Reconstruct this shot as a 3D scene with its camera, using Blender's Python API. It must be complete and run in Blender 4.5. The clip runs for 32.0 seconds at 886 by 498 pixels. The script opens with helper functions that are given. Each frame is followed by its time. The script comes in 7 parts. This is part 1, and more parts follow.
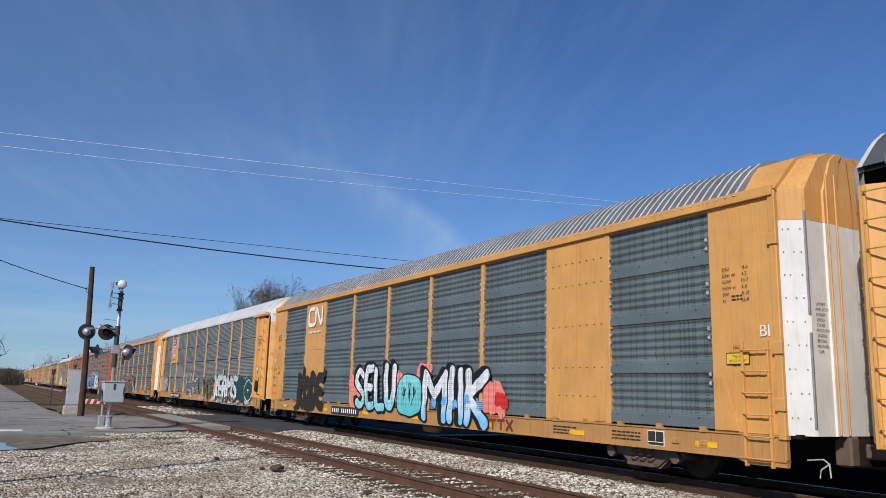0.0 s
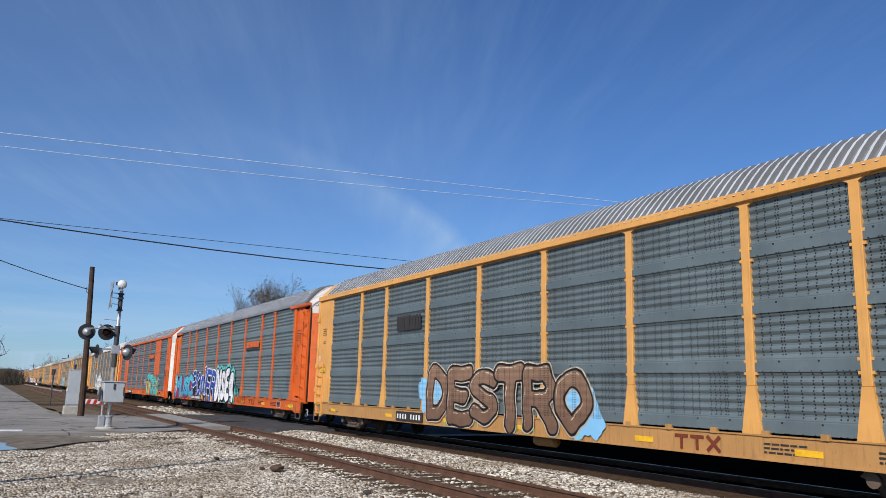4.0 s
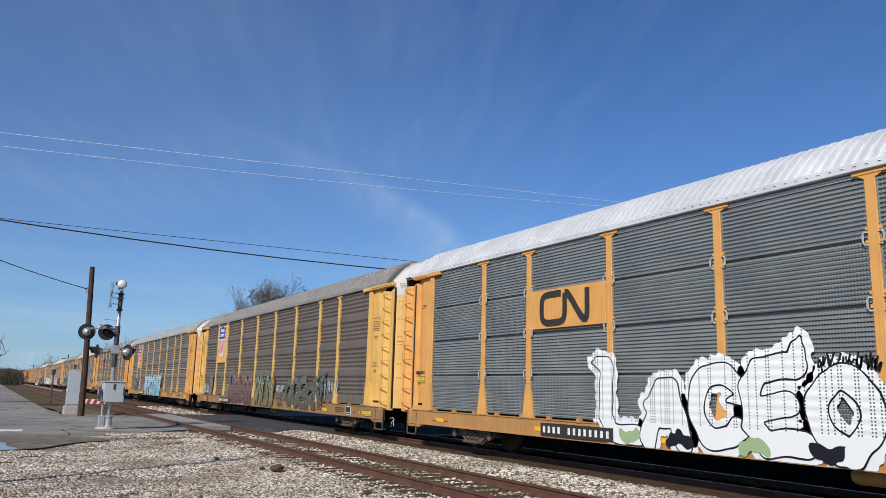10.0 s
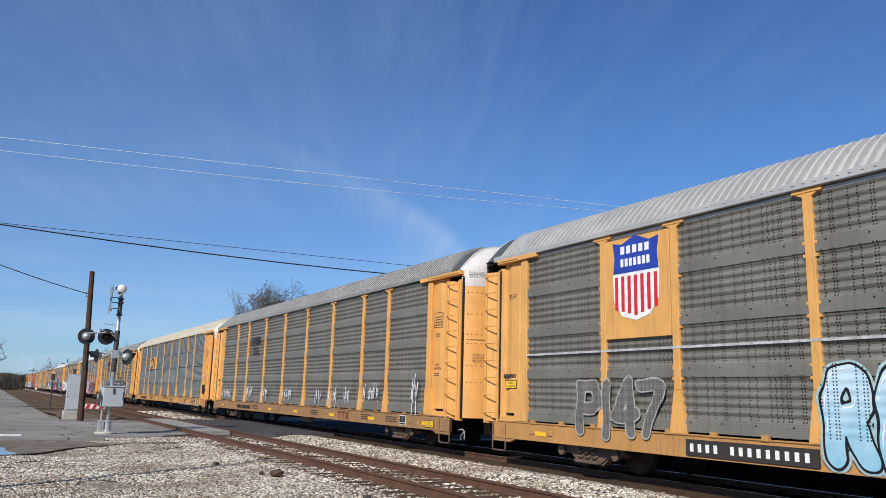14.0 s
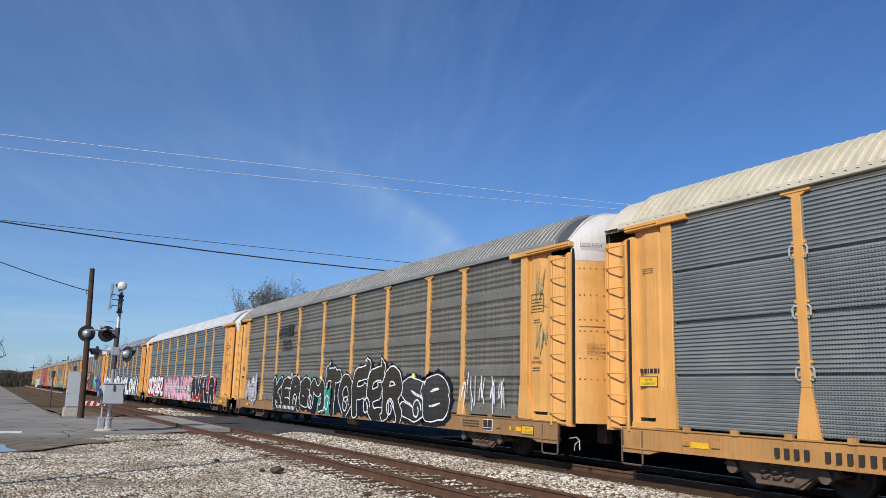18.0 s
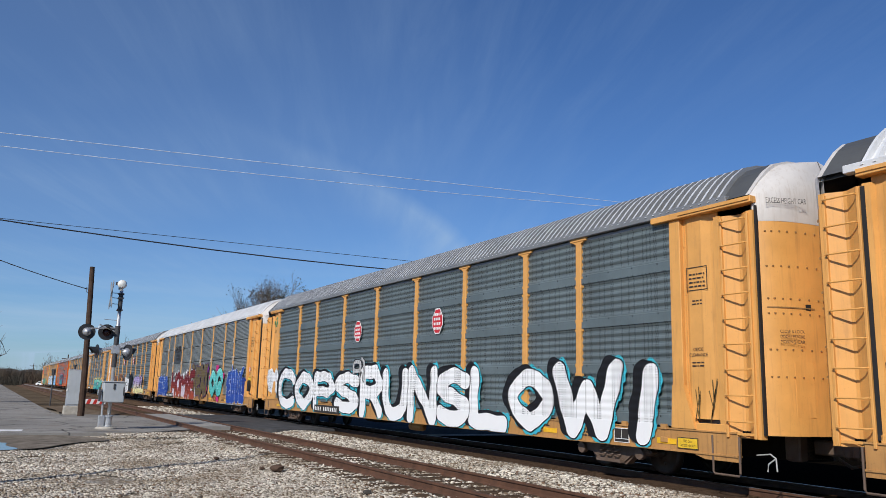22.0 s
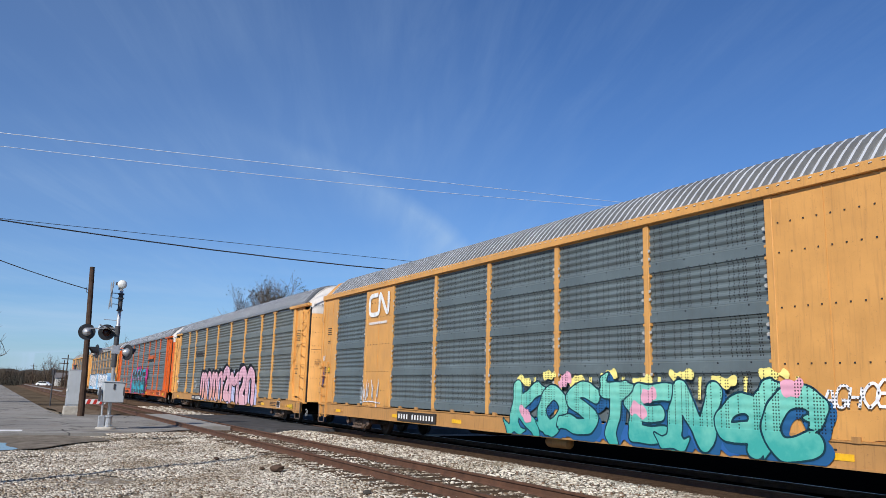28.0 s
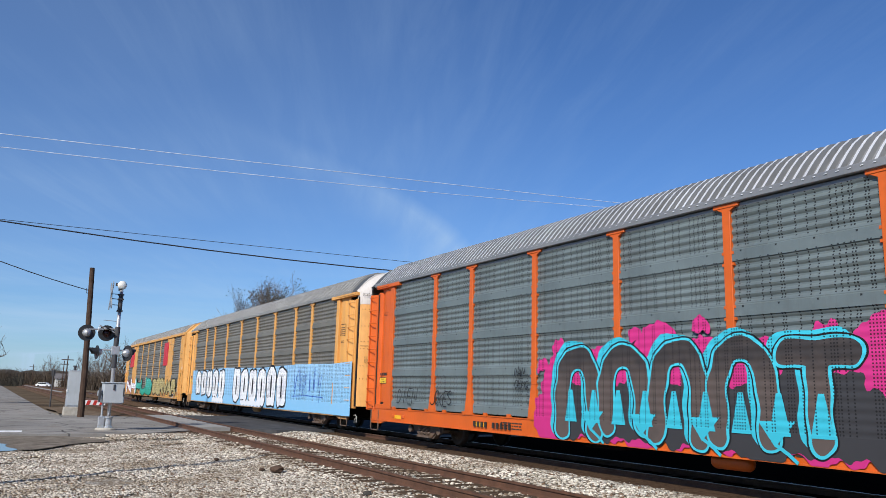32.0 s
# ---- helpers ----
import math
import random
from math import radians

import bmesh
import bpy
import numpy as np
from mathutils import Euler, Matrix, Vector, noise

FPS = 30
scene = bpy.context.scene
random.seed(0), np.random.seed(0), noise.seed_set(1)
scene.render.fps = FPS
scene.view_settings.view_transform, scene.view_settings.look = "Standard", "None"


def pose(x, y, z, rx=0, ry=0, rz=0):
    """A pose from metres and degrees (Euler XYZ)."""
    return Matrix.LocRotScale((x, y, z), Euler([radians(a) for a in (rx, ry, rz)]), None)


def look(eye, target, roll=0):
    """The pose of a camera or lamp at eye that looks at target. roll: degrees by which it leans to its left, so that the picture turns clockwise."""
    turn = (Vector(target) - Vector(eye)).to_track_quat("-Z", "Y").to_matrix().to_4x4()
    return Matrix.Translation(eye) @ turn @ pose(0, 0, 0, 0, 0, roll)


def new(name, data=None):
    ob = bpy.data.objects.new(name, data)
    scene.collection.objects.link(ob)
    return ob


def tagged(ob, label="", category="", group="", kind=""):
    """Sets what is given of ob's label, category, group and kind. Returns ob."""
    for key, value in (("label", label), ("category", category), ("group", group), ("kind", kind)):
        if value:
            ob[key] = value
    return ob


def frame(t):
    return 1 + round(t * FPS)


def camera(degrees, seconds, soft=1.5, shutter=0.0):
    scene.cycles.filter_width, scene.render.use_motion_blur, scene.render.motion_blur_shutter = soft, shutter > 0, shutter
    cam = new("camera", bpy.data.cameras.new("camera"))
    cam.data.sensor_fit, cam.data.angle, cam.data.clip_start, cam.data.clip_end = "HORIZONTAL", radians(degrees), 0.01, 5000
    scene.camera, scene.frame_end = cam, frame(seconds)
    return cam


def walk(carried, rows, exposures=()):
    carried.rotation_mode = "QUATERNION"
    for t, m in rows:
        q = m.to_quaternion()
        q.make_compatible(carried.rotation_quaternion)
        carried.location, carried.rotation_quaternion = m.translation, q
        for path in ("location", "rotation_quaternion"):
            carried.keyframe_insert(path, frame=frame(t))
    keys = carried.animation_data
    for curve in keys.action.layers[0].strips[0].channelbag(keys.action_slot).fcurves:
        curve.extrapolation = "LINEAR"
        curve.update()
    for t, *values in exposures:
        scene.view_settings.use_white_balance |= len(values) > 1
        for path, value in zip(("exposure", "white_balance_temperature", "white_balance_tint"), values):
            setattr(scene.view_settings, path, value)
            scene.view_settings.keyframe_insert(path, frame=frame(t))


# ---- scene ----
# ---------------- camera ----------------
EYE = Vector((0.0, 0.0, 1.522))
YAW, PITCH, ROLL = 29.503, 10.423, 1.576
cam = camera(59.69, 32.0, .6)


def aim(dip):
    """The camera's pose; dip: slow tilt of the held camera, in degrees."""
    a, b = radians(YAW), radians(PITCH + dip)
    way = Vector((-math.cos(a) * math.cos(b), math.sin(a) * math.cos(b), math.sin(b)))
    return look(EYE, EYE + way, ROLL)


TILT = [(0, 0), (1, 0), (2, .084), (2.5, .084), (3, .012), (5.5, 0), (7, -.01), (8, -.042), (9, 0), (10, 0), (11, -.042),
        (11.5, 0), (12, .21), (12.5, .27), (13.5, .285), (14, .335), (14.5, .293), (16.5, .21), (17.5, .21), (18, .126),
        (18.5, .084), (21, .06), (21.5, .008), (22, 0), (22.5, .042), (25.5, .042), (27.5, .084), (28, .008), (30, 0),
        (31, .042), (32, .07)]
# the clip's camera closes its iris for white roofs and opens it again
IRIS = [(0, -.3), (1, -.14), (2, -.28), (3, -.25), (6, -.06), (7, -.14), (8, -.1), (9, -.25), (10, -.25), (11, -.2), (12, -.03), (13, -.1), (14, -.1), (17, -.16), (18, -.18), (19, -.01),
        (20, -.17), (21, -.3), (22, -.31), (23, -.15), (24, -.3), (25, -.22), (28, -.12), (29, -.18), (30, -.06), (32, -.07)]
BASE = .075
walk(cam, [(t, aim(d)) for t, d in TILT], [(t, BASE + v) for t, v in IRIS])

# ---------------- light ----------------
SUN_TO = Vector((.45, -.68, .58)).normalized()
elev, azim = math.asin(SUN_TO.z), math.atan2(SUN_TO.x, SUN_TO.y)
sun = new("sun", bpy.data.lights.new("sun", "SUN"))
sun.data.energy, sun.data.angle, sun.data.color = 5.0, radians(.55), (1.0, .95, .87)
sun.matrix_basis = look((0, 0, 60), Vector((0, 0, 60)) - SUN_TO)
scene.view_settings.exposure = 0.0

world = bpy.data.worlds.new("sky")
scene.world = world
world.use_nodes = True
wn, wl = world.node_tree.nodes, world.node_tree.links
wn.clear()


def wnode(kind, **kw):
    n = wn.new(kind)
    for k, v in kw.items():
        n.inputs[k].default_value = v
    return n


sky = wn.new("ShaderNodeTexSky")
sky.sky_type, sky.sun_disc, sky.sun_elevation, sky.sun_rotation = "NISHITA", False, elev, azim
sky.altitude, sky.air_density, sky.dust_density, sky.ozone_density = 200, 1.0, .35, 2.6
tc = wn.new("ShaderNodeTexCoord")
# thin streaked cirrus: direction projected on a high layer, then stretched
sep = wn.new("ShaderNodeSeparateXYZ")
wl.new(tc.outputs["Generated"], sep.inputs[0])


def wmath(op, a, b=None, clamp=False):
    n = wn.new("ShaderNodeMath")
    n.operation, n.use_clamp = op, clamp
    for i, v in enumerate((a, b)):
        if v is None:
            continue
        if isinstance(v, (int, float)):
            n.inputs[i].default_value = v
        else:
            wl.new(v, n.inputs[i])
    return n.outputs[0]


zz = wmath("MAXIMUM", sep.outputs[2], 0.03)
comb = wn.new("ShaderNodeCombineXYZ")
wl.new(wmath("DIVIDE", sep.outputs[0], zz), comb.inputs[0])
wl.new(wmath("DIVIDE", sep.outputs[1], zz), comb.inputs[1])
mp = wn.new("ShaderNodeMapping")
mp.vector_type = "TEXTURE"
mp.inputs["Rotation"].default_value = (0, 0, radians(156))
mp.inputs["Scale"].default_value = (1.9, .2, 1)
wl.new(comb.outputs[0], mp.inputs[0])
n1 = wnode("ShaderNodeTexNoise", Scale=1.5, Detail=7, Roughness=.62, Distortion=.35)
wl.new(mp.outputs[0], n1.inputs["Vector"])
n2 = wnode("ShaderNodeTexNoise", Scale=.55, Detail=3, Roughness=.5)
wl.new(comb.outputs[0], n2.inputs["Vector"])
streak = wn.new("ShaderNodeMapRange")
streak.inputs["From Min"].default_value, streak.inputs["From Max"].default_value = .44, .8
wl.new(n1.outputs["Fac"], streak.inputs["Value"])
patch = wn.new("ShaderNodeMapRange")
patch.inputs["From Min"].default_value, patch.inputs["From Max"].default_value = .3, .75
wl.new(n2.outputs["Fac"], patch.inputs["Value"])
# one broad pale band across the sky, sharp on its upper side
BAND = (-.806, -.592, 1.90)
px, py = wmath("DIVIDE", sep.outputs[0], zz), wmath("DIVIDE", sep.outputs[1], zz)
across = wmath("ADD", wmath("MULTIPLY", px, BAND[0]), wmath("MULTIPLY", py, BAND[1]))
along = wmath("SUBTRACT", wmath("ADD", wmath("MULTIPLY", px, BAND[1]), wmath("MULTIPLY", py, -BAND[0])), 3.25)
off = wmath("SUBTRACT", wmath("SUBTRACT", across, BAND[2] - .085), wmath("MULTIPLY", wmath("MULTIPLY", along, along), .08))
wide = wmath("DIVIDE", off, wmath("ADD", .24, wmath("MULTIPLY", wmath("MAXIMUM", along, -1.2), .1)))
fade = wmath("POWER", 2.718, wmath("MULTIPLY", wmath("MULTIPLY", wide, wide), -1.0))
sharp = wmath("ADD", wmath("DIVIDE", off, .14), .5, True)
band = wmath("MULTIPLY", wmath("MULTIPLY", fade, sharp), wmath("DIVIDE", wmath("ADD", along, 1.2), 2.0, True))
# a thin haze down the line of the track
thin = wmath("MULTIPLY", wmath("MAXIMUM", wmath("SUBTRACT", wmath("MULTIPLY", sep.outputs[0], -1.0), .72), 0.0), .95)
veil = wmath("MULTIPLY", band, wmath("ADD", wmath("MULTIPLY", n1.outputs["Fac"], .5), .05))
# pale bars of cloud low over the horizon
mp2 = wn.new("ShaderNodeMapping")
mp2.inputs["Scale"].default_value = (2.2, 2.2, 26)
wl.new(tc.outputs["Generated"], mp2.inputs[0])
n3 = wnode("ShaderNodeTexNoise", Scale=1.6, Detail=5, Roughness=.55)
wl.new(mp2.outputs[0], n3.inputs["Vector"])
height = wmath("DIVIDE", wmath("SUBTRACT", sep.outputs[2], .05), .075)
low = wmath("MULTIPLY", wmath("POWER", 2.718, wmath("MULTIPLY", wmath("MULTIPLY", height, height), -1.0)), wmath("MULTIPLY", wmath("SUBTRACT", n3.outputs["Fac"], .36), 1.3, True))
cirrus = wmath("ADD", wmath("MULTIPLY", wmath("MULTIPLY", streak.outputs[0], patch.outputs[0]), .125), wmath("ADD", wmath("MULTIPLY", veil, 1.0), wmath("MULTIPLY", thin, n2.outputs["Fac"])), True)
mix = wn.new("ShaderNodeMix")
mix.data_type = "RGBA"
amount = wmath("ADD", cirrus, wmath("MULTIPLY", low, .8), True)
wl.new(amount, mix.inputs[0])
deep = wn.new("ShaderNodeMix")
deep.data_type, deep.blend_type = "RGBA", "MULTIPLY"
deep.inputs[0].default_value = 1.0
deep.inputs[7].default_value = (.70, 1.03, 1.5, 1)
wl.new(sky.outputs[0], deep.inputs[6])
wl.new(deep.outputs[2], mix.inputs[6])
mix.inputs[7].default_value = (5.9, 8.1, 10.8, 1)
bg = wnode("ShaderNodeBackground", Strength=.0785)
wl.new(mix.outputs[2], bg.inputs["Color"])
wo = wn.new("ShaderNodeOutputWorld")
wl.new(bg.outputs[0], wo.inputs[0])

# ---------------- materials ----------------
MATS = {}


class Nodes:
    def __init__(self, name):
        self.mat = bpy.data.materials.new(name)
        self.mat.use_nodes = True
        self.n, self.l = self.mat.node_tree.nodes, self.mat.node_tree.links
        self.b = self.n["Principled BSDF"]
        self.tc = self.n.new("ShaderNodeTexCoord")

    def put(self, v, sock):
        if isinstance(v, (int, float)):
            sock.default_value = v
        elif isinstance(v, tuple):
            sock.default_value = v if len(v) == len(sock.default_value) else (*v, 1)
        else:
            self.l.new(v, sock)

    def math(self, op, a, b=0.0, c=0.0, clamp=False):
        n = self.n.new("ShaderNodeMath")
        n.operation, n.use_clamp = op, clamp
        self.put(a, n.inputs[0]), self.put(b, n.inputs[1]), self.put(c, n.inputs[2])
        return n.outputs[0]

    def noise(self, scale, detail=4, rough=.6, vec=None, stretch=None):
        n = self.n.new("ShaderNodeTexNoise")
        n.inputs["Scale"].default_value, n.inputs["Detail"].default_value, n.inputs["Roughness"].default_value = scale, detail, rough
        v = vec or self.tc.outputs["Object"]
        if stretch:
            m = self.n.new("ShaderNodeMapping")
            m.inputs["Scale"].default_value = stretch
            self.l.new(v, m.inputs[0])
            v = m.outputs[0]
        self.l.new(v, n.inputs["Vector"])
        return n.outputs["Fac"]

    def ramp(self, v, lo, hi, a=0.0, b=1.0):
        n = self.n.new("ShaderNodeMapRange")
        self.put(v, n.inputs["Value"])
        for k, x in (("From Min", lo), ("From Max", hi), ("To Min", a), ("To Max", b)):
            n.inputs[k].default_value = x
        return n.outputs[0]

    def mix(self, fac, a, b):
        n = self.n.new("ShaderNodeMix")
        n.data_type = "RGBA"
        self.put(fac, n.inputs[0]), self.put(a, n.inputs[6]), self.put(b, n.inputs[7])
        return n.outputs[2]

    def xyz(self, out="Object"):
        n = self.n.new("ShaderNodeSeparateXYZ")
        self.l.new(self.tc.outputs[out], n.inputs[0])
        return n.outputs

    def bump(self, h, strength=.3, dist=.01):
        n = self.n.new("ShaderNodeBump")
        n.inputs["Strength"].default_value, n.inputs["Distance"].default_value = strength, dist
        self.put(h, n.inputs["Height"])
        self.l.new(n.outputs[0], self.b.inputs["Normal"])

    def done(self, color, rough=.6, metal=0.0):
        self.put(color, self.b.inputs["Base Color"])
        self.put(rough, self.b.inputs["Roughness"])
        self.put(metal, self.b.inputs["Metallic"])
        if isinstance(rough, (int, float)) and rough >= .85:
            # dusty, loose or fibrous surfaces hardly shine
            self.b.inputs["Specular IOR Level"].default_value = 0.0
        return self.mat


def tint(c, k):
    return tuple(min(1, x * k) for x in c)


def paint(name, color, rough=.5, dirt=.35, dirtcol=(.16, .11, .07), streaks=True, metal=0.0):
    """Weathered paint: mottling, rain streaks down the sheet, grime specks."""
    if name in MATS:
        return MATS[name]
    s = Nodes(name)
    a = s.noise(1.3, 5, .6)
    b = s.noise(26, 3, .6)
    c = s.noise(3.0, 5, .65, stretch=(5, 5, .35)) if streaks else s.noise(5, 4)
    col = s.mix(s.ramp(a, .3, .75), tint(color, .86), tint(color, 1.1))
    col = s.mix(s.ramp(c, .52, .82, 0, dirt), col, dirtcol)
    col = s.mix(s.ramp(b, .62, .8, 0, dirt * .6), col, tint(dirtcol, .7))
    s.bump(s.noise(9, 4), .12, .01)
    MATS[name] = s.done(col, s.ramp(a, .3, .8, rough - .08, rough + .15), metal)
    return MATS[name]


def screen(name, color, fine=False, rust=.25, rustcol=(.10, .06, .04), holes=True):
    """Galvanised side sheet with rows of punched holes and run-down stains."""
    if name in MATS:
        return MATS[name]
    s = Nodes(name)
    o = s.xyz()
    a = s.noise(.9, 5, .6)
    r = s.noise(2.2, 5, .7, stretch=(4, 4, .4))
    info = s.n.new("ShaderNodeObjectInfo")
    col = s.mix(s.ramp(a, .3, .75), tint(color, .8), tint(color, 1.18))
    col = s.mix(s.ramp(info.outputs["Random"], 0, 1, 0, .3), col, tint(color, .7))
    col = s.mix(s.ramp(r, .5, .85, 0, rust), col, rustcol)
    col = s.mix(s.ramp(s.noise(5.5, 6, .7), .55, .8, 0, .35), col, tint(color, 1.5))
    if holes:
        px, pz = (.052, .052) if not fine else (.052, .07115)
        u = s.math("SUBTRACT", s.math("FRACT", s.math("DIVIDE", s.math("ADD", o[0], 40), px)), .5)
        w = s.math("SUBTRACT", s.math("FRACT", s.math("DIVIDE", s.math("ADD", o[2], 40 if not fine else 40 * .07115 - 1.02 + .018), pz)), .5)
        if fine:
            # long slots in every fold
            dot = s.math("MULTIPLY", s.math("LESS_THAN", s.math("ABSOLUTE", u), .3), s.math("LESS_THAN", s.math("ABSOLUTE", w), .17))
        else:
            d = s.math("ADD", s.math("MULTIPLY", u, u), s.math("MULTIPLY", w, w))
            dot = s.math("LESS_THAN", d, .085)
            cell = s.math("FLOOR", s.math("DIVIDE", s.math("ADD", o[0], 40), px))
            wn1 = s.n.new("ShaderNodeTexWhiteNoise")
            wn1.noise_dimensions = "1D"
            s.put(cell, wn1.inputs["W"])
            dot = s.math("MULTIPLY", dot, s.math("GREATER_THAN", wn1.outputs["Value"], .55))
            band = s.math("FRACT", s.math("DIVIDE", s.math("SUBTRACT", o[2], .06), .965))
            dot = s.math("MULTIPLY", dot, s.math("GREATER_THAN", band, .23))
            # bolt heads along the lap of each sheet
            bx = s.math("SUBTRACT", s.math("FRACT", s.math("DIVIDE", s.math("ADD", o[0], 40), .7)), .5)
            bolt = s.math("MULTIPLY", s.math("LESS_THAN", s.math("ABSOLUTE", bx), .025), s.math("LESS_THAN", s.math("ABSOLUTE", s.math("SUBTRACT", band, .15)), .016))
            dot = s.math("MAXIMUM", dot, bolt)
        col = s.mix(s.math("MULTIPLY", dot, .95 if not fine else .75), col, (.008, .009, .01))
    s.bump(s.noise(14, 3), .1, .006)
    MATS[name] = s.done(col, s.ramp(a, .3, .8, .42, .62), .25)
    return MATS[name]


def spray(name, lo, hi=None, z0=.8, z1=2.3):
    """Spray paint on the car's side: two colours fading upwards, over ribs and holes."""
    if name in MATS:
        return MATS[name]
    s = Nodes(name)
    o = s.xyz()
    a = s.noise(3.0, 4)
    h = s.math("ADD", s.ramp(o[2], z0, z1), s.ramp(a, .3, .7, -.3, .3), clamp=True)
    col = s.mix(h, lo, hi or tint(lo, 1.12))
    u = s.math("SUBTRACT", s.math("FRACT", s.math("DIVIDE", s.math("ADD", o[0], 40), .052)), .5)
    w = s.math("SUBTRACT", s.math("FRACT", s.math("DIVIDE", s.math("ADD", o[2], 40), .052)), .5)
    d = s.math("ADD", s.math("MULTIPLY", u, u), s.math("MULTIPLY", w, w))
    cell = s.math("FLOOR", s.math("DIVIDE", s.math("ADD", o[0], 40), .052))
    wn1 = s.n.new("ShaderNodeTexWhiteNoise")
    wn1.noise_dimensions = "1D"
    s.put(cell, wn1.inputs["W"])
    dot = s.math("MULTIPLY", s.math("LESS_THAN", d, .08), s.math("GREATER_THAN", wn1.outputs["Value"], .55))
    dot = s.math("MULTIPLY", dot, s.math("GREATER_THAN", o[2], 1.03))
    col = s.mix(s.math("MULTIPLY", dot, .85), col, (.01, .01, .011))
    col = s.mix(s.ramp(s.noise(9, 4, .7), .62, .8, 0, .3), col, tuple(c * .6 + .015 for c in lo))
    ribs = s.math("SINE", s.math("MULTIPLY", o[2], 40.0))
    s.bump(s.math("MULTIPLY", ribs, s.math("GREATER_THAN", o[2], 1.03)), .35, .012)
    s.b.inputs["Specular IOR Level"].default_value = .2
    MATS[name] = s.done(col, .6, 0)
    return MATS[name]


def plain(name, color, rough=.6, metal=0.0, scale=6, amt=.18, bump=.15, dist=.01):
    if name in MATS:
        return MATS[name]
    s = Nodes(name)
    a, b = s.noise(scale, 5), s.noise(scale * 9, 3)
    col = s.mix(s.ramp(a, .3, .7), tint(color, 1 - amt), tint(color, 1 + amt))
    col = s.mix(s.ramp(b, .45, .75, 0, amt), col, tint(color, .6))
    s.bump(b, bump, dist)
    MATS[name] = s.done(col, rough, metal)
    return MATS[name]


# near-black: the shade under and behind the train is put into this colour
SHADEBED = plain("shaded_track_bed", (.008, .0062, .0045), .95, 0, 9, .35, .9, .04)
YELLOW = paint("autorack_yellow", (.70, .345, .092), .5, .5, (.30, .15, .06))
YELLOW_DULL = paint("autorack_yellow_dull", (.63, .315, .088), .5, .6, (.28, .14, .055))
YELLOW_OLD = paint("autorack_yellow_faded", (.67, .345, .097), .55, .55, (.22, .115, .055))
YELLOW_LEMON = paint("autorack_yellow_lemon", (.70, .42, .115), .55, .5, (.24, .13, .055))
SILL_RUST = paint("rust_brown_sill", (.31, .17, .07), .65, .75, (.07, .04, .025))
SILLY = paint("dirty_yellow_sill", (.46, .235, .075), .6, .75, (.12, .065, .035))
ORANGE = paint("freight_orange", (.62, .11, .010), .45, .22, (.25, .06, .02))
WHITE = paint("white_roof_paint", (.60, .61, .62), .55, .2, (.33, .29, .25))
CREAM = paint("cream_roof_paint", (.58, .53, .41), .55, .25, (.4, .3, .18))
DIRTYWHITE = paint("grimy_white_paint", (.56, .53, .50), .6, .5, (.30, .21, .14))
DOORWHITE = paint("weathered_white_door", (.70, .69, .66), .55, .35, (.34, .24, .15))
GALV = paint("galvanised_roof", (.25, .255, .26), .45, .3, (.11, .105, .10), metal=.3)
GALV_DARK = paint("galvanised_roof_dull", (.28, .275, .255), .5, .35, (.11, .10, .085), metal=.2)
GALV_RUST = paint("galvanised_roof_rusty", (.30, .265, .235), .5, .65, (.12, .075, .05), metal=.15)
# paler copies of the roof sheet; the ribs' sunlit look is in their colour
CREST = paint("sunlit_rib_crest", (.66, .67, .68), .4, .2, (.3, .28, .26), metal=.25)
CREST_DULL = paint("sunlit_dull_crest", (.52, .50, .46), .5, .3, (.25, .2, .16), metal=.15)
GALV_PALE = paint("galvanised_roof_pale", (.42, .42, .41), .5, .25, (.2, .19, .18), metal=.15)
S_DARK = screen("screen_slate", (.145, .182, .19))
S_BLUE = screen("screen_blue_grey", (.17, .21, .212))
S_BROWN = screen("screen_brown_grey", (.185, .15, .118), rust=.6, rustcol=(.09, .055, .035))
S_OLIVE = screen("screen_olive_grey", (.205, .194, .162), rust=.5, rustcol=(.10, .06, .036))
S_GREEN = screen("screen_green_grey", (.178, .196, .182), rust=.25, rustcol=(.10, .07, .045))
S_FINE = screen("screen_pale_grey", (.272, .288, .278), fine=True, rust=.15)
BLACK = plain("black_gap", (.012, .012, .013), .7)
UNDER = plain("grimy_underframe", (.02, .017, .015), .85)
TRUCKM = plain("rusty_cast_steel", (.13, .088, .064), .7, .1)
WHEELM = plain("wheel_steel", (.06, .05, .045), .5, .6)
INK = plain("stencil_black", (.03, .025, .022), .7)
INKRED = plain("stencil_dark_red", (.16, .03, .012), .6)
REFL = plain("reflector_yellow", (.80, .44, .02), .35)
PLACARD = plain("placard_yellow", (.80, .50, .03), .4)
WHITEINK = plain("white_stencil", (.75, .75, .73), .6)
STRAP = plain("pale_strap", (.42, .42, .40), .6)
CAPGREY = paint("dull_grey_hood", (.075, .078, .08), .6, .3, (.04, .035, .03))
RIVET = plain("rivet_shadow", (.28, .15, .05), .7)
SHINY = plain("bright_steel_bar", (.6, .6, .6), .35, .8)


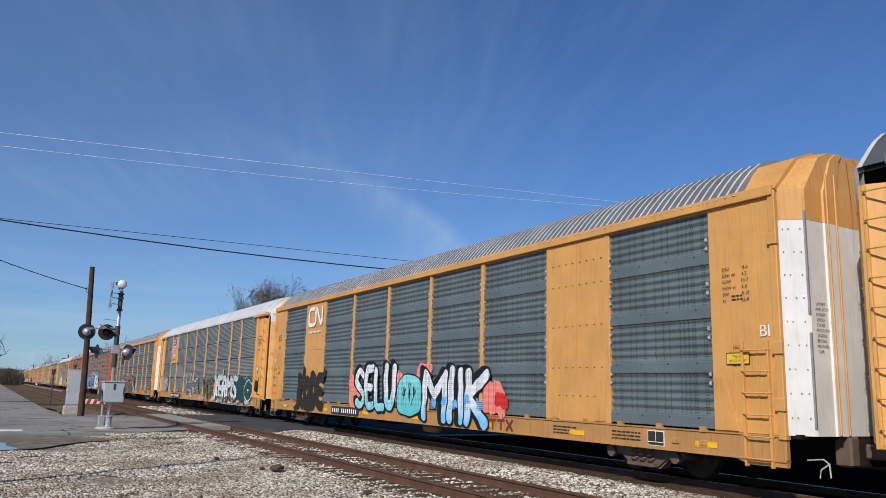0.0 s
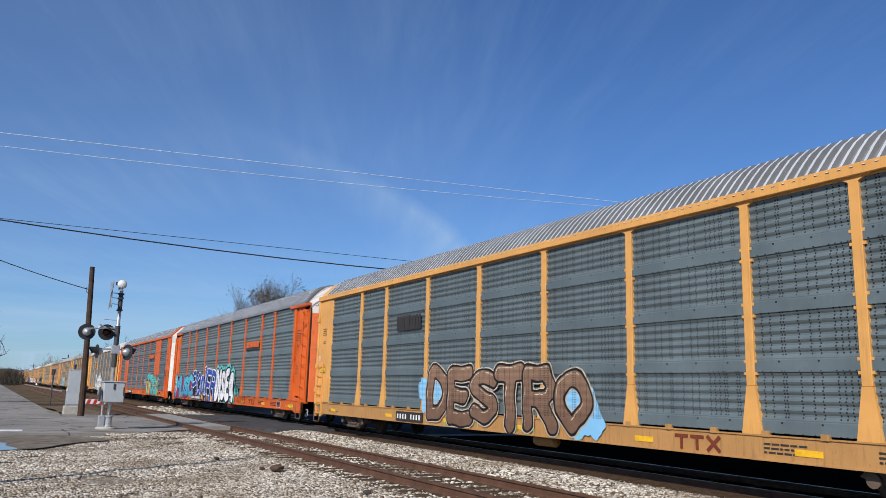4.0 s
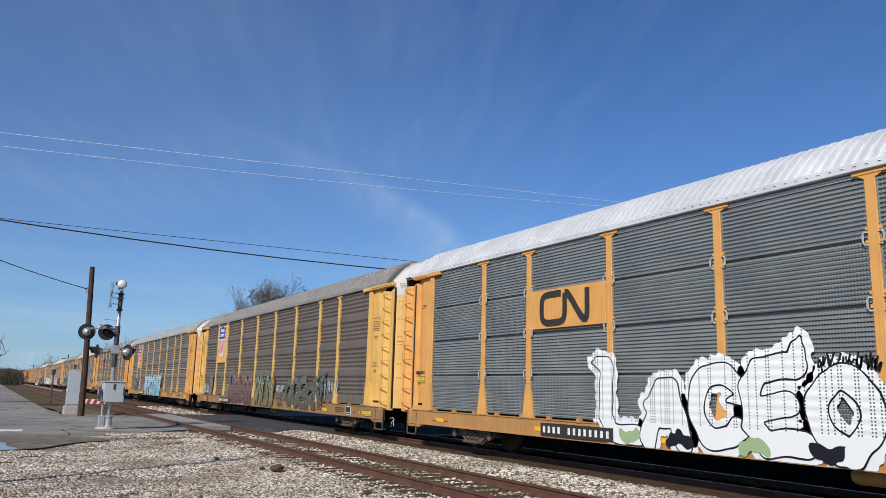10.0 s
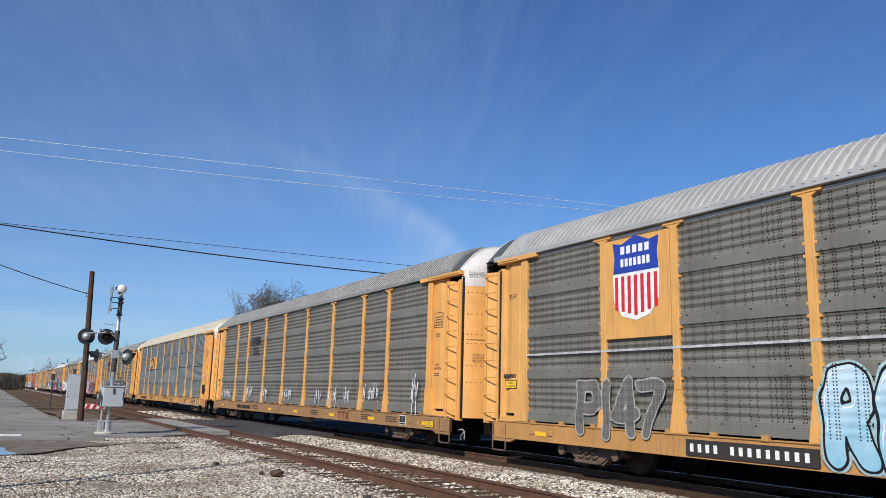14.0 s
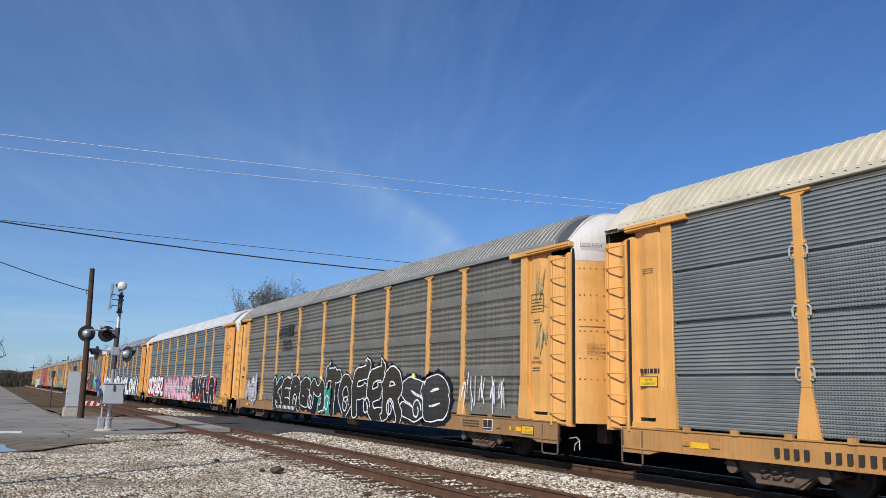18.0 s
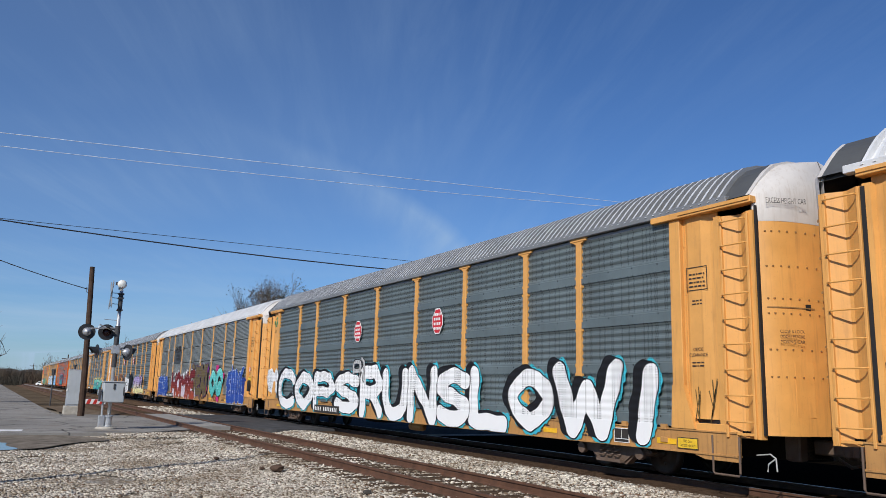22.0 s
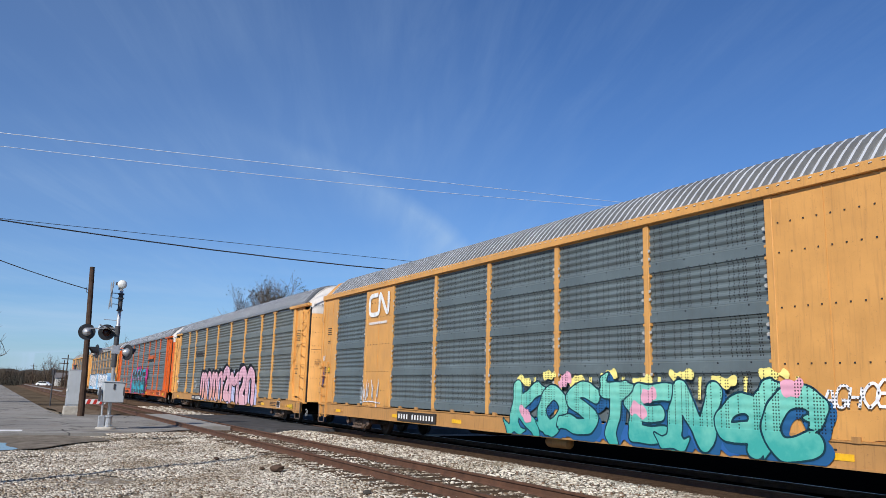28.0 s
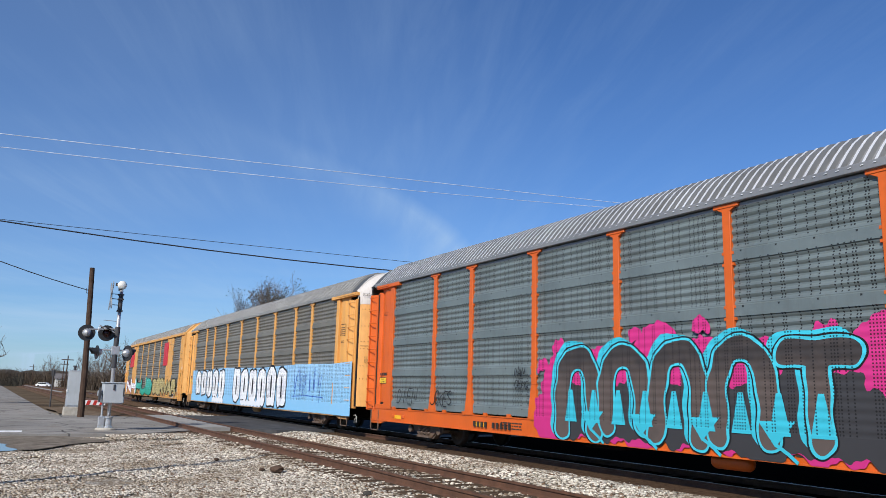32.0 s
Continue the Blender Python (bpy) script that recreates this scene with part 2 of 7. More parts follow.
# ---------------- mesh helpers ----------------
class Mesh:
    """Collects vertices and faces of one piece."""

    def __init__(self):
        self.v, self.f = [], []

    def add(self, vs, fs):
        k = len(self.v)
        self.v += [tuple(p) for p in vs]
        self.f += [tuple(i + k for i in q) for q in fs]
        return self

    def box(self, x0, x1, y0, y1, z0, z1, c=0.0):
        """A box; c bevels its upright and long edges a little."""
        if c <= 0:
            vs = [(x, y, z) for z in (z0, z1) for x, y in ((x0, y0), (x1, y0), (x1, y1), (x0, y1))]
            return self.add(vs, [(3, 2, 1, 0), (4, 5, 6, 7), (0, 1, 5, 4), (1, 2, 6, 5), (2, 3, 7, 6), (3, 0, 4, 7)])
        vs, fs = [], []
        for z, e in ((z0, c), (z0 + c, 0), (z1 - c, 0), (z1, c)):
            a0, a1, b0, b1 = x0 + e, x1 - e, y0 + e, y1 - e
            vs += [(a0 + c, b0, z), (a1 - c, b0, z), (a1, b0 + c, z), (a1, b1 - c, z), (a1 - c, b1, z), (a0 + c, b1, z), (a0, b1 - c, z), (a0, b0 + c, z)]
        for r in range(3):
            fs += [(r * 8 + i, r * 8 + (i + 1) % 8, r * 8 + 8 + (i + 1) % 8, r * 8 + 8 + i) for i in range(8)]
        fs += [tuple(range(7, -1, -1)), tuple(range(24, 32))]
        return self.add(vs, fs)

    def sweep(self, prof, x0, x1, close=False, caps=False):
        """A profile of (y, z) drawn along x."""
        n = len(prof)
        vs = [(x, y, z) for x in (x0, x1) for y, z in prof]
        fs = [(i, (i + 1) % n, n + (i + 1) % n, n + i) for i in range(n if close else n - 1)]
        if caps:
            fs += [tuple(range(n - 1, -1, -1)), tuple(range(n, 2 * n))]
        return self.add(vs, fs)

    def poly(self, pts, y0, y1):
        """A flat outline of (x, z) with thickness from y0 (front) to y1."""
        n = len(pts)
        vs = [(x, y, z) for y in (y0, y1) for x, z in pts]
        fs = [tuple(range(n)), tuple(range(2 * n - 1, n - 1, -1))] + [(i, n + i, n + (i + 1) % n, (i + 1) % n) for i in range(n)]
        return self.add(vs, fs)

    def tube(self, pts, r, n=8, r1=None):
        """A round bar through points, tapering from r to r1."""
        pts = [Vector(p) for p in pts]
        k = len(self.v)
        for i, p in enumerate(pts):
            d = (pts[min(i + 1, len(pts) - 1)] - pts[max(i - 1, 0)]).normalized()
            a = d.cross(Vector((0, 0, 1)) if abs(d.z) < .9 else Vector((1, 0, 0))).normalized()
            b = d.cross(a)
            rr = r if r1 is None else r + (r1 - r) * i / (len(pts) - 1)
            for j in range(n):
                t = 2 * math.pi * j / n
                self.v.append(tuple(p + (a * math.cos(t) + b * math.sin(t)) * rr))
        for i in range(len(pts) - 1):
            for j in range(n):
                self.f.append((k + i * n + j, k + i * n + (j + 1) % n, k + (i + 1) * n + (j + 1) % n, k + (i + 1) * n + j))
        self.f.append(tuple(k + j for j in range(n - 1, -1, -1)))
        self.f.append(tuple(k + (len(pts) - 1) * n + j for j in range(n)))
        return self

    def lathe(self, prof, axis="y", n=24, centre=(0, 0, 0)):
        """A profile of (radius, along) turned round an axis."""
        k, m = len(self.v), len(prof)
        for j in range(n):
            t = 2 * math.pi * j / n
            for r, a in prof:
                c, s = r * math.cos(t), r * math.sin(t)
                p = {"x": (a, c, s), "y": (c, a, s), "z": (c, s, a)}[axis]
                self.v.append(tuple(p[i] + centre[i] for i in range(3)))
        for j in range(n):
            for i in range(m - 1):
                self.f.append((k + j * m + i, k + j * m + i + 1, k + ((j + 1) % n) * m + i + 1, k + ((j + 1) % n) * m + i))
        return self

    def data(self, name, material, smooth=False):
        me = bpy.data.meshes.new(name)
        me.from_pydata(self.v, [], self.f)
        bm = bmesh.new()
        bm.from_mesh(me)
        bmesh.ops.recalc_face_normals(bm, faces=bm.faces)
        bm.to_mesh(me)
        bm.free()
        if smooth:
            me.polygons.foreach_set("use_smooth", [True] * len(me.polygons))
        me.materials.append(material)
        return me


def part(name, mesh, material, parent, label="", loc=(0, 0, 0), smooth=False):
    """One mesh object under a thing or a part."""
    me = mesh if isinstance(mesh, bpy.types.Mesh) else mesh.data(name, material, smooth)
    ob = new(name, me)
    ob.parent, ob.location = parent, loc
    if label:
        ob["label"] = label
    if name in ("stencil", "reporting_mark", "rivets", "bolts", "clip_strip", "leaf_clump", "bar", "letter_highlight", "graffiti_tag", "paint_drip", "emblem_bar"):
        # marks too small to pick apart
        ob["kind"] = "stuff"
    return ob


def thing(name, label, category, loc=(0, 0, 0), group="", rz=0):
    ob = new(name)
    ob.matrix_basis = pose(*loc, 0, 0, rz)
    return tagged(ob, label, category, group)


def solid(name, mesh, material, label, category, kind="", group="", smooth=False):
    me = mesh if isinstance(mesh, bpy.types.Mesh) else mesh.data(name, material, smooth)
    return tagged(new(name, me), label, category, group, kind)


CACHE = {}


def cached(key, material, build, smooth=False):
    k = (key, material.name)
    if k not in CACHE:
        CACHE[k] = build().data(key if isinstance(key, str) else key[0], material, smooth)
    return CACHE[k]


def text_mesh(body, height, offset=0.0, spread=1.0, shear=0.0, depth=0.0):
    """Flat letters in the built-in font, as a mesh in x and z, standing at 0."""
    cu = bpy.data.curves.new("letters", "FONT")
    cu.body, cu.size, cu.offset, cu.space_character, cu.shear, cu.resolution_u = body, height / .72, offset, spread, shear, 3
    cu.extrude = depth
    ob = bpy.data.objects.new("letters", cu)
    me = bpy.data.meshes.new_from_object(ob)
    bpy.data.objects.remove(ob)
    bpy.data.curves.remove(cu)
    return me

TRAIN_YC = 12.505

# ---------------- ground, road, tracks ----------------
def ground_material():
    s = Nodes("gravel_and_dirt")
    g = s.tc.outputs["Object"]
    v = s.n.new("ShaderNodeTexVoronoi")
    v.inputs["Scale"].default_value = 19
    s.l.new(g, v.inputs["Vector"])
    big = s.noise(.25, 5, .6)
    mid = s.noise(1.6, 5, .65)
    sepc = s.n.new("ShaderNodeSeparateColor")
    s.l.new(v.outputs["Color"], sepc.inputs[0])
    stone = s.mix(sepc.outputs[0], (.10, .09, .075), (.44, .42, .37))
    dirt = s.mix(mid, (.16, .122, .086), (.31, .255, .19))
    col = s.mix(s.ramp(mid, .42, .62), dirt, stone)
    o = s.xyz()
    # beyond the yard: winter grass
    far = s.ramp(o[0], -62, -50, 1, 0)
    grass = s.mix(s.ramp(big, .35, .65), (.085, .062, .042), (.15, .115, .078))
    col = s.mix(far, col, grass)
    s.bump(v.outputs["Distance"], .6, .03)
    return s.done(col, .95)


GROUND = ground_material()
m = Mesh()
xs = [-4000, -1500, -600, -250, -120, -70, -50, *[-44 + 2 * i for i in range(24)], 10, 60, 400, 3000]
ys = [-3000, -600, -120, -40, -15, *[-6 + 1.0 * i for i in range(26)], 24, 32, 60, 150, 600, 3000]
vs = []
for x in xs:
    for y in ys:
        z = -.24
        if -46 < x < 4 and -6 < y < 22:
            z += .035 * noise.noise(Vector((x * .6, y * .6, 2))) - .02
        if x < -46 and y > -2 and y < 18:
            z -= .1
        vs.append((x, y, z))
k = len(ys)
m.add(vs, [(i * k + j, (i + 1) * k + j, (i + 1) * k + j + 1, i * k + j + 1) for i in range(len(xs) - 1) for j in range(k - 1)])
ground = solid("ground", m, GROUND, "gravelly yard and winter grass that reaches the horizon", "ground", "structure")

def asphalt_material():
    s = Nodes("worn_asphalt")
    big, mid, fine = s.noise(.16, 5, .6), s.noise(1.1, 6, .7), s.noise(45, 3, .7)
    col = s.mix(s.ramp(big, .3, .7), (.20, .19, .175), (.33, .315, .29))
    col = s.mix(s.ramp(mid, .52, .66, 0, .55), col, (.20, .165, .125))
    col = s.mix(s.ramp(s.noise(.45, 3, .5, stretch=(1, .4, 1)), .6, .66, 0, .7), col, (.075, .075, .078))
    col = s.mix(s.ramp(fine, .5, .75, 0, .45), col, (.08, .078, .075))
    v = s.n.new("ShaderNodeTexVoronoi")
    v.feature, v.inputs["Scale"].default_value = "DISTANCE_TO_EDGE", .35
    s.l.new(s.tc.outputs["Object"], v.inputs["Vector"])
    col = s.mix(s.ramp(v.outputs["Distance"], .004, .014, .8, 0), col, (.04, .04, .042))
    s.bump(fine, .5, .01)
    return s.done(col, .9)


ASPHALT = asphalt_material()
# the apron's own dark asphalt; on the road beyond it stands for shade
ASPHALT_DARK = plain("dark_asphalt_and_shade", (.075, .075, .078), .9, 0, 1.5, .25, .5, .01)
CONC = plain("pale_concrete", (.29, .28, .262), .9, 0, 1.4, .15, .3, .006)
RAILM = plain("rusty_rail", (.108, .050, .027), .75, .1, 5, .3, .3, .004)
RAILTOP = plain("rail_running_surface", (.32, .26, .22), .35, .7, 5, .2, .1, .002)
TIE = plain("weathered_tie_wood", (.085, .060, .042), .9, 0, 3, .3, .6, .01)
RUSTBED = plain("rusty_siding_bed", (.13, .088, .06), .95, 0, 11, .4, .9, .04)


def sheet(name, pts, z, mat, label, category):
    """A thin slab with its top at z."""
    n = len(pts)
    mm = Mesh()
    vs = [(x, y, zz) for zz in (z, z - .25) for x, y in pts]
    mm.add(vs, [tuple(range(n))] + [(i, n + i, n + (i + 1) % n, (i + 1) % n) for i in range(n)])
    return solid(name, mm, mat, label, category, "structure")


sheet("road", [(-28.3, -60), (-28.3, .5), (-28.6, 4.6), (-30.4, 6.55), (-42.6, 6.55), (-43.6, 5.2), (-44.6, 2.9), (-52, 2.75), (-95, 2.5), (-420, 1.2), (-420, -2.6), (-60, -2.6), (-46, -6), (-44, -60)], -.14, ASPHALT, "worn grey asphalt road at the crossing", "road")
sheet("crossing_apron", [(-29.4, 8.35), (-28.6, 9.3), (-28.6, 11.6), (-42, 11.6), (-42.4, 8.35)], -.03, ASPHALT_DARK, "dark asphalt between the crossing tracks", "road")
sheet("crossing_infill", [(-30.4, 6.85), (-30.4, 8.05), (-42.6, 8.05), (-42.6, 6.85)], -.03, CONC, "pale crossing panel between the rails", "road")
# painted dark for the train's shadow that lies on this road
sheet("road_beyond", [(-29, 13.5), (-29, 80), (-42, 80), (-42, 13.5)], -.05, ASPHALT_DARK, "asphalt road beyond the tracks", "road")
sheet("stop_line", [(-29.4, -.2), (-29.4, .95), (-30.2, 1.0), (-30.2, -.2)], -.134, plain("road_white", (.7, .7, .68), .8), "worn white stop line on the road", "road marking")


def rail_mesh(x0, x1, y):
    pr = [(-.075, -.17), (.075, -.17), (.075, -.155), (.012, -.13), (.012, -.045), (.037, -.035), (.037, -.004), (.03, 0), (-.03, 0), (-.037, -.004), (-.037, -.035), (-.012, -.045), (-.012, -.13), (-.075, -.155)]
    return Mesh().sweep([(y + a, b) for a, b in pr], x0, x1, True, True)


def track(name, yc, x0, x1, z, ballast_w, label, bedmat, sunk=0.0):
    t = tagged(new(name), label, "railway track", "", "structure")
    t.location = (0, 0, z)
    bed = Mesh().sweep([(yc - ballast_w, -.30), (yc - ballast_w * .72, -.13 - sunk), (yc + ballast_w * .72, -.13 - sunk), (yc + ballast_w, -.30)], x0, x1)
    part("ballast_bed", bed, bedmat, t)
    for s in (-1, 1):
        r = part("rail", rail_mesh(x0, x1, yc + s * .7535), RAILM, t)
        part("rail_head", Mesh().sweep([(yc + s * .7535 - .028, .0015), (yc + s * .7535 + .028, .0015)], x0, x1), RAILTOP if yc > 10 else RAILM, r)
    tie = Mesh().box(-.115, .115, -1.3, 1.3, -.32, -.115, .012).data("tie", TIE)
    rr = random.Random(3)
    i, x = 0, -4.0
    while x > -62:
        if not -42.6 < x < -29.6:
            o = part("tie", tie, TIE, t, "", (x + rr.uniform(-.03, .03), yc + rr.uniform(-.05, .05), rr.uniform(-.012, .01) - (.018 if yc > 10 else sunk)))
            o.rotation_euler = (0, 0, rr.uniform(-.02, .02))
        x -= .54
    return t


# dark sheet painted where the train's shadow falls on the far ground
sheet("cinder_strip", [(60, 14.6), (60, 30), (-27, 26), (-27, 14.6)], -.2, SHADEBED, "ground past the main track, blackened for the train's shade", "ground")
track("siding_track", 7.42, -420, 30, 0, 1.9, "rusty siding track with weathered ties in ballast", RUSTBED, .045)
track("main_track", TRAIN_YC, -900, 60, 0, 2.3, "main track with polished rails on ballast", SHADEBED)

# brown bed laid only as far as the sun reaches below the sill
solid("track_shoulder", Mesh().sweep([(TRAIN_YC - 2.3, -.292), (TRAIN_YC - 1.65, -.122), (TRAIN_YC - .82, -.122)], -900, 60), plain("rust_stained_bed", (.12, .078, .052), .95, 0, 8, .4, .9, .05), "rust-brown ballast along the main track's near rail", "track bed", "structure")

# ---------------- loose gravel ----------------
def stone_material():
    s = Nodes("crushed_stone")
    geo = s.n.new("ShaderNodeNewGeometry")
    r = geo.outputs["Random Per Island"]
    col = s.mix(s.ramp(r, .02, .7), (.11, .09, .068), (.84, .77, .65))
    col = s.mix(s.math("GREATER_THAN", r, .9), col, (.17, .10, .065))
    col = s.mix(s.ramp(s.noise(.55, 5, .65), .42, .66, 0, .72), col, (.21, .155, .10))
    col = s.mix(s.ramp(s.noise(60, 3), .4, .7, 0, .3), col, (.14, .12, .1))
    return s.done(col, .92)


STONE = stone_material()


def stones(name, count, place, size, label, seed):
    """Crushed stones strewn by place(u, v) -> x, y, z, all in one mesh."""
    rg = np.random.RandomState(seed)
    base = np.array([(x, y, z) for z in (-1, 1) for x, y in ((-1, -1), (1, -1), (1, 1), (-1, 1))], float)
    quads = np.array([(3, 2, 1, 0), (4, 5, 6, 7), (0, 1, 5, 4), (1, 2, 6, 5), (2, 3, 7, 6), (3, 0, 4, 7)])
    pts = np.array([place(*rg.rand(2)) for _ in range(count)])
    half = size * (.45 + rg.rand(count) ** 2 * 1.1)
    jit = base[None] * (.55 + .45 * rg.rand(count, 8, 1)) + rg.randn(count, 8, 3) * .16
    jit[..., 2] *= .6
    jit[..., 0] *= 1.35
    a, b = rg.rand(count) * 6.28, rg.randn(count) * .45
    ca, sa, cb, sb = np.cos(a)[:, None], np.sin(a)[:, None], np.cos(b)[:, None], np.sin(b)[:, None]
    x, y, z = jit[..., 0], jit[..., 1], jit[..., 2]
    y, z = y * cb - z * sb, y * sb + z * cb
    x, y = x * ca - y * sa, x * sa + y * ca
    v = np.stack([x, y, z], -1) * half[:, None, None] + pts[:, None, :]
    f = (quads[None] + (np.arange(count) * 8)[:, None, None]).reshape(-1, 4)
    me = bpy.data.meshes.new(name)
    me.vertices.add(count * 8)
    me.vertices.foreach_set("co", v.reshape(-1))
    me.loops.add(count * 24)
    me.loops.foreach_set("vertex_index", f.reshape(-1).astype(np.int32))
    me.polygons.add(count * 6)
    me.polygons.foreach_set("loop_start", np.arange(0, count * 24, 4, dtype=np.int32))
    me.update(calc_edges=True)
    me.validate()
    me.materials.append(STONE)
    return tagged(new(name, me), label, "gravel", "", "stuff")


def yard(u, v):
    x = -8.5 - 20.5 * u ** 1.15
    y = -.3 + 6.15 * v + .3 * math.sin(x)
    z = -.235 + .02 * noise.noise(Vector((x * 1.3, v * 9, 0)))
    # bare dirt: by the road, and in worn patches
    d = math.hypot((x + 27.0) / 4.6, (y - .2) / 3.2) + .25 * noise.noise(Vector((x * .9, y * .9, 4)))
    if d < 1 or noise.noise(Vector((x * .55, y * .8, 7))) > .34:
        z -= .034
    return x, y, z


def shoulder(u, v):
    x, y = -7.5 - 38 * u ** 1.3, 9.05 + 2.35 * v
    z = -.2 + .11 * math.sin(math.pi * min(1, v * 1.05)) * (1 - .2 * noise.noise(Vector((x, y, 1))))
    if x < -29:
        z = -.24
    return x, y, z


def crib(u, v):
    return -7.5 - 22 * u, 6.2 + 2.5 * v, -.178 + .02 * noise.noise(Vector((u * 60, v * 8, 5)))


def bank(u, v):
    y = 5.3 + 1.25 * v
    return -7.5 - 21.5 * u, y, -.245 + .06 * min(1, v * 1.8)


def beyond(u, v):
    return -43.5 - 16 * u, 9.0 + 2.2 * v, -.17


def edge(u, v):
    return -29.2 + 3.0 * u * u, 3.4 + 2.8 * v, -.19 + .03 * u


stones("gravel_yard", 125000, yard, .0162, "pale crushed stone over the yard beside the siding", 1)
stones("gravel_shoulder", 42000, shoulder, .022, "pale ballast heaped between siding and main track", 2)
stones("gravel_in_track", 12000, crib, .024, "ballast between the siding's ties", 3)
stones("gravel_bank", 18000, bank, .021, "pale crushed stone banked against the siding", 6)
stones("gravel_edge", 5000, edge, .022, "loose stones along the road's broken edge", 8)
stones("gravel_past_road", 5000, beyond, .05, "pale ballast past the crossing", 4)

# ---------------- crossing signal ----------------
SILVER = plain("galvanised_mast", (.52, .53, .54), .4, .6, 8, .15)
DKSTEEL = plain("dark_bracket", (.06, .06, .065), .6, .3)
BLACKP = plain("black_signal_paint", (.018, .018, .02), .55)
BOXGREY = paint("signal_box_grey", (.42, .45, .47), .5, .2, (.2, .18, .15))
CONCB = plain("weathered_concrete", (.40, .37, .32), .9, 0, 5, .2, .5)
LENS = plain("red_signal_lens", (.035, .004, .004), .25)

sg = thing("crossing_signal", "silver crossing signal mast with black flasher lamps and gate box", "crossing signal", (-30.63, 3.70, -.15))
part("footing", Mesh().lathe([(0, -.1), (.36, -.1), (.36, .05), (.32, .09), (0, .09)], "z", 20, (0, -.06, 0)), CONCB, sg)
part("mast", Mesh().tube([(0, 0, 0), (0, 0, 5.05)], .065, 14), SILVER, sg, smooth=True)
part("mast_base", Mesh().lathe([(.16, .09), (.16, .13), (.12, .14), (.12, .42), (.15, .43), (.15, .47), (.07, .5)], "z", 14), SILVER, sg)
part("conduit", Mesh().tube([(0, -.24, .05), (0, -.24, .9), (0, -.14, 1.05)], .035, 8), SILVER, sg)
part("conduit_base", Mesh().box(-.1, .1, -.34, -.14, .08, .48, .02), SILVER, sg)
part("mast_sleeve", Mesh().tube([(0, 0, 2.2), (0, 0, 3.7)], .09, 12).tube([(0, 0, 4.3), (0, 0, 4.85)], .078, 12), DKSTEEL, sg)
for z in (4.28, 4.72, 4.88):
    part("clamp", Mesh().box(-.1, .1, -.1, .1, z - .03, z + .03, .01), DKSTEEL, sg)
bell = part("bell", Mesh().lathe([(0, -.09), (.12, -.08), (.155, -.03), (.165, 0), (.1, .05), (0, .06)], "x", 22, (.05, 0, 5.24)), plain("pale_bell", (.72, .72, .68), .4), sg, "round pale bell on the mast top", smooth=True)
part("bell_bracket", Mesh().box(-.03, .03, -.22, -.1, 5.2, 5.31).box(-.04, .04, -.11, .03, 5.04, 5.21), DKSTEEL, sg)
cb = part("crossbuck", Mesh().box(-.03, .03, -.33, -.3, 4.4, 5.3, .004), DKSTEEL, sg, "crossing sign seen on edge")
for s in (-1, 1):
    q = Mesh().box(-.6, .6, -.345, -.325, -.1, .1, .004)
    b = part("blade", q, plain("sign_back", (.38, .38, .37), .5, .5), cb, "", (0, 0, 4.83))
    b.rotation_euler = (0, radians(48 * s), 0)
for z in (4.5, 4.72, 4.9):
    part("bracket", Mesh().box(-.02, .02, -.32, 0, z - .012, z + .012), DKSTEEL, sg)
part("crossarm", Mesh().tube([(0, 0, 3.62), (0, -1.02, 3.55)], .03, 8).tube([(0, 0, 3.45), (0, -.62, 3.72), (0, -.66, 3.5)], .028, 8).tube([(0, -.05, 3.9), (0, -.5, 3.92)], .012, 6), SILVER, sg)


def lamp(y, z, facing, r=.29):
    """A flasher: black disc, hood on its face, silver can at its back. facing: degrees about z from +x."""
    disc = Mesh().lathe([(0, -.01), (r, -.012), (r, .012), (0, .01)], "x", 26)
    e = part("flasher", disc, BLACKP, sg, "black round flasher lamp", (0, y, z))
    e.rotation_euler = (0, 0, radians(facing))
    part("lamp_can", Mesh().lathe([(.15, -.01), (.15, -.06), (.11, -.13), (.05, -.19), (0, -.2)], "x", 20), SILVER, e, smooth=True)
    hood = Mesh()
    n = 14
    vs = []
    for i in range(n + 1):
        a = math.pi * (-.12 + 1.24 * i / n)
        for d in (.01, .16 + .16 * math.sin(max(0, min(math.pi, a)))):
            vs.append((d, .16 * math.cos(a), .16 * math.sin(a)))
    hood.add(vs, [(2 * i, 2 * i + 1, 2 * i + 3, 2 * i + 2) for i in range(n)])
    part("hood", hood, BLACKP, e)
    part("lens", Mesh().lathe([(0, .05), (.08, .04), (.14, .015)], "x", 18), LENS, e, smooth=True)


lamp(-1.02, 3.43, 180)
lamp(-.36, 3.45, 0)
lamp(-.62, 2.75, -80, .25)
lamp(.42, 2.76, 118)
part("lamp_arm", Mesh().tube([(0, -.6, 2.85), (0, .4, 2.85)], .03, 8).box(-.09, .09, -.14, .14, 2.68, 3.0, .02), SILVER, sg)
gb = part("gate_box", Mesh().box(-.25, .33, -.3, .42, .95, 1.66, .03), BOXGREY, sg, "grey gate mechanism box")
part("box_lid", Mesh().box(-.28, .36, -.33, .45, 1.66, 1.70, .01), BOXGREY, gb)
part("hasp", Mesh().box(.33, .36, .02, .08, 1.42, 1.62, .005), DKSTEEL, gb)
part("hinge", Mesh().box(.33, .37, .36, .4, 1.2, 1.5, .005), DKSTEEL, gb)
part("counterweight", Mesh().poly([(.1, .98), (.36, 1.0), (.36, 1.35), (.1, 1.5)], -.42, -.36), DKSTEEL, sg)
part("gate_pivot", Mesh().lathe([(0, -.1), (.1, -.1), (.1, .12), (0, .12)], "y", 14, (.05, -.35, 1.3)), SILVER, sg)

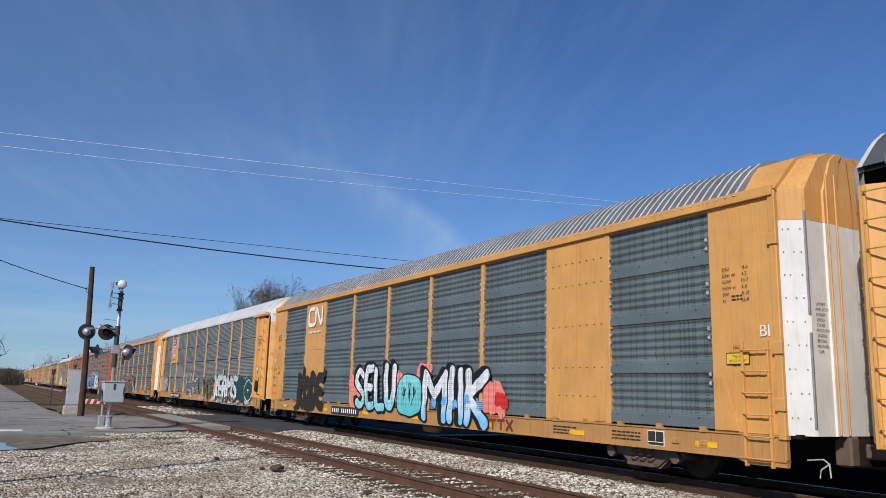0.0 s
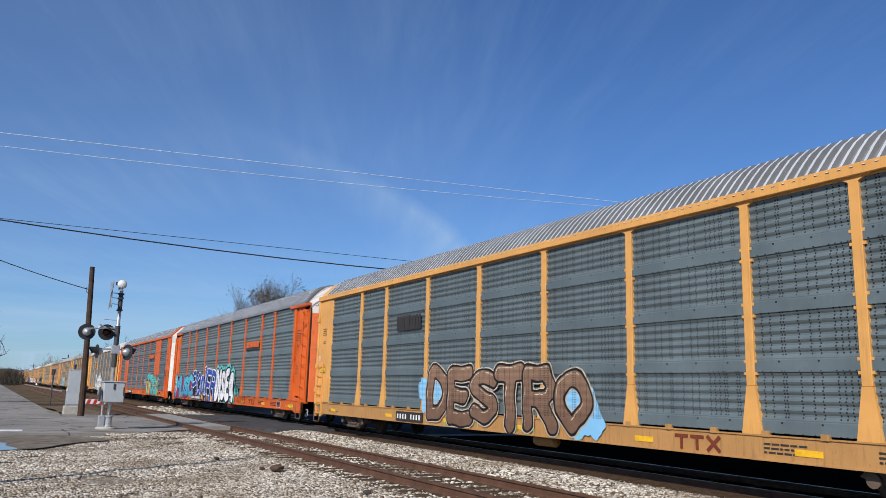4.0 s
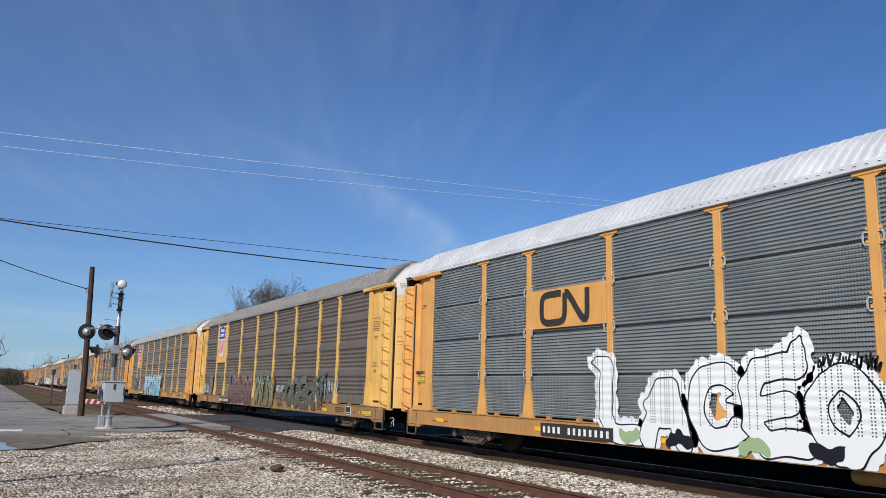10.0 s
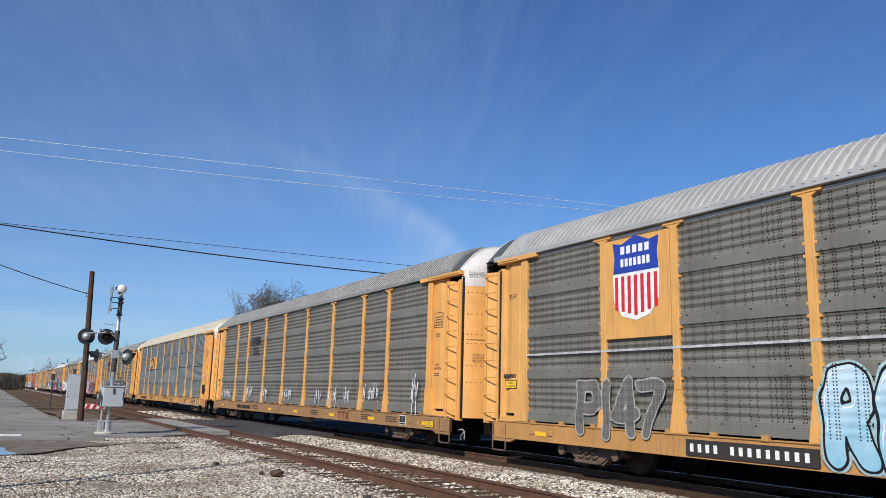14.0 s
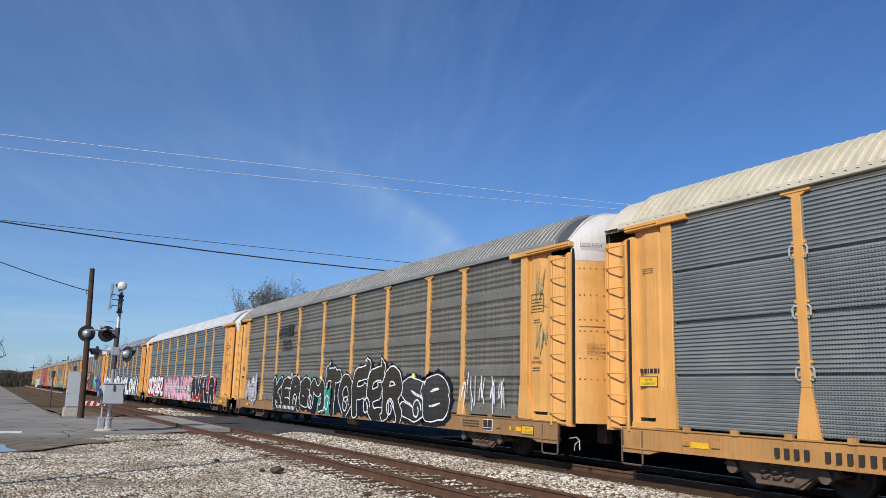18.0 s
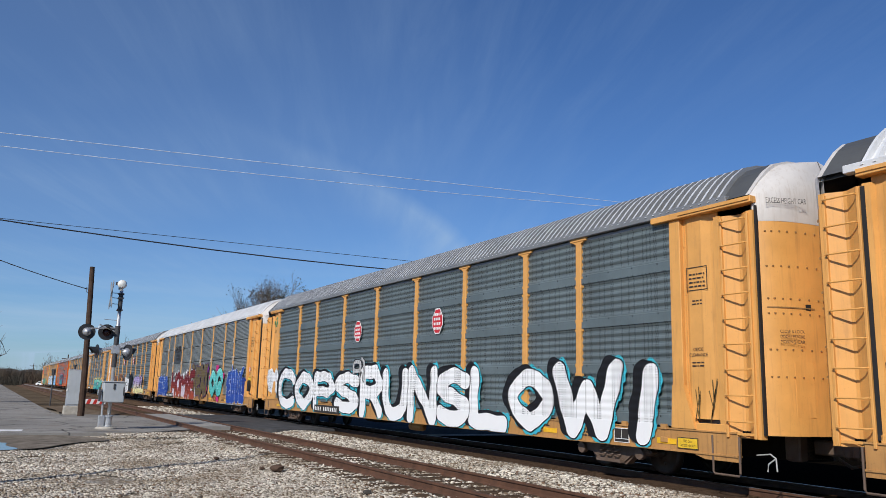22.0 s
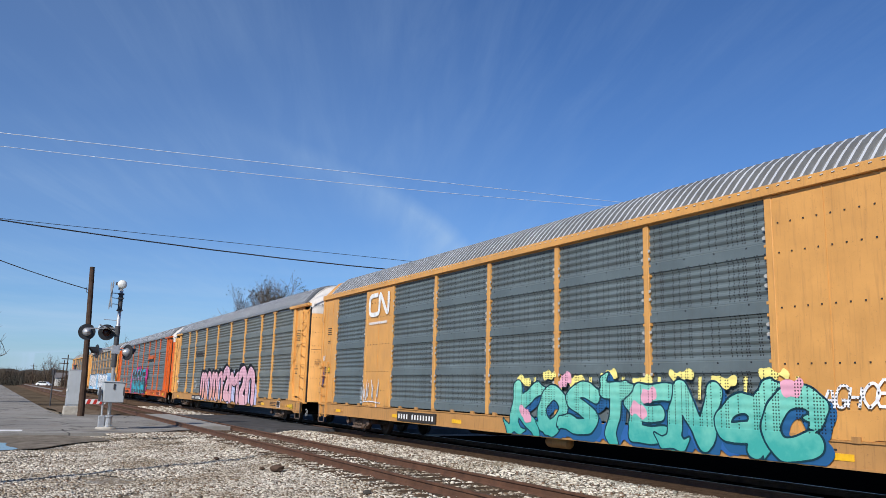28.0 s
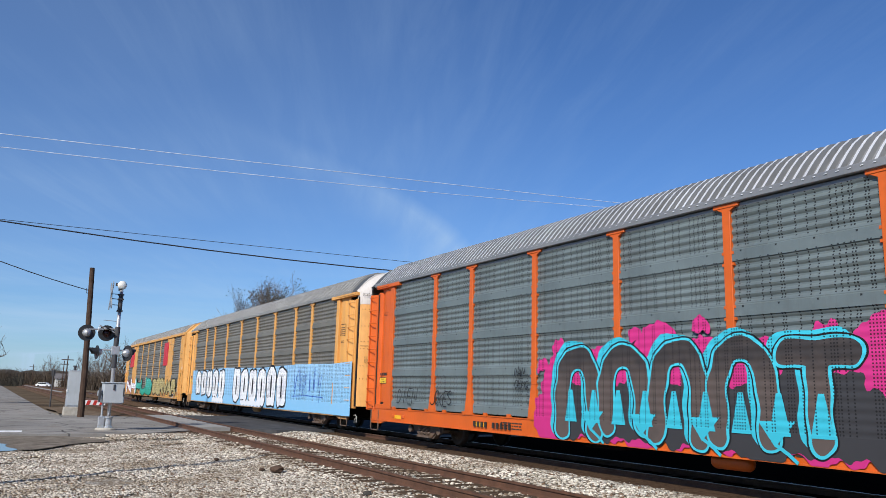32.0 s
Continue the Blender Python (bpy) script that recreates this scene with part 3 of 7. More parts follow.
# ---------------- timber pole, cabinet, posts ----------------
TIMBER = plain("dark_timber", (.075, .05, .038), .85, 0, 4, .3, .5)
pl = thing("timber_pole", "dark weathered timber pole beside the road", "pole", (-41.86, 3.80, -.15))
part("shaft", Mesh().tube([(0, 0, -.3), (0, -.03, 1.8), (0, -.1, 4.2), (0, -.21, 7.3)], .16, 10, .115), TIMBER, pl)
part("insulator", Mesh().tube([(0, -.16, 6.0), (.05, -.36, 6.02), (.05, -.36, 6.25)], .02, 6), DKSTEEL, pl)
cab = thing("equipment_cabinet", "tall silver equipment cabinet on a concrete base", "cabinet", (-44.2, 3.55, -.15))
part("base", Mesh().box(-.4, .4, -.38, .36, -.1, .42, .02), CONCB, cab)
part("body", Mesh().box(-.33, .33, -.31, .30, .42, 2.25, .02), SILVER, cab)
part("door", Mesh().box(.33, .35, -.27, .26, .5, 2.18, .005), BOXGREY, cab)
part("vent", Mesh().tube([(0, -.05, 2.25), (0, -.05, 2.42)], .06, 10).tube([(0, -.05, 2.42), (0, -.05, 2.5)], .09, 10), DKSTEEL, cab)
part("latch", Mesh().box(.35, .38, -.36, -.3, 1.15, 1.3, .005), WHITEINK, cab)
sp = thing("marker_post", "thin dark post with a small dark plate", "post", (-63.4, 3.65, -.3))
part("shaft", Mesh().tube([(0, 0, 0), (0, 0, 2.6)], .05, 8), DKSTEEL, sp)
part("plate", Mesh().box(-.02, .02, -.13, .13, 2.2, 2.62, .01), DKSTEEL, sp)
bc = thing("barricade", "low red and white striped road barricade", "barricade", (-54.0, 5.2, -.2))
part("rail", Mesh().box(-.03, .03, -.5, 1.05, .32, .62, .008), WHITEINK, bc)
RED = plain("barricade_red", (.5, .03, .02), .5)
for i in range(4):
    y = -.46 + i * .38
    part("stripe", Mesh().add([(.034, y, .325), (.034, y + .2, .325), (.034, y + .3, .615), (.034, y + .1, .615), (.03, y, .325), (.03, y + .2, .325), (.03, y + .3, .615), (.03, y + .1, .615)], [(0, 1, 2, 3), (0, 4, 5, 1), (1, 5, 6, 2), (2, 6, 7, 3), (3, 7, 4, 0)]), RED, bc)
for y in (-.35, .9):
    part("foot", Mesh().box(-.2, .2, y - .04, y + .04, -.02, .06).box(-.03, .03, y - .04, y + .04, .06, .4), DKSTEEL, bc)

WIREM = plain("black_cable", (.02, .02, .022), .6)
WIREL = plain("bright_conductor", (.8, .82, .84), .4, 0)


def cable(name, a, b, sag, r, mat, label, n=24):
    a, b = Vector(a), Vector(b)
    pts = [a.lerp(b, i / n) - Vector((0, 0, sag * 4 * (i / n) * (1 - i / n))) for i in range(n + 1)]
    return solid(name, Mesh().tube(pts, r, 5), mat, label, "cable")


POLE_L, POLE_R = (-29.0, -22.0), (-29.0, 46.0)
for (x, y) in (POLE_L, POLE_R):
    up = thing("utility_pole", "tall brown timber utility pole with a crossarm", "utility pole", (x, y, -.24), "utility poles along the road")
    part("shaft", Mesh().tube([(0, 0, -.3), (0, 0, 13.4)], .17, 10, .12), TIMBER, up)
    part("crossarm", Mesh().box(-.6, .6, -.05, .05, 9.9, 10.02, .01), TIMBER, up)
    for dx in (-.5, .5):
        part("insulator", Mesh().lathe([(.03, 0), (.06, .04), (.04, .08), (.055, .12), (0, .15)], "z", 8, (dx, 0, 10.02)), DKSTEEL, up)
cable("power_line", (-28.6, -22, 8.32), (-28.6, 46, 12.35), .05, .011, WIREL, "bright bare overhead conductor")
cable("power_line", (-28.6, -22, 8.35), (-28.6, 46, 12.75), .75, .010, WIREL, "bright bare overhead conductor")
cable("telephone_cable", (-28.9, -22, 8.61), (-28.9, 46, 9.14), 2.43, .024, WIREM, "thick black overhead cable")
cable("telephone_cable", (-28.9, -22, 6.47), (-28.9, 46, 7.36), .03, .010, WIREM, "thin dark overhead cable")
cable("service_drop", (-41.86, -8.5, 10.4), (-41.86, 3.5, 6.02), .45, .022, WIREM, "sagging black service wire to the timber pole")
# unseen pole, added only to throw the long shadow across the gravel
shp = thing("utility_pole", "unseen timber utility pole, added for its shadow on the yard", "utility pole", (-12.2, -5.2, -.24), "utility poles along the road")
part("shaft", Mesh().tube([(0, 0, -.3), (0, 0, 9.8)], .12, 10, .085), TIMBER, shp)

# puddle and lumps in the gravel
WATER = Nodes("puddle_water").done((.02, .022, .025), .04)


def flat_patch(name, cx, cy, a, b, z, mat, label, category, seed, kind=""):
    rr = random.Random(seed)
    n, ph = 36, [rr.uniform(0, 6) for _ in range(3)]
    pts = [(cx + a * math.cos(t) * (1 + .2 * math.sin(3 * t + ph[0]) + .1 * math.sin(7 * t + ph[1])), cy + b * math.sin(t) * (1 + .2 * math.sin(4 * t + ph[2])), z) for t in [2 * math.pi * i / n for i in range(n)]]
    return solid(name, Mesh().add(pts, [tuple(range(n))]), mat, label, category, kind)


WETDIRT = plain("damp_dirt", (.20, .172, .14), .9, 0, 3, .4, .9, .03)
flat_patch("dirt_shoulder", -26.6, .2, 3.7, 2.6, -.212, WETDIRT, "damp dirt beside the road", "ground", 3, "structure")
flat_patch("dirt_verge", -54, 4.4, 8.5, 1.3, -.225, plain("brown_dirt", (.16, .12, .085), .95, 0, 2, .35, .6, .03), "bare brown dirt between road and siding", "ground", 13, "structure")
flat_patch("puddle", -23.6, -.3, 1.9, .95, -.204, WATER, "small puddle in the yard", "puddle", 7, "structure")


def lump(name, x, y, r, mat, label, seed):
    rr = random.Random(seed)
    bm = bmesh.new()
    bmesh.ops.create_icosphere(bm, subdivisions=2, radius=r)
    for v in bm.verts:
        k = 1 + .5 * noise.noise(v.co * (2.2 / r) + Vector((seed, 0, 0)))
        v.co = Vector((v.co.x * k * 1.2, v.co.y * k * 1.3, v.co.z * k * .7))
    me = bpy.data.meshes.new(name)
    bm.to_mesh(me)
    bm.free()
    me.materials.append(mat)
    ob = tagged(new(name, me), label, "debris")
    ob.location = (x, y, -.2 + r * .35)
    return ob


RUSTLUMP = plain("rusty_lump", (.09, .06, .045), .9, 0, 9, .3, .6)
lump("debris", -16.2, 5.33, .11, RUSTLUMP, "rusty brown lump of debris on gravel", 2)
lump("debris", -16.5, 5.1, .05, RUSTLUMP, "small rusty scrap on gravel", 5)
lump("rock", -12.3, 5.63, .06, plain("dark_rock", (.06, .055, .05), .9), "small dark rock on gravel", 9)
lump("debris", -19.0, 4.75, .05, RUSTLUMP, "dark scrap lying on gravel", 11)

# ---------------- trees and distance ----------------
BARK = plain("grey_bark", (.13, .105, .085), .95, 0, 5, .3, .5)
TWIG = plain("brown_twigs", (.20, .165, .14), .95, 0, 5, .3, .2)
IVY = plain("dark_leaf_clumps", (.07, .066, .048), .8, 0, 5, .4, .3)
PINE = plain("evergreen", (.045, .065, .028), .85, 0, 4, .4, .3)


def bare_tree(label, x, y, h, spread, seed, clumps=0, z=-.24, levels=4, kids=4):
    rr = random.Random(seed)
    t = thing("bare_tree", label, "tree", (x, y, z), "bare winter trees")
    trunk, twigs, leaf = Mesh(), Mesh(), Mesh()
    tips = []

    def grow(p, d, length, r, level):
        pts = [p]
        q = p
        for i in range(3):
            d = (d + Vector((rr.uniform(-.2, .2), rr.uniform(-.2, .2), rr.uniform(-.05, .16)))).normalized()
            q = q + d * length / 3
            pts.append(q)
        (trunk if level < 2 else twigs).tube(pts, r, 6 if level < 2 else 3, r * .6)
        if level == levels:
            tips.append(q)
            return
        for i in range(kids + (1 if level == levels - 1 else 0)):
            a = pts[1 + (i % 3)]
            side = Vector((rr.uniform(-1, 1), rr.uniform(-1, 1), rr.uniform(.05, .9))).normalized()
            nd = (d * .75 + side * spread).normalized()
            grow(a, nd, length * rr.uniform(.55, .75), r * .52, level + 1)

    grow(Vector((0, 0, 0)), Vector((0, 0, 1)), h * .42, h * .018, 0)
    part("trunk", trunk, BARK, t)
    part("crown", twigs, TWIG, t, "leafless twigs")
    if clumps:
        for i in range(clumps):
            c = rr.choice(tips) + Vector((rr.uniform(-.3, .3), rr.uniform(-.3, .3), rr.uniform(-.5, .2)))
            for j in range(26):
                o = c + Vector((rr.gauss(0, .28), rr.gauss(0, .28), rr.gauss(0, .24))) * (h / 12)
                a, b = Vector((rr.uniform(-1, 1), rr.uniform(-1, 1), rr.uniform(-1, 1))).normalized() * .085, Vector((rr.uniform(-1, 1), rr.uniform(-1, 1), rr.uniform(-1, 1))).normalized() * .085
                leaf.add([o - a, o + b, o + a, o - b], [(0, 1, 2, 3)])
        part("leaf_clump", leaf, IVY, t, "dark evergreen clumps among bare limbs")
    return t


bare_tree("tall bare tree with dark clumps of mistletoe", -84, 22.7, 15.4, .9, 5, 170, levels=5, kids=5)
bare_tree("bushy bare tree behind the tracks", -84, 21.0, 9.6, .9, 8, 8, levels=4, kids=7)
bare_tree("bushy bare tree behind the tracks", -83, 23.6, 11.6, .95, 9, 30, levels=4, kids=7)
bare_tree("bare tree with long drooping limbs by the road", -66, -2.3, 9.0, 1.3, 12, 0, levels=4, kids=5)
bare_tree("bare tree with long drooping limbs by the road", -92, -1.8, 8.5, 1.3, 13, 0, levels=4)
for i, (x, y, h) in enumerate(((-420, 22.5, 17), (-415, 20.5, 13), (-425, 26, 14), (-260, 20.5, 10), (-262, 23.5, 11), (-255, 25.5, 12), (-200, 20, 10), (-185, 20.5, 11), (-172, 21, 11), (-160, 20, 10.5), (-148, 19.5, 10))):
    bare_tree("bare brown roadside tree", x, y, h, .9, 20 + i, 0, levels=4 if i > 2 else 4, kids=4)


def brush(name, count, place, h, mat, label, seed):
    """Far scrub and woods: fans of thin stems and twigs, one mesh."""
    rr, m = random.Random(seed), Mesh()
    for i in range(count):
        x, y = place(rr)
        hh = h * rr.uniform(.5, 1.15)
        for j in range(9):
            d = Vector((rr.gauss(0, .33), rr.gauss(0, .33), 1)) * hh * rr.uniform(.5, 1)
            p = Vector((x + rr.gauss(0, .5), y + rr.gauss(0, .5), -.3))
            w = Vector((rr.uniform(-1, 1), rr.uniform(-1, 1), 0)).normalized() * .05 * h / 3
            m.add([p - w, p + w, p + d + w * .2, p + d - w * .2], [(0, 1, 2, 3)])
            for k in range(3):
                q = p + d * rr.uniform(.4, .95)
                e = q + Vector((rr.gauss(0, .22), rr.gauss(0, .22), rr.uniform(.05, .3))) * hh
                m.add([q - w * .5, q + w * .5, e], [(0, 1, 2)])
    return solid(name, m, mat, label, "scrub", "stuff")


SCRUB = plain("winter_scrub", (.085, .065, .048), .95, 0, .5, .35, .2)
brush("scrub_by_track", 520, lambda r: (-135 - 230 * r.random(), 18.5 + 12 * r.random()), 4.6, SCRUB, "brown leafless scrub along the track", 1)
brush("scrub_by_road", 300, lambda r: (-150 - 260 * r.random(), -4 - 12 * r.random()), 3.2, SCRUB, "brown leafless scrub along the road", 2)
brush("far_scrub", 800, lambda r: (-330 - 240 * r.random(), -30 + 80 * r.random()), 7.0, SCRUB, "leafless woods far down the line", 3)
brush("evergreen_row", 70, lambda r: (-262 - 30 * r.random(), -4 + 11 * r.random()), 4.2, plain("dull_evergreen", (.06, .055, .045), .9, 0, 4, .4, .3), "dark evergreens down the road", 7)
brush("evergreen_bush", 26, lambda r: (-112 - 6 * r.random(), 19.5 + 3 * r.random()), 5.0, PINE, "green bush behind the track", 6)

# wooded ridge on the horizon, a backdrop
m = Mesh()
rr = random.Random(2)
pts = []
for i in range(260):
    a = radians(-60 + 150 * i / 259)
    hgt = 13 + 5 * noise.noise(Vector((i * .05, 0, 0))) + 2.6 * noise.noise(Vector((i * .6, 3, 0))) + rr.uniform(-.7, .7)
    pts.append((-1100 * math.cos(a), 1100 * math.sin(a), hgt))
n = len(pts)
m.add([(x, y, -1) for x, y, z in pts] + pts, [(i, i + 1, n + i + 1, n + i) for i in range(n - 1)])
solid("backdrop_ridge", m, plain("far_woods", (.10, .095, .09), .95, 0, .05, .3, 0), "hazy wooded ridge on the horizon", "ridge", "structure")

# houses, a car and poles down the line
HOUSEW, ROOFH = plain("pale_siding", (.55, .53, .49), .8), plain("grey_shingle", (.16, .15, .15), .9)
GLASSD = plain("dark_window", (.03, .035, .04), .15)


def house(x, y, w, d, h, label):
    hs = thing("house", label, "house", (x, y, -.35), "houses down the line")
    part("wall", Mesh().box(-d / 2, d / 2, -w / 2, w / 2, 0, h), HOUSEW, hs)
    part("roof", Mesh().add([(-d / 2 - .3, -w / 2 - .3, h), (d / 2 + .3, -w / 2 - .3, h), (d / 2 + .3, w / 2 + .3, h), (-d / 2 - .3, w / 2 + .3, h), (0, -w / 2 - .3, h + d * .3), (0, w / 2 + .3, h + d * .3)],
                            [(0, 1, 4), (2, 3, 5), (1, 2, 5, 4), (3, 0, 4, 5), (3, 2, 1, 0)]), ROOFH, hs)
    for k in (-1, 1):
        part("window", Mesh().box(d / 2, d / 2 + .04, k * w * .25 - .5, k * w * .25 + .5, .9, 2.1), GLASSD, hs)
    part("door", Mesh().box(d / 2, d / 2 + .05, -.45, .45, 0, 2.05), TIMBER, hs)


house(-265, 28, 9, 7, 3.0, "small pale house with a grey roof down the line")
house(-300, 22, 8, 6, 2.8, "small pale house with a grey roof down the line")
house(-330, 33, 11, 7, 3.2, "small pale house with a grey roof down the line")
house(-180, 38, 10, 8, 3.0, "small pale house behind bare trees")
sheet("far_road", [(-150, 8.6), (-230, 7.6), (-330, 6.6), (-330, 10.4), (-230, 11.0), (-150, 10.6)], -.2, CONC, "pale road beside the far track", "road")


def parked(x, y, col, rz):
    v = thing("parked_car", "small white parked car far down the line", "car", (x, y, -.3), "", rz)
    prof = [(-2.1, .35), (2.1, .35), (2.15, .75), (1.35, .88), (.75, 1.4), (-1.2, 1.42), (-1.9, .95), (-2.15, .85)]
    part("body", Mesh().poly(prof, -.85, .85), col, v)
    part("window", Mesh().poly([(1.2, .92), (.72, 1.33), (-1.1, 1.35), (-1.6, .97)], -.87, .87), GLASSD, v)
    for wx in (-1.3, 1.3):
        for wy in (-.8, .8):
            part("wheel", Mesh().lathe([(0, -.1), (.33, -.1), (.33, .1), (0, .1)], "y", 14, (wx, wy, .33)), BLACKP, v)
    return v


parked(-262, 12.9, plain("white_car_paint", (.75, .75, .75), .3), 62)
for x, y in ((-205, 14.5), (-260, 17.5), (-330, 12.0)):
    up = thing("utility_pole", "distant timber utility pole with a crossarm", "utility pole", (x, y, -.35), "utility poles down the line")
    part("shaft", Mesh().tube([(0, 0, 0), (0, 0, 8)], .16, 6, .12), TIMBER, up)
    part("crossarm", Mesh().box(-.08, .08, -1.3, 1.3, 6.9, 7.1), TIMBER, up)

# ---------------- autorack cars ----------------
L_CAR = 28.5
W = 1.6
POSTS = (-9.1, -7.1, -4.26, -1.42, 1.42, 4.26, 7.1, 9.1)
ENDP = 11.9
Z0, Z1, ZE = 1.0, 4.86, 5.06
ROOF = [(-1.60, 4.98), (-1.47, 5.13), (-1.32, 5.30), (-1.14, 5.48), (-.90, 5.65), (-.55, 5.75), (0, 5.8),
        (.55, 5.75), (.90, 5.65), (1.14, 5.48), (1.32, 5.30), (1.47, 5.13), (1.60, 4.98)]


def panel_profile(kind):
    """The side sheet's section: y (towards the camera is lower) and z."""
    out, y = [], -1.565
    if kind == "fine":
        for row in range(4):
            a, b = Z0 + row * .965 + .02, Z0 + (row + 1) * .965 - .03
            k = 13
            for i in range(k):
                z = a + (b - a) * i / k
                h = (b - a) / k
                out += [(y - .010, z), (y - .010, z + h * .5), (y + .010, z + h * .6), (y + .010, z + h * .95)]
            out += [(y + .09, b), (y + .09, b + .05)]
    else:
        # four lapped sheets: a flat hem below, five soft waves above
        for row in range(4):
            a = Z0 + row * .965 + .025
            out += [(y - .002, a - .025), (y - .026, a - .02), (y - .026, a + .17), (y - .006, a + .185)]
            for i in range(26):
                t = i / 25
                out.append((y - .008 + .034 * (1 - math.cos(t * 10 * math.pi)) / 2, a + .2 + t * .735))
        out.append((y, Z1))
    return out


def panel(kind, width):
    m = Mesh()
    h = width / 2
    pr = panel_profile(kind)
    m.sweep(pr, -h, h)
    m.sweep([(-1.50, Z0), (-1.50, Z1)], -h, h)
    if kind == "fine":
        # flat edge straps
        for sx in (-1, 1):
            m.box(sx * (h - .04) - .045, sx * (h - .04) + .045, -1.586, -1.57, Z0, Z1 - .02)
    # bolted clips along both edges
    for sx in (-1, 1):
        for k in range(12):
            z = Z0 + .2 + k * .31
            m.box(sx * (h - .015) - .02, sx * (h - .015) + .02, -1.595, -1.56, z, z + .07)
    return m


def post_mesh(tee):
    m = Mesh()
    if not tee:
        m.box(-.07, .07, -1.612, -1.53, Z0 - .03, Z1 + .03, .008)
        for z in (1.95, 2.15, 2.9, 3.1, 3.85, 4.05):
            for sx in (-1, 1):
                m.box(sx * .09 - .022, sx * .09 + .022, -1.60, -1.55, z - .025, z + .025)
        return m
    m.box(-.085, .085, -1.612, -1.53, Z0 + .75, Z1, .008)
    # the foot widens towards the sill
    m.add([(-.085, -1.612, Z0 + .75), (.085, -1.612, Z0 + .75), (.20, -1.625, Z0 - .03), (-.20, -1.625, Z0 - .03),
           (-.085, -1.53, Z0 + .75), (.085, -1.53, Z0 + .75), (.20, -1.53, Z0 - .03), (-.20, -1.53, Z0 - .03)],
          [(0, 1, 2, 3), (7, 6, 5, 4), (0, 4, 5, 1), (2, 6, 7, 3), (1, 5, 6, 2), (0, 3, 7, 4)])
    if tee:
        m.box(-.27, .27, -1.625, -1.53, Z1, Z1 + .09, .008)
        m.poly([(-.2, Z1), (.2, Z1), (.085, Z1 - .06), (-.085, Z1 - .06)], -1.612, -1.55)
    for z in (1.95, 2.15, 2.9, 3.1, 3.85, 4.05):
        for sx in (-1, 1):
            m.box(sx * .105 - .022, sx * .105 + .022, -1.60, -1.55, z - .025, z + .025)
    return m


def loop_mesh():
    """A pale loop of steel beside a post at the sheets' seam."""
    return Mesh().tube([(.07, -1.60, -.1), (.13, -1.615, -.1), (.16, -1.615, -.06), (.16, -1.615, .06), (.13, -1.615, .1), (.07, -1.60, .09)], .016, 5)


def mirrored_loop():
    m = loop_mesh()
    m.v = [(-x, y, z) for x, y, z in m.v]
    return m


def clip_mesh(sides):
    """Pale bolted tabs down the edge of a post, on the sides that hold a sheet."""
    m = Mesh()
    for sx in sides:
        for k in range(4):
            for d in (0, .16):
                z = 1.75 + k * .8 + d
                m.poly([(sx * .075, z), (sx * .115, z + .012), (sx * .13, z + .035), (sx * .115, z + .058), (sx * .075, z + .07)][::sx], -1.618, -1.6)
    return m


def sill_mesh(half):
    m = Mesh()
    m.box(-half, half, -1.60, -1.5, .56, Z0 - .03, .012)
    m.box(-half, half, -1.622, -1.5, Z0 - .055, Z0 - .03)
    m.box(-half, half, -1.622, -1.5, .56, .59)
    for i in range(-11, 12):
        m.box(i * 1.05 - .07, i * 1.05 + .07, -1.629, -1.56, Z0 - .06, Z0 + .035)
    for x in (-11.55, -10.9, 10.9, 11.55):
        # jacking pads
        m.box(x - .09, x + .09, -1.63, -1.59, .70, .80, .01)
    for sx in (-1, 1):
        m.poly([(sx * 11.2, .56), (sx * 12.2, .56), (sx * 12.5, .48), (sx * 13.2, .48), (sx * 13.2, .6), (sx * 11.2, .6)][::sx], -1.6, -1.52)
    return m


def under_mesh():
    m = Mesh()
    m.box(-13.6, 13.6, -.35, .35, .50, .98)
    m.box(-13.4, 13.4, -1.5, 1.5, .93, 1.0)
    for x in (-7, -4.3, -1.4, 1.4, 4.3, 7):
        m.box(x - .12, x + .12, -1.5, 1.5, .62, .94)
    m.box(-3.2, -1.9, -1.05, -.4, .42, .85, .05)
    m.tube([(1.6, -.85, .66), (3.0, -.85, .66)], .2, 10)
    m.tube([(-8, -.95, .55), (8, -.95, .55)], .022, 6)
    m.tube([(-12, -1.25, .70), (12, -1.25, .70)], .018, 6)
    return m


def roof_mesh(x0, x1):
    """Corrugated sheets bent over the car: narrow upright ribs with flat valleys."""
    m, pitch = Mesh(), .195
    n = int((x1 - x0) / pitch)
    xs = []
    for i in range(n):
        a = x0 + (x1 - x0) * i / n
        xs += [(a, 0), (a + .07, 0), (a + .09, .09), (a + .14, .09), (a + .155, 0)]
    xs.append((x1, 0))
    k = len(ROOF)
    vs = []
    for x, up in xs:
        for i, (y, z) in enumerate(ROOF):
            d = Vector((y, (z - 4.6) * 1.2)).normalized()
            vs.append((x, y + d.x * up, z + d.y * up))
    fs = [(i * k + j, i * k + j + 1, (i + 1) * k + j + 1, (i + 1) * k + j) for i in range(len(xs) - 1) for j in range(k - 1)]
    return m.add(vs, fs)


def side_frame():
    m = Mesh()
    top = [(-1.12, .46), (-.98, .60), (-.6, .62), (-.35, .72), (.35, .72), (.6, .62), (.98, .60), (1.12, .46), (.95, .38), (.62, .36), (.40, .18), (-.40, .18), (-.62, .36), (-.95, .38)]
    m.poly(top, -1.34, -1.18)
    m.poly([(x * .97, .45 + (z - .45) * .8) for x, z in top], -1.38, -1.33)
    for sx in (-1, 1):
        m.lathe([(0, -.06), (.11, -.05), (.11, .05), (0, .06)], "y", 12, (sx * .86, -1.40, .42))
    return m


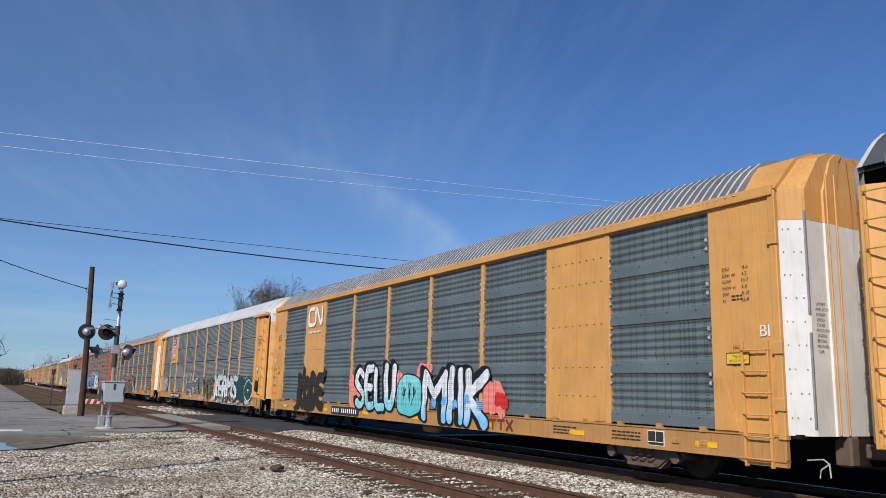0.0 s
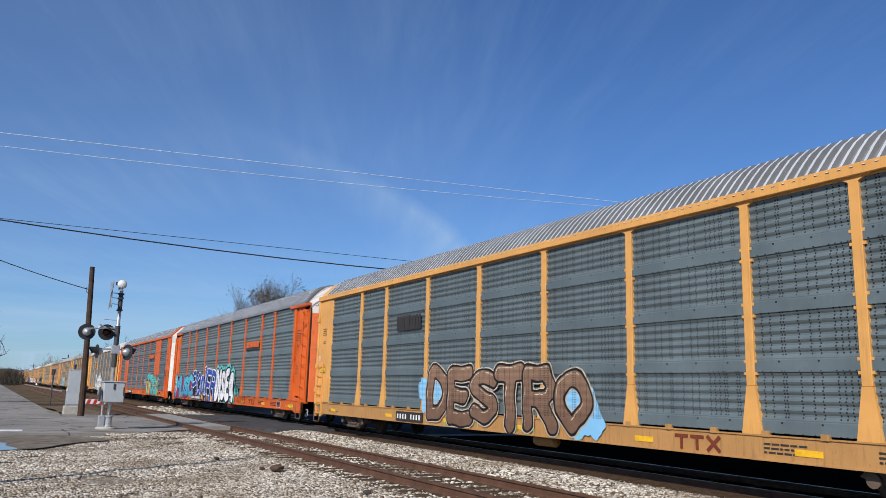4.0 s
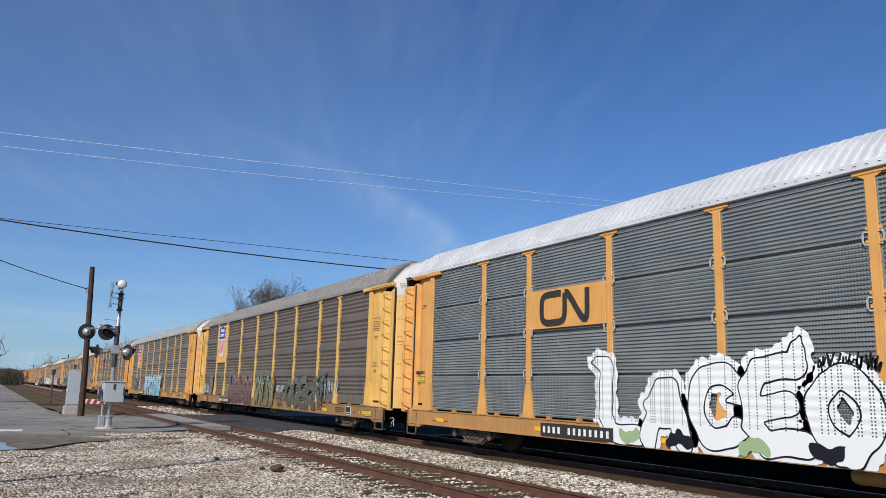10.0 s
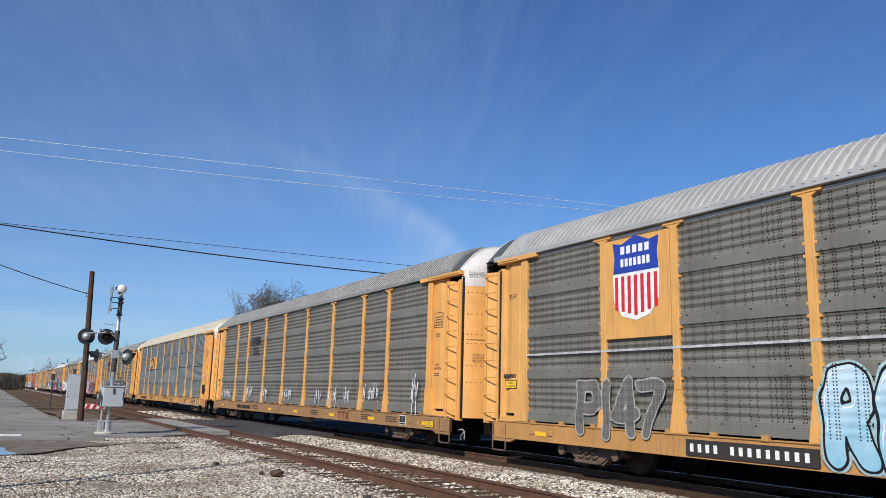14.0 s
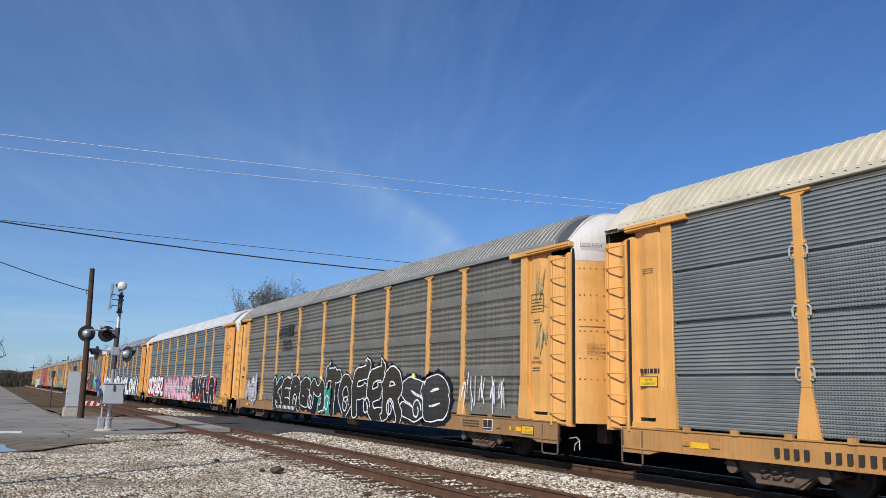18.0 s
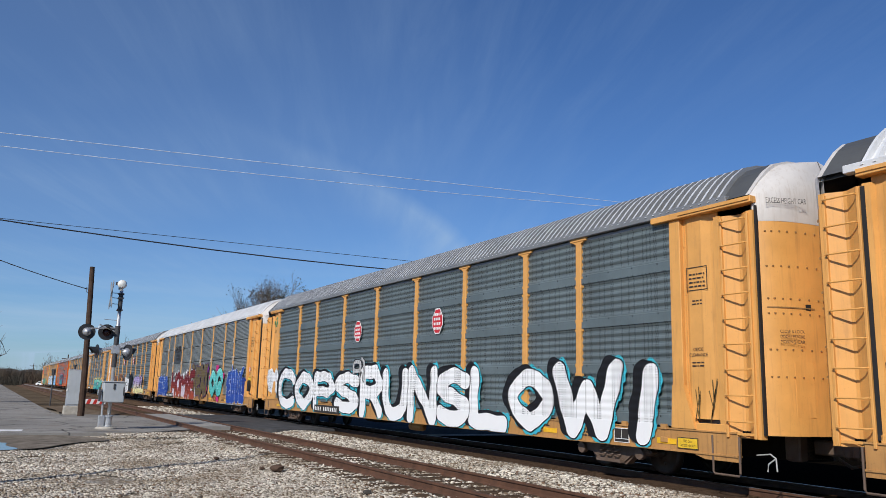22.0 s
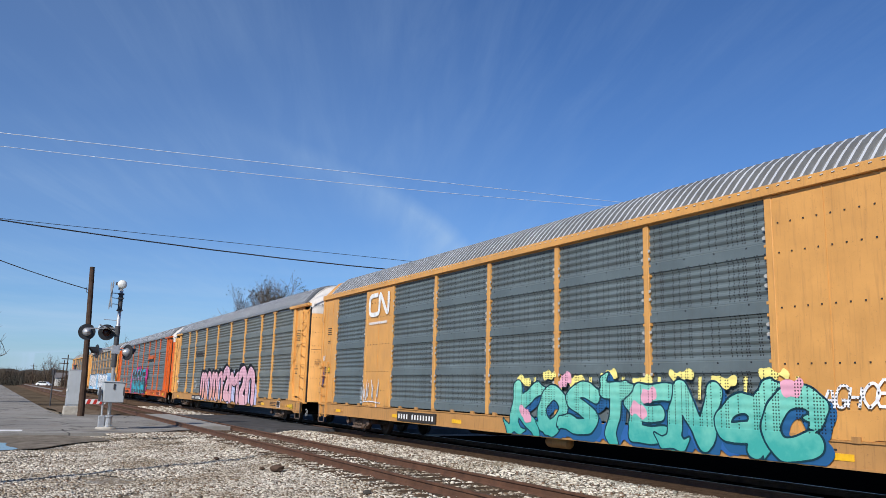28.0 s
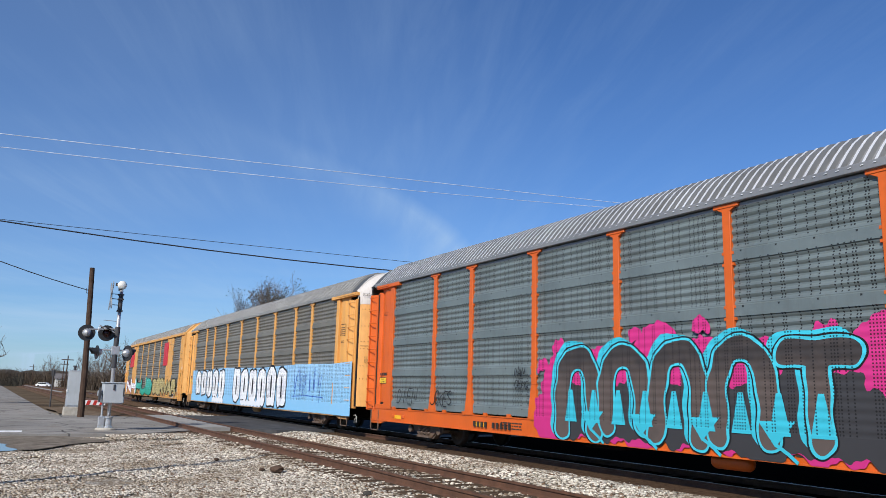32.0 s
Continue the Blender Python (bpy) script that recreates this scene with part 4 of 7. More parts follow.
def spring_mesh():
    pts = [(.075 * math.cos(a * .9), -1.41 + .05 * math.sin(a * .9), .27 + a * .0125) for a in range(0, 28)]
    return Mesh().tube(pts, .018, 5)


def spring_plank():
    return Mesh().box(-.36, .36, -1.48, -1.3, .21, .27).box(-.36, .36, -1.48, -1.3, .61, .68)


def wheelset():
    m = Mesh()
    for s in (-1, 1):
        m.lathe([(.05, s * .80), (.13, s * .83), (.15, s * .80), (.29, s * .78), (.34, s * .80), (.40, s * .80), (.405, s * .72),
                 (.43, s * .69), (.43, s * .665), (.34, s * .665), (.29, s * .70), (.1, s * .70)], "y", 20)
        # webs, so that the turning shows
        for k in range(3):
            a = k * 2 * math.pi / 3
            m.box(.2 * math.cos(a) - .03, .2 * math.cos(a) + .03, s * .79 - .012, s * .79 + .012, .2 * math.sin(a) - .03, .2 * math.sin(a) + .03)
    m.tube([(0, -1.3, 0), (0, 1.3, 0)], .075, 10)
    return m


def ladder_mesh(kind):
    m = Mesh()
    if kind == "stile":
        return m.box(-.025, .025, -1.635, -1.56, Z0 - .12, 4.68, .008)
    # a rung stands off on two bent feet
    return m.tube([(-.27, -1.60, 0), (-.255, -1.675, .005), (-.2, -1.685, 0), (.2, -1.685, 0), (.255, -1.675, .005), (.27, -1.60, 0)], .015, 6)


def half_width(z):
    if z <= 4.98:
        return 1.55
    for (ya, za), (yb, zb) in zip(ROOF[:6], ROOF[1:7]):
        if za <= z <= zb:
            return -(ya + (yb - ya) * (z - za) / (zb - za))
    return .1


def round_door(z0, z1, near):
    """One leaf of the wrap-round end door, between two heights."""
    plan = [(13.66, 1.0), (13.78, .94), (13.88, .85), (13.97, .72), (14.03, .57), (14.07, .4), (14.09, .2), (14.09, .012)]
    zs = [z0] + [z for z in (5.0, 5.15, 5.3, 5.42, 5.52, 5.6, 5.67, 5.72, 5.76, 5.785) if z0 < z < z1] + [z1]
    sgn = -1 if near else 1
    vs, fs = [], []
    for z in zs:
        w = half_width(z)
        back = max(0, z - 5.2) * .35
        vs += [(x - back, sgn * max(w * k, .012), z) for x, k in plan]
    # an inner skin gives thickness
    n, off = len(plan), len(vs)
    vs += [(x - .05, y * .97, z) for x, y, z in vs]
    for i in range(len(zs) - 1):
        for j in range(n - 1):
            q = (i * n + j, i * n + j + 1, (i + 1) * n + j + 1, (i + 1) * n + j)
            fs += [q, tuple(off + k for k in q[::-1])]
    m = Mesh().add(vs, fs)
    return m


def chamfer_door(z0, z1, near):
    s = -1 if near else 1
    m = Mesh()
    plan = [(13.2, 1.56), (13.24, 1.56), (13.50, 1.30), (13.53, 1.26), (13.53, .82), (13.56, .80), (13.56, .42), (13.53, .40), (13.53, .012)]
    zs = [z0] + [z for z in (4.98, 5.60) if z0 < z < z1] + [z1]
    vs, n = [], len(plan)
    for z in zs:
        w = gable_width(z) / 1.55
        vs += [(x - max(0, z - 5.0) * .06, s * max(.012, y * w), z) for x, y in plan]
    off = len(vs)
    vs += [(x - .05, y * .97, z) for x, y, z in vs]
    fs = []
    for i in range(len(zs) - 1):
        for j in range(n - 1):
            q = (i * n + j, i * n + j + 1, (i + 1) * n + j + 1, (i + 1) * n + j)
            fs += [q, tuple(off + k for k in q[::-1])]
    return m.add(vs, fs)


def roof_cap(x0, x1):
    """Plain end sheet of the roof, just ahead of the ribs."""
    m = Mesh()
    k = len(ROOF)
    vs = [(x, y * (1.0 + .01), z + .012) for x in (x0, x1) for y, z in ROOF]
    vs += [(x, y * .97, z - .05) for x in (x0, x1) for y, z in ROOF]
    fs = [(j, j + 1, k + j + 1, k + j) for j in range(k - 1)] + [(2 * k + j, 3 * k + j, 3 * k + j + 1, 2 * k + j + 1) for j in range(k - 1)]
    fs += [(k + j, k + j + 1, 3 * k + j + 1, 3 * k + j) for j in range(k - 1)]
    return m.add(vs, fs)


def end_full():
    """Solid painted plate from the last post to the corner."""
    return Mesh().box(ENDP - .1, 13.08, -1.6, -1.52, Z0 - .03, Z1 + .16, .01)


def end_seam(x):
    return Mesh().box(x - .012, x + .012, -1.612, -1.59, Z0 + .1, Z1 + .05)


def gusset():
    return Mesh().poly([(ENDP - .05, 1.9), (ENDP + .12, 1.9), (ENDP + .42, Z0), (ENDP - .05, Z0)], -1.63, -1.58)


def corner_post():
    """Upright hinge post of the folding doors, with its lugs."""
    m = Mesh().box(13.085, 13.225, -1.635, -1.5, Z0 - .1, Z1 + .12, .015)
    for z in (1.35, 2.25, 4.05):
        m.box(13.06, 13.25, -1.665, -1.6, z, z + .2, .01)
    return m


def door_bolts():
    """Bolt heads on the chamfered leaf of the folding door."""
    m = Mesh()
    for i in range(9):
        z = 1.25 + i * .38
        for x, y in ((13.28, -1.525), (13.34 + .05 * (i % 2), -1.465 + .05 * (i % 2)), (13.47, -1.34)):
            m.box(x - .002, x + .012, y - .012, y + .002, z, z + .016)
    return m


# straight-sided gable of the solid-plated cars
GABLE = [(-1.60, 4.98), (-1.30, 5.32), (-1.02, 5.60), (-.6, 5.76), (0, 5.81), (.6, 5.76), (1.02, 5.60), (1.30, 5.32), (1.60, 4.98)]


def gable_width(z):
    return 1.55 if z <= 4.98 else float(np.interp(z, [4.98, 5.60, 5.76, 5.81], [1.55, .97, .55, .1]))


def gable_cap(x0, x1):
    """Folded end sheet of the roof, cut back along the eaves."""
    m, k = Mesh(), len(GABLE)
    vs = [(x - (0 if x == x1 else max(0, z - 5.0) * .22), y * 1.015, z + .015) for x in (x0, x1) for y, z in GABLE]
    vs += [(x, y * .97, z - .05) for x in (x0, x1) for y, z in GABLE]
    fs = [(j, j + 1, k + j + 1, k + j) for j in range(k - 1)] + [(2 * k + j, 3 * k + j, 3 * k + j + 1, 2 * k + j + 1) for j in range(k - 1)]
    fs += [(k + j, k + j + 1, 3 * k + j + 1, 3 * k + j) for j in range(k - 1)] + [(j, 2 * k + j, 2 * k + j + 1, j + 1) for j in range(k - 1)]
    return m.add(vs, fs)


def end_post():
    m = Mesh().box(ENDP - .1, ENDP + .16, -1.62, -1.5, Z0 + .6, Z1 - .02, .01)
    return m.poly([(ENDP - .1, 1.75), (ENDP + .16, 1.75), (ENDP + .42, Z0 - .02), (ENDP - .14, Z0 - .02)], -1.635, -1.5)


def fold(plan, z0, z1, thick=.04):
    """An upright folded sheet along (x, y) points."""
    n, m = len(plan), Mesh()
    vs = [(x, y + d, z) for d in (0, thick) for z in (z0, z1) for x, y in plan]
    fs = [(i, i + 1, n + i + 1, n + i) for i in range(n - 1)] + [(2 * n + i, 3 * n + i, 3 * n + i + 1, 2 * n + i + 1) for i in range(n - 1)]
    fs += [(i, 2 * n + i, 2 * n + i + 1, i + 1) for i in range(n - 1)] + [(n + i, n + i + 1, 3 * n + i + 1, 3 * n + i) for i in range(n - 1)]
    fs += [(0, n, 3 * n, 2 * n), (n - 1, 3 * n - 1, 4 * n - 1, 2 * n - 1)]
    return m.add(vs, fs)


def end_sheet():
    m = fold([(ENDP + .16, -1.53), (ENDP + .24, -1.53), (ENDP + .30, -1.555), (ENDP + .62, -1.56), (ENDP + .80, -1.515), (12.86, -1.505)], Z0 + .16, Z1 - .02)
    m.add(*(lambda q: (q.v, q.f))(fold([(12.80, -1.50), (12.84, -1.585), (12.96, -1.595), (12.98, -1.52)], Z0 + .02, Z1 - .12)))
    m.box(ENDP + .19, ENDP + .215, -1.545, -1.52, 1.15, 4.7)
    for z in (1.6, 2.5, 3.4, 4.3):
        m.box(ENDP + .18, ENDP + .225, -1.552, -1.53, z, z + .22)
    return m.box(ENDP + .1, 12.95, -1.60, -1.5, Z0 - .05, Z0 + .09, .01)


def slot_mesh():
    return Mesh().box(ENDP + .2, 12.9, -1.49, -1.45, Z0, Z0 + .2)


def corner_sheet():
    # a folded corner: the ladder stands before its hollow
    return fold([(13.0, -1.52), (13.005, -1.585), (13.05, -1.59), (13.28, -1.47), (13.34, -1.47), (13.56, -1.59), (13.68, -1.59), (13.685, -1.5)], Z0 - .12, 4.72, .03)


def top_beam(x1=13.72):
    m = Mesh().box(ENDP - .52, x1, -1.68, -1.48, Z1 - .02, Z1 + .10, .01)
    return m.box(12.1, x1 - .02, -1.70, -1.66, Z1 + .03, Z1 + .09)


def rivets():
    """Rivet heads on the rounded door."""
    m = Mesh()
    for z in (1.9, 2.35, 2.95, 3.2, 3.75, 4.35):
        for x, k in ((13.80, .925), (13.86, .87), (13.92, .79), (13.975, .71), (14.02, .60), (14.055, .47), (14.078, .33)):
            m.box(x - .012, x + .014, -1.55 * k - .014, -1.55 * k + .012, z - .012, z + .012)
    return m


def coupler_mesh():
    m = Mesh()
    m.box(13.5, 14.2, -.16, .16, .62, .86, .03)
    m.box(14.12, 14.32, -.2, .1, .58, .9, .05)
    m.box(13.3, 13.6, -.55, .55, .5, .98, .03)
    m.tube([(13.6, .3, .62), (13.95, .33, .42), (14.25, .3, .5)], .03, 6)
    return m


def step_mesh(x):
    return Mesh().tube([(x - .28, -1.6, .9), (x - .28, -1.6, .30), (x - .25, -1.6, .26), (x + .25, -1.6, .26), (x + .28, -1.6, .30), (x + .28, -1.6, .9)], .02, 6)


def lever_mesh():
    m = Mesh()
    return m.tube([(13.45, -1.45, .62), (13.75, -1.5, .66), (13.85, -1.5, .6), (13.88, -1.52, .40)], .012, 6).tube([(13.85, -1.5, .6), (13.72, -1.52, .5), (13.70, -1.52, .38)], .012, 6)


def bar_block(x, z, w, h, lines, y=-1.616, gap=.5):
    """Lines of unreadable lettering, as bars broken into words."""
    rnd, m = random.Random(int(x * 97 + z * 31 + w * 7)), Mesh()
    for i in range(lines):
        zz = z + h - (i + 1) * h / lines
        a = x
        while a < x + w - .02:
            b = min(x + w, a + rnd.uniform(.06, .2) * max(.5, w))
            m.box(a, b, y - .002, y + .002, zz, zz + h / lines * gap)
            a = b + .025
    return m


def lettering(name, body, x, z, height, material, parent, y=-1.622, label="", width=None, flip=1):
    me = text_mesh(body, height)
    xs = [v.co.x for v in me.vertices]
    k = width / (max(xs) - min(xs)) if width else 1.0
    for v in me.vertices:
        v.co = Vector((x + (v.co.x - min(xs)) * k, y, z + v.co.y))
    me.materials.append(material)
    return part(name, me, material, parent, label)


def stroke(points, w, y):
    """A painted line of width w through (x, z) points."""
    m = Mesh()
    pts = [Vector(p) for p in points]
    left, right = [], []
    for i, p in enumerate(pts):
        d = (pts[min(i + 1, len(pts) - 1)] - pts[max(i - 1, 0)]).normalized()
        nrm = Vector((-d.y, d.x)) * w / 2
        left.append(p + nrm), right.append(p - nrm)
    n = len(pts)
    vs = [(q.x, y, q.y) for q in left + right]
    return m.add(vs, [(i, i + 1, n + i + 1, n + i) for i in range(n - 1)])


def blob(x0, x1, z0, z1, seed, y, n=40, rough=.16):
    rnd, pts = random.Random(seed), []
    cx, cz, a, b = (x0 + x1) / 2, (z0 + z1) / 2, (x1 - x0) / 2, (z1 - z0) / 2
    ph = [rnd.uniform(0, 6.28) for _ in range(4)]
    for i in range(n):
        t = 2 * math.pi * i / n
        k = 1 + rough * (math.sin(5 * t + ph[0]) + .6 * math.sin(9 * t + ph[1]) + .4 * math.sin(14 * t + ph[2])) * .5
        c, s = math.cos(t), math.sin(t)
        # squarish outline
        q = 1 / max(abs(c) ** 4 + abs(s) ** 4, 1e-6) ** .25
        pts.append((cx + a * k * q * c, cz + b * k * q * s))
    m = Mesh()
    return m.add([(cx, y, cz)] + [(px, y, pz) for px, pz in pts], [(0, 1 + i, 1 + (i + 1) % n) for i in range(n)])


def ink(kind, color, top=None, z0=.7, z1=2.3):
    name = f"spray_{kind}_" + "_".join(f"{int(c * 99)}" for c in color + (top or ()))
    return spray(name, color, top, z0, z1)


# strokes of the sprayed letters on a grid of 4 by 6
FONT = {
    "A": "00 26 40|12 32", "B": "00 06 36 44 33 03|33 42 30 00", "C": "45 36 16 04 02 10 30 41", "D": "00 06 26 44 42 20 00",
    "E": "46 06 00 40|03 33", "F": "46 06 00|03 33", "G": "45 36 16 04 02 10 30 42 22", "H": "00 06|40 46|03 43", "I": "20 26",
    "J": "46 41 20 01", "K": "00 06|46 03 40", "L": "06 00 40", "M": "00 06 23 46 40", "N": "00 06 40 46", "O": "20 02 04 26 44 42 20",
    "P": "00 06 36 44 33 03", "Q": "20 02 04 26 44 42 20|22 40", "R": "00 06 36 44 33 03|23 40", "S": "45 26 05 04 23 42 41 20 01",
    "T": "06 46|26 20", "U": "06 02 10 30 42 46", "V": "06 20 46", "W": "06 10 24 30 46", "X": "06 40|00 46", "Y": "06 23 46|23 20",
    "Z": "06 46 00 40", "2": "05 16 36 44 00 40", "4": "30 36 02 42", "7": "06 46 10", "8": "23 04 26 44 23 01 20 41 23", "0": "20 02 04 26 44 42 20",
    "!": "26 22|20 21", "'": "26 25", ".": "20 21", "n": "00 04 16 36 44 40", "m": "00 05 16 25 20|25 36 45 40", "?": "05 26 44 22|20 21",
    "a": "44 25 03 11 42|45 40", "e": "03 43 35 15 03 10 40", "v": "06 20 46", "^": "00 26 40", "s": "45 16 04 42 30 01"}


def glyph(ch, smooth):
    """A letter's strokes as points in the unit square, corners cut smooth times."""
    out, smooth = [], max(smooth, 2) if ch in "OCSUGDQJ280am" else smooth
    for s in FONT[ch].split("|"):
        p = [Vector((int(q[0]) / 4, int(q[1]) / 6)) for q in s.split()]
        for _ in range(smooth if len(p) > 2 else 0):
            q = [p[0]]
            for a, b in zip(p, p[1:]):
                q += [a.lerp(b, .25), a.lerp(b, .75)]
            p = q + [p[-1]]
        out.append(p)
    return out


def field_mesh(field, x0, z0, h, y):
    """The region where a field on a grid is below zero, as a flat mesh."""
    m, inside = Mesh(), field < 0
    a, b, c, d = inside[:-1, :-1], inside[:-1, 1:], inside[1:, 1:], inside[1:, :-1]
    full = a & b & c & d
    for j in range(full.shape[0]):
        row = np.flatnonzero(np.diff(np.concatenate(([0], full[j].astype(int), [0]))))
        for i0, i1 in zip(row[::2], row[1::2]):
            m.add([(x0 + i0 * h, y, z0 + j * h), (x0 + i1 * h, y, z0 + j * h), (x0 + i1 * h, y, z0 + (j + 1) * h), (x0 + i0 * h, y, z0 + (j + 1) * h)], [(0, 1, 2, 3)])
    for j, i in zip(*np.nonzero((a | b | c | d) & ~full)):
        ring, poly = ((0, 0), (1, 0), (1, 1), (0, 1)), []
        for k in range(4):
            (pi, pj), (qi, qj) = ring[k], ring[(k + 1) % 4]
            fp, fq = field[j + pj, i + pi], field[j + qj, i + qi]
            if fp < 0:
                poly.append((x0 + (i + pi) * h, y, z0 + (j + pj) * h))
            if (fp < 0) != (fq < 0):
                t = fp / (fp - fq)
                poly.append((x0 + (i + pi + (qi - pi) * t) * h, y, z0 + (j + pj + (qj - pj) * t) * h))
        if len(poly) > 2:
            m.add(poly, [tuple(range(len(poly)))])
    return m


def near(bars, gx, gz):
    """Distance from tapering bars (a, b, radius at a, radius at b) to every grid point."""
    f = np.full(gx.shape, 9.0)
    for a, b, ra, rb in bars:
        dx, dz = b.x - a.x, b.y - a.y
        t = np.clip(((gx - a.x) * dx + (gz - a.y) * dz) / max(dx * dx + dz * dz, 1e-9), 0, 1)
        f = np.minimum(f, np.hypot(gx - a.x - t * dx, gz - a.y - t * dz) - ra - (rb - ra) * t)
    return f


WIDTHS = {"I": .5, "!": .55, "M": 1.25, "W": 1.25, "m": 1.25, "1": .6, "'": .4, ".": .4}
SILL = .575


def graffiti(car, words, x0, x1, z0, z1, fill, edge=None, top=None, r=.15, line=.05, edge2=None, line2=.045, drop=None, way=(-.14, -.05), glow=None,
             spread=.12, inner=None, seed=1, smooth=2, tilt=5, lean=0.0, wild=0, wide=1.08, fade=None, y0=-1.636):
    """Sprayed letters built from swollen strokes: glow, cast block, outer line, outline, body and inner highlight, a mesh for each."""
    rnd, h = random.Random(seed), .03
    lo, hi = fade or (z0, z1)
    body = ink("fill", fill, top or tint(fill, 1.15), lo, hi)
    total = sum(WIDTHS.get(ch, 1) for ch in words)
    at, k = x0, 0
    for ch in words:
        cell = (x1 - x0) * WIDTHS.get(ch, 1) / total
        cx, at = at + cell / 2, at + cell
        if ch == " ":
            continue
        ang, size = radians(rnd.uniform(-tilt, tilt)), rnd.uniform(.93, 1.05)
        cz = (z0 + z1) / 2 + rnd.uniform(-.03, .03) * (z1 - z0)
        w, t = max(cell * wide - 2 * r, .04), (z1 - z0) * size - 2 * r
        bars = []

        def place(p):
            a, b = (p.x - .5) * w, (p.y - .5) * t
            a += lean * b
            return Vector((cx + a * math.cos(ang) - b * math.sin(ang), cz + b * math.cos(ang) + a * math.sin(ang)))

        for pts in glyph(ch, smooth):
            q = [place(p) for p in pts]
            # the spray swells and thins along a stroke
            ra = r * rnd.uniform(.92, 1.12)
            bars += [(u, v, ra, ra) for u, v in zip(q, q[1:])]
            for _ in range(wild):
                # hooked spurs off the ends
                e, n = (q[-1], q[-2]) if rnd.random() < .5 else (q[0], q[1])
                out = (e - n).normalized() if (e - n).length > .01 else Vector((0, 1))
                side = Vector((-out.y, out.x)) * rnd.choice((-1, 1))
                m1 = e + (out * rnd.uniform(.1, .3) + side * rnd.uniform(.1, .3)) * min(1, t)
                m2 = m1 + (side * rnd.uniform(.1, .35) - out * rnd.uniform(-.1, .25)) * min(1, t)
                bars += [(e, m1, r * .9, r * .6), (m1, m2, r * .6, .012)]
        pad = .42
        gx0, gz0 = min(min(u.x, v.x) for u, v, *_ in bars) - r - pad, min(min(u.y, v.y) for u, v, *_ in bars) - r - pad
        nx = int((max(max(u.x, v.x) for u, v, *_ in bars) + r + pad - gx0) / h)
        nz = int((max(max(u.y, v.y) for u, v, *_ in bars) + r + pad - gz0) / h)
        gx, gz = np.meshgrid(gx0 + np.arange(nx) * h, gz0 + np.arange(nz) * h)
        # an unsteady hand
        wx = gx + .018 * np.sin(gz * 9 + cx * 7) + .012 * np.sin(gx * 17 + gz * 6)
        wz = gz + .018 * np.sin(gx * 8 + cx * 3) + .010 * np.sin(gz * 15 - gx * 5)
        f = near(bars, wx, wz)
        y = y0 - k * .0012
        layers = []
        if glow:
            fuzz = .035 * np.sin(gx * 13 + seed) * np.sin(gz * 11) + .02 * np.sin(gx * 31 + gz * 23)
            layers.append(("letter_glow", f - line - spread + fuzz, y0 + .0035, ink("halo", glow)))
        if drop:
            g = f
            for i in range(1, 6):
                g = np.minimum(g, near([(u + Vector(way) * i / 5, v + Vector(way) * i / 5, a, b) for u, v, a, b in bars], wx, wz))
            layers.append(("letter_shadow", g - line, y0 + .002 - k * .0002, ink("line", drop)))
        if edge2:
            layers.append(("letter_edge", f - line - line2, y0 + .001 - k * .0002, ink("line", edge2)))
        if edge:
            layers.append(("letter_outline", f - line, y, ink("line", edge)))
        layers.append(("letter_fill", f, y - .0005, body))
        if inner:
            gz_, gx_ = np.gradient(f, h)
            lit = (gx_ * -.55 + gz_ * .83) / np.maximum(np.hypot(gx_, gz_), 1e-6)
            layers.append(("letter_highlight", np.maximum(np.abs(f + .045) - .012, (.45 - lit) * .05), y - .0009, ink("line", inner)))
        for name, g, yy, mat in layers:
            me = field_mesh(np.maximum(g, SILL - gz), gx0, gz0, h, yy)
            if me.f:
                part(name, me, mat, car)
        k += 1


def cloud(car, x0, x1, z0, z1, color, seed, y=-1.631, bumps=9, name="graffiti_cloud", top=None):
    """A sprayed cloud: overlapping puffs with an uneven rim."""
    rnd, h = random.Random(seed), .04
    hgt = z1 - z0
    bars = [(Vector((x0 + hgt * .4, (z0 + z1) / 2)), Vector((max(x0 + hgt * .4, x1 - hgt * .4), (z0 + z1) / 2)), hgt * .4, hgt * .4)]
    for i in range(bumps):
        p = Vector((x0 + (x1 - x0) * (i + .5) / bumps, (z0 + z1) / 2 + rnd.choice((-1, 1)) * rnd.uniform(.16, .3) * hgt))
        rr = hgt * rnd.uniform(.2, .3)
        bars.append((p, p + Vector((.001, 0)), rr, rr))
    nx, nz = int((x1 - x0 + .6) / h), int((hgt + .6) / h)
    gx, gz = np.meshgrid(x0 - .3 + np.arange(nx) * h, z0 - .3 + np.arange(nz) * h)
    f = near(bars, gx, gz) + .05 * np.sin(gx * 11 + seed) * np.sin(gz * 12) + .02 * np.sin(gx * 29 + gz * 17)
    part(name, field_mesh(np.maximum(f, SILL - gz), x0 - .3, z0 - .3, h, y), ink("halo", color, top), car)


def drips(car, x0, x1, z, color, seed, n=8, y=-1.6345):
    """Runs of paint below a piece."""
    rnd, m = random.Random(seed), Mesh()
    for _ in range(n):
        x, d, w = rnd.uniform(x0, x1), rnd.uniform(.08, .3), rnd.uniform(.006, .012)
        lo = max(SILL, z - d)
        m.add([(x - w, y, z), (x + w, y, z), (x + w * .7, y, lo), (x - w * .7, y, lo)], [(0, 1, 2, 3)])
    part("paint_drip", m, ink("line", color), car)


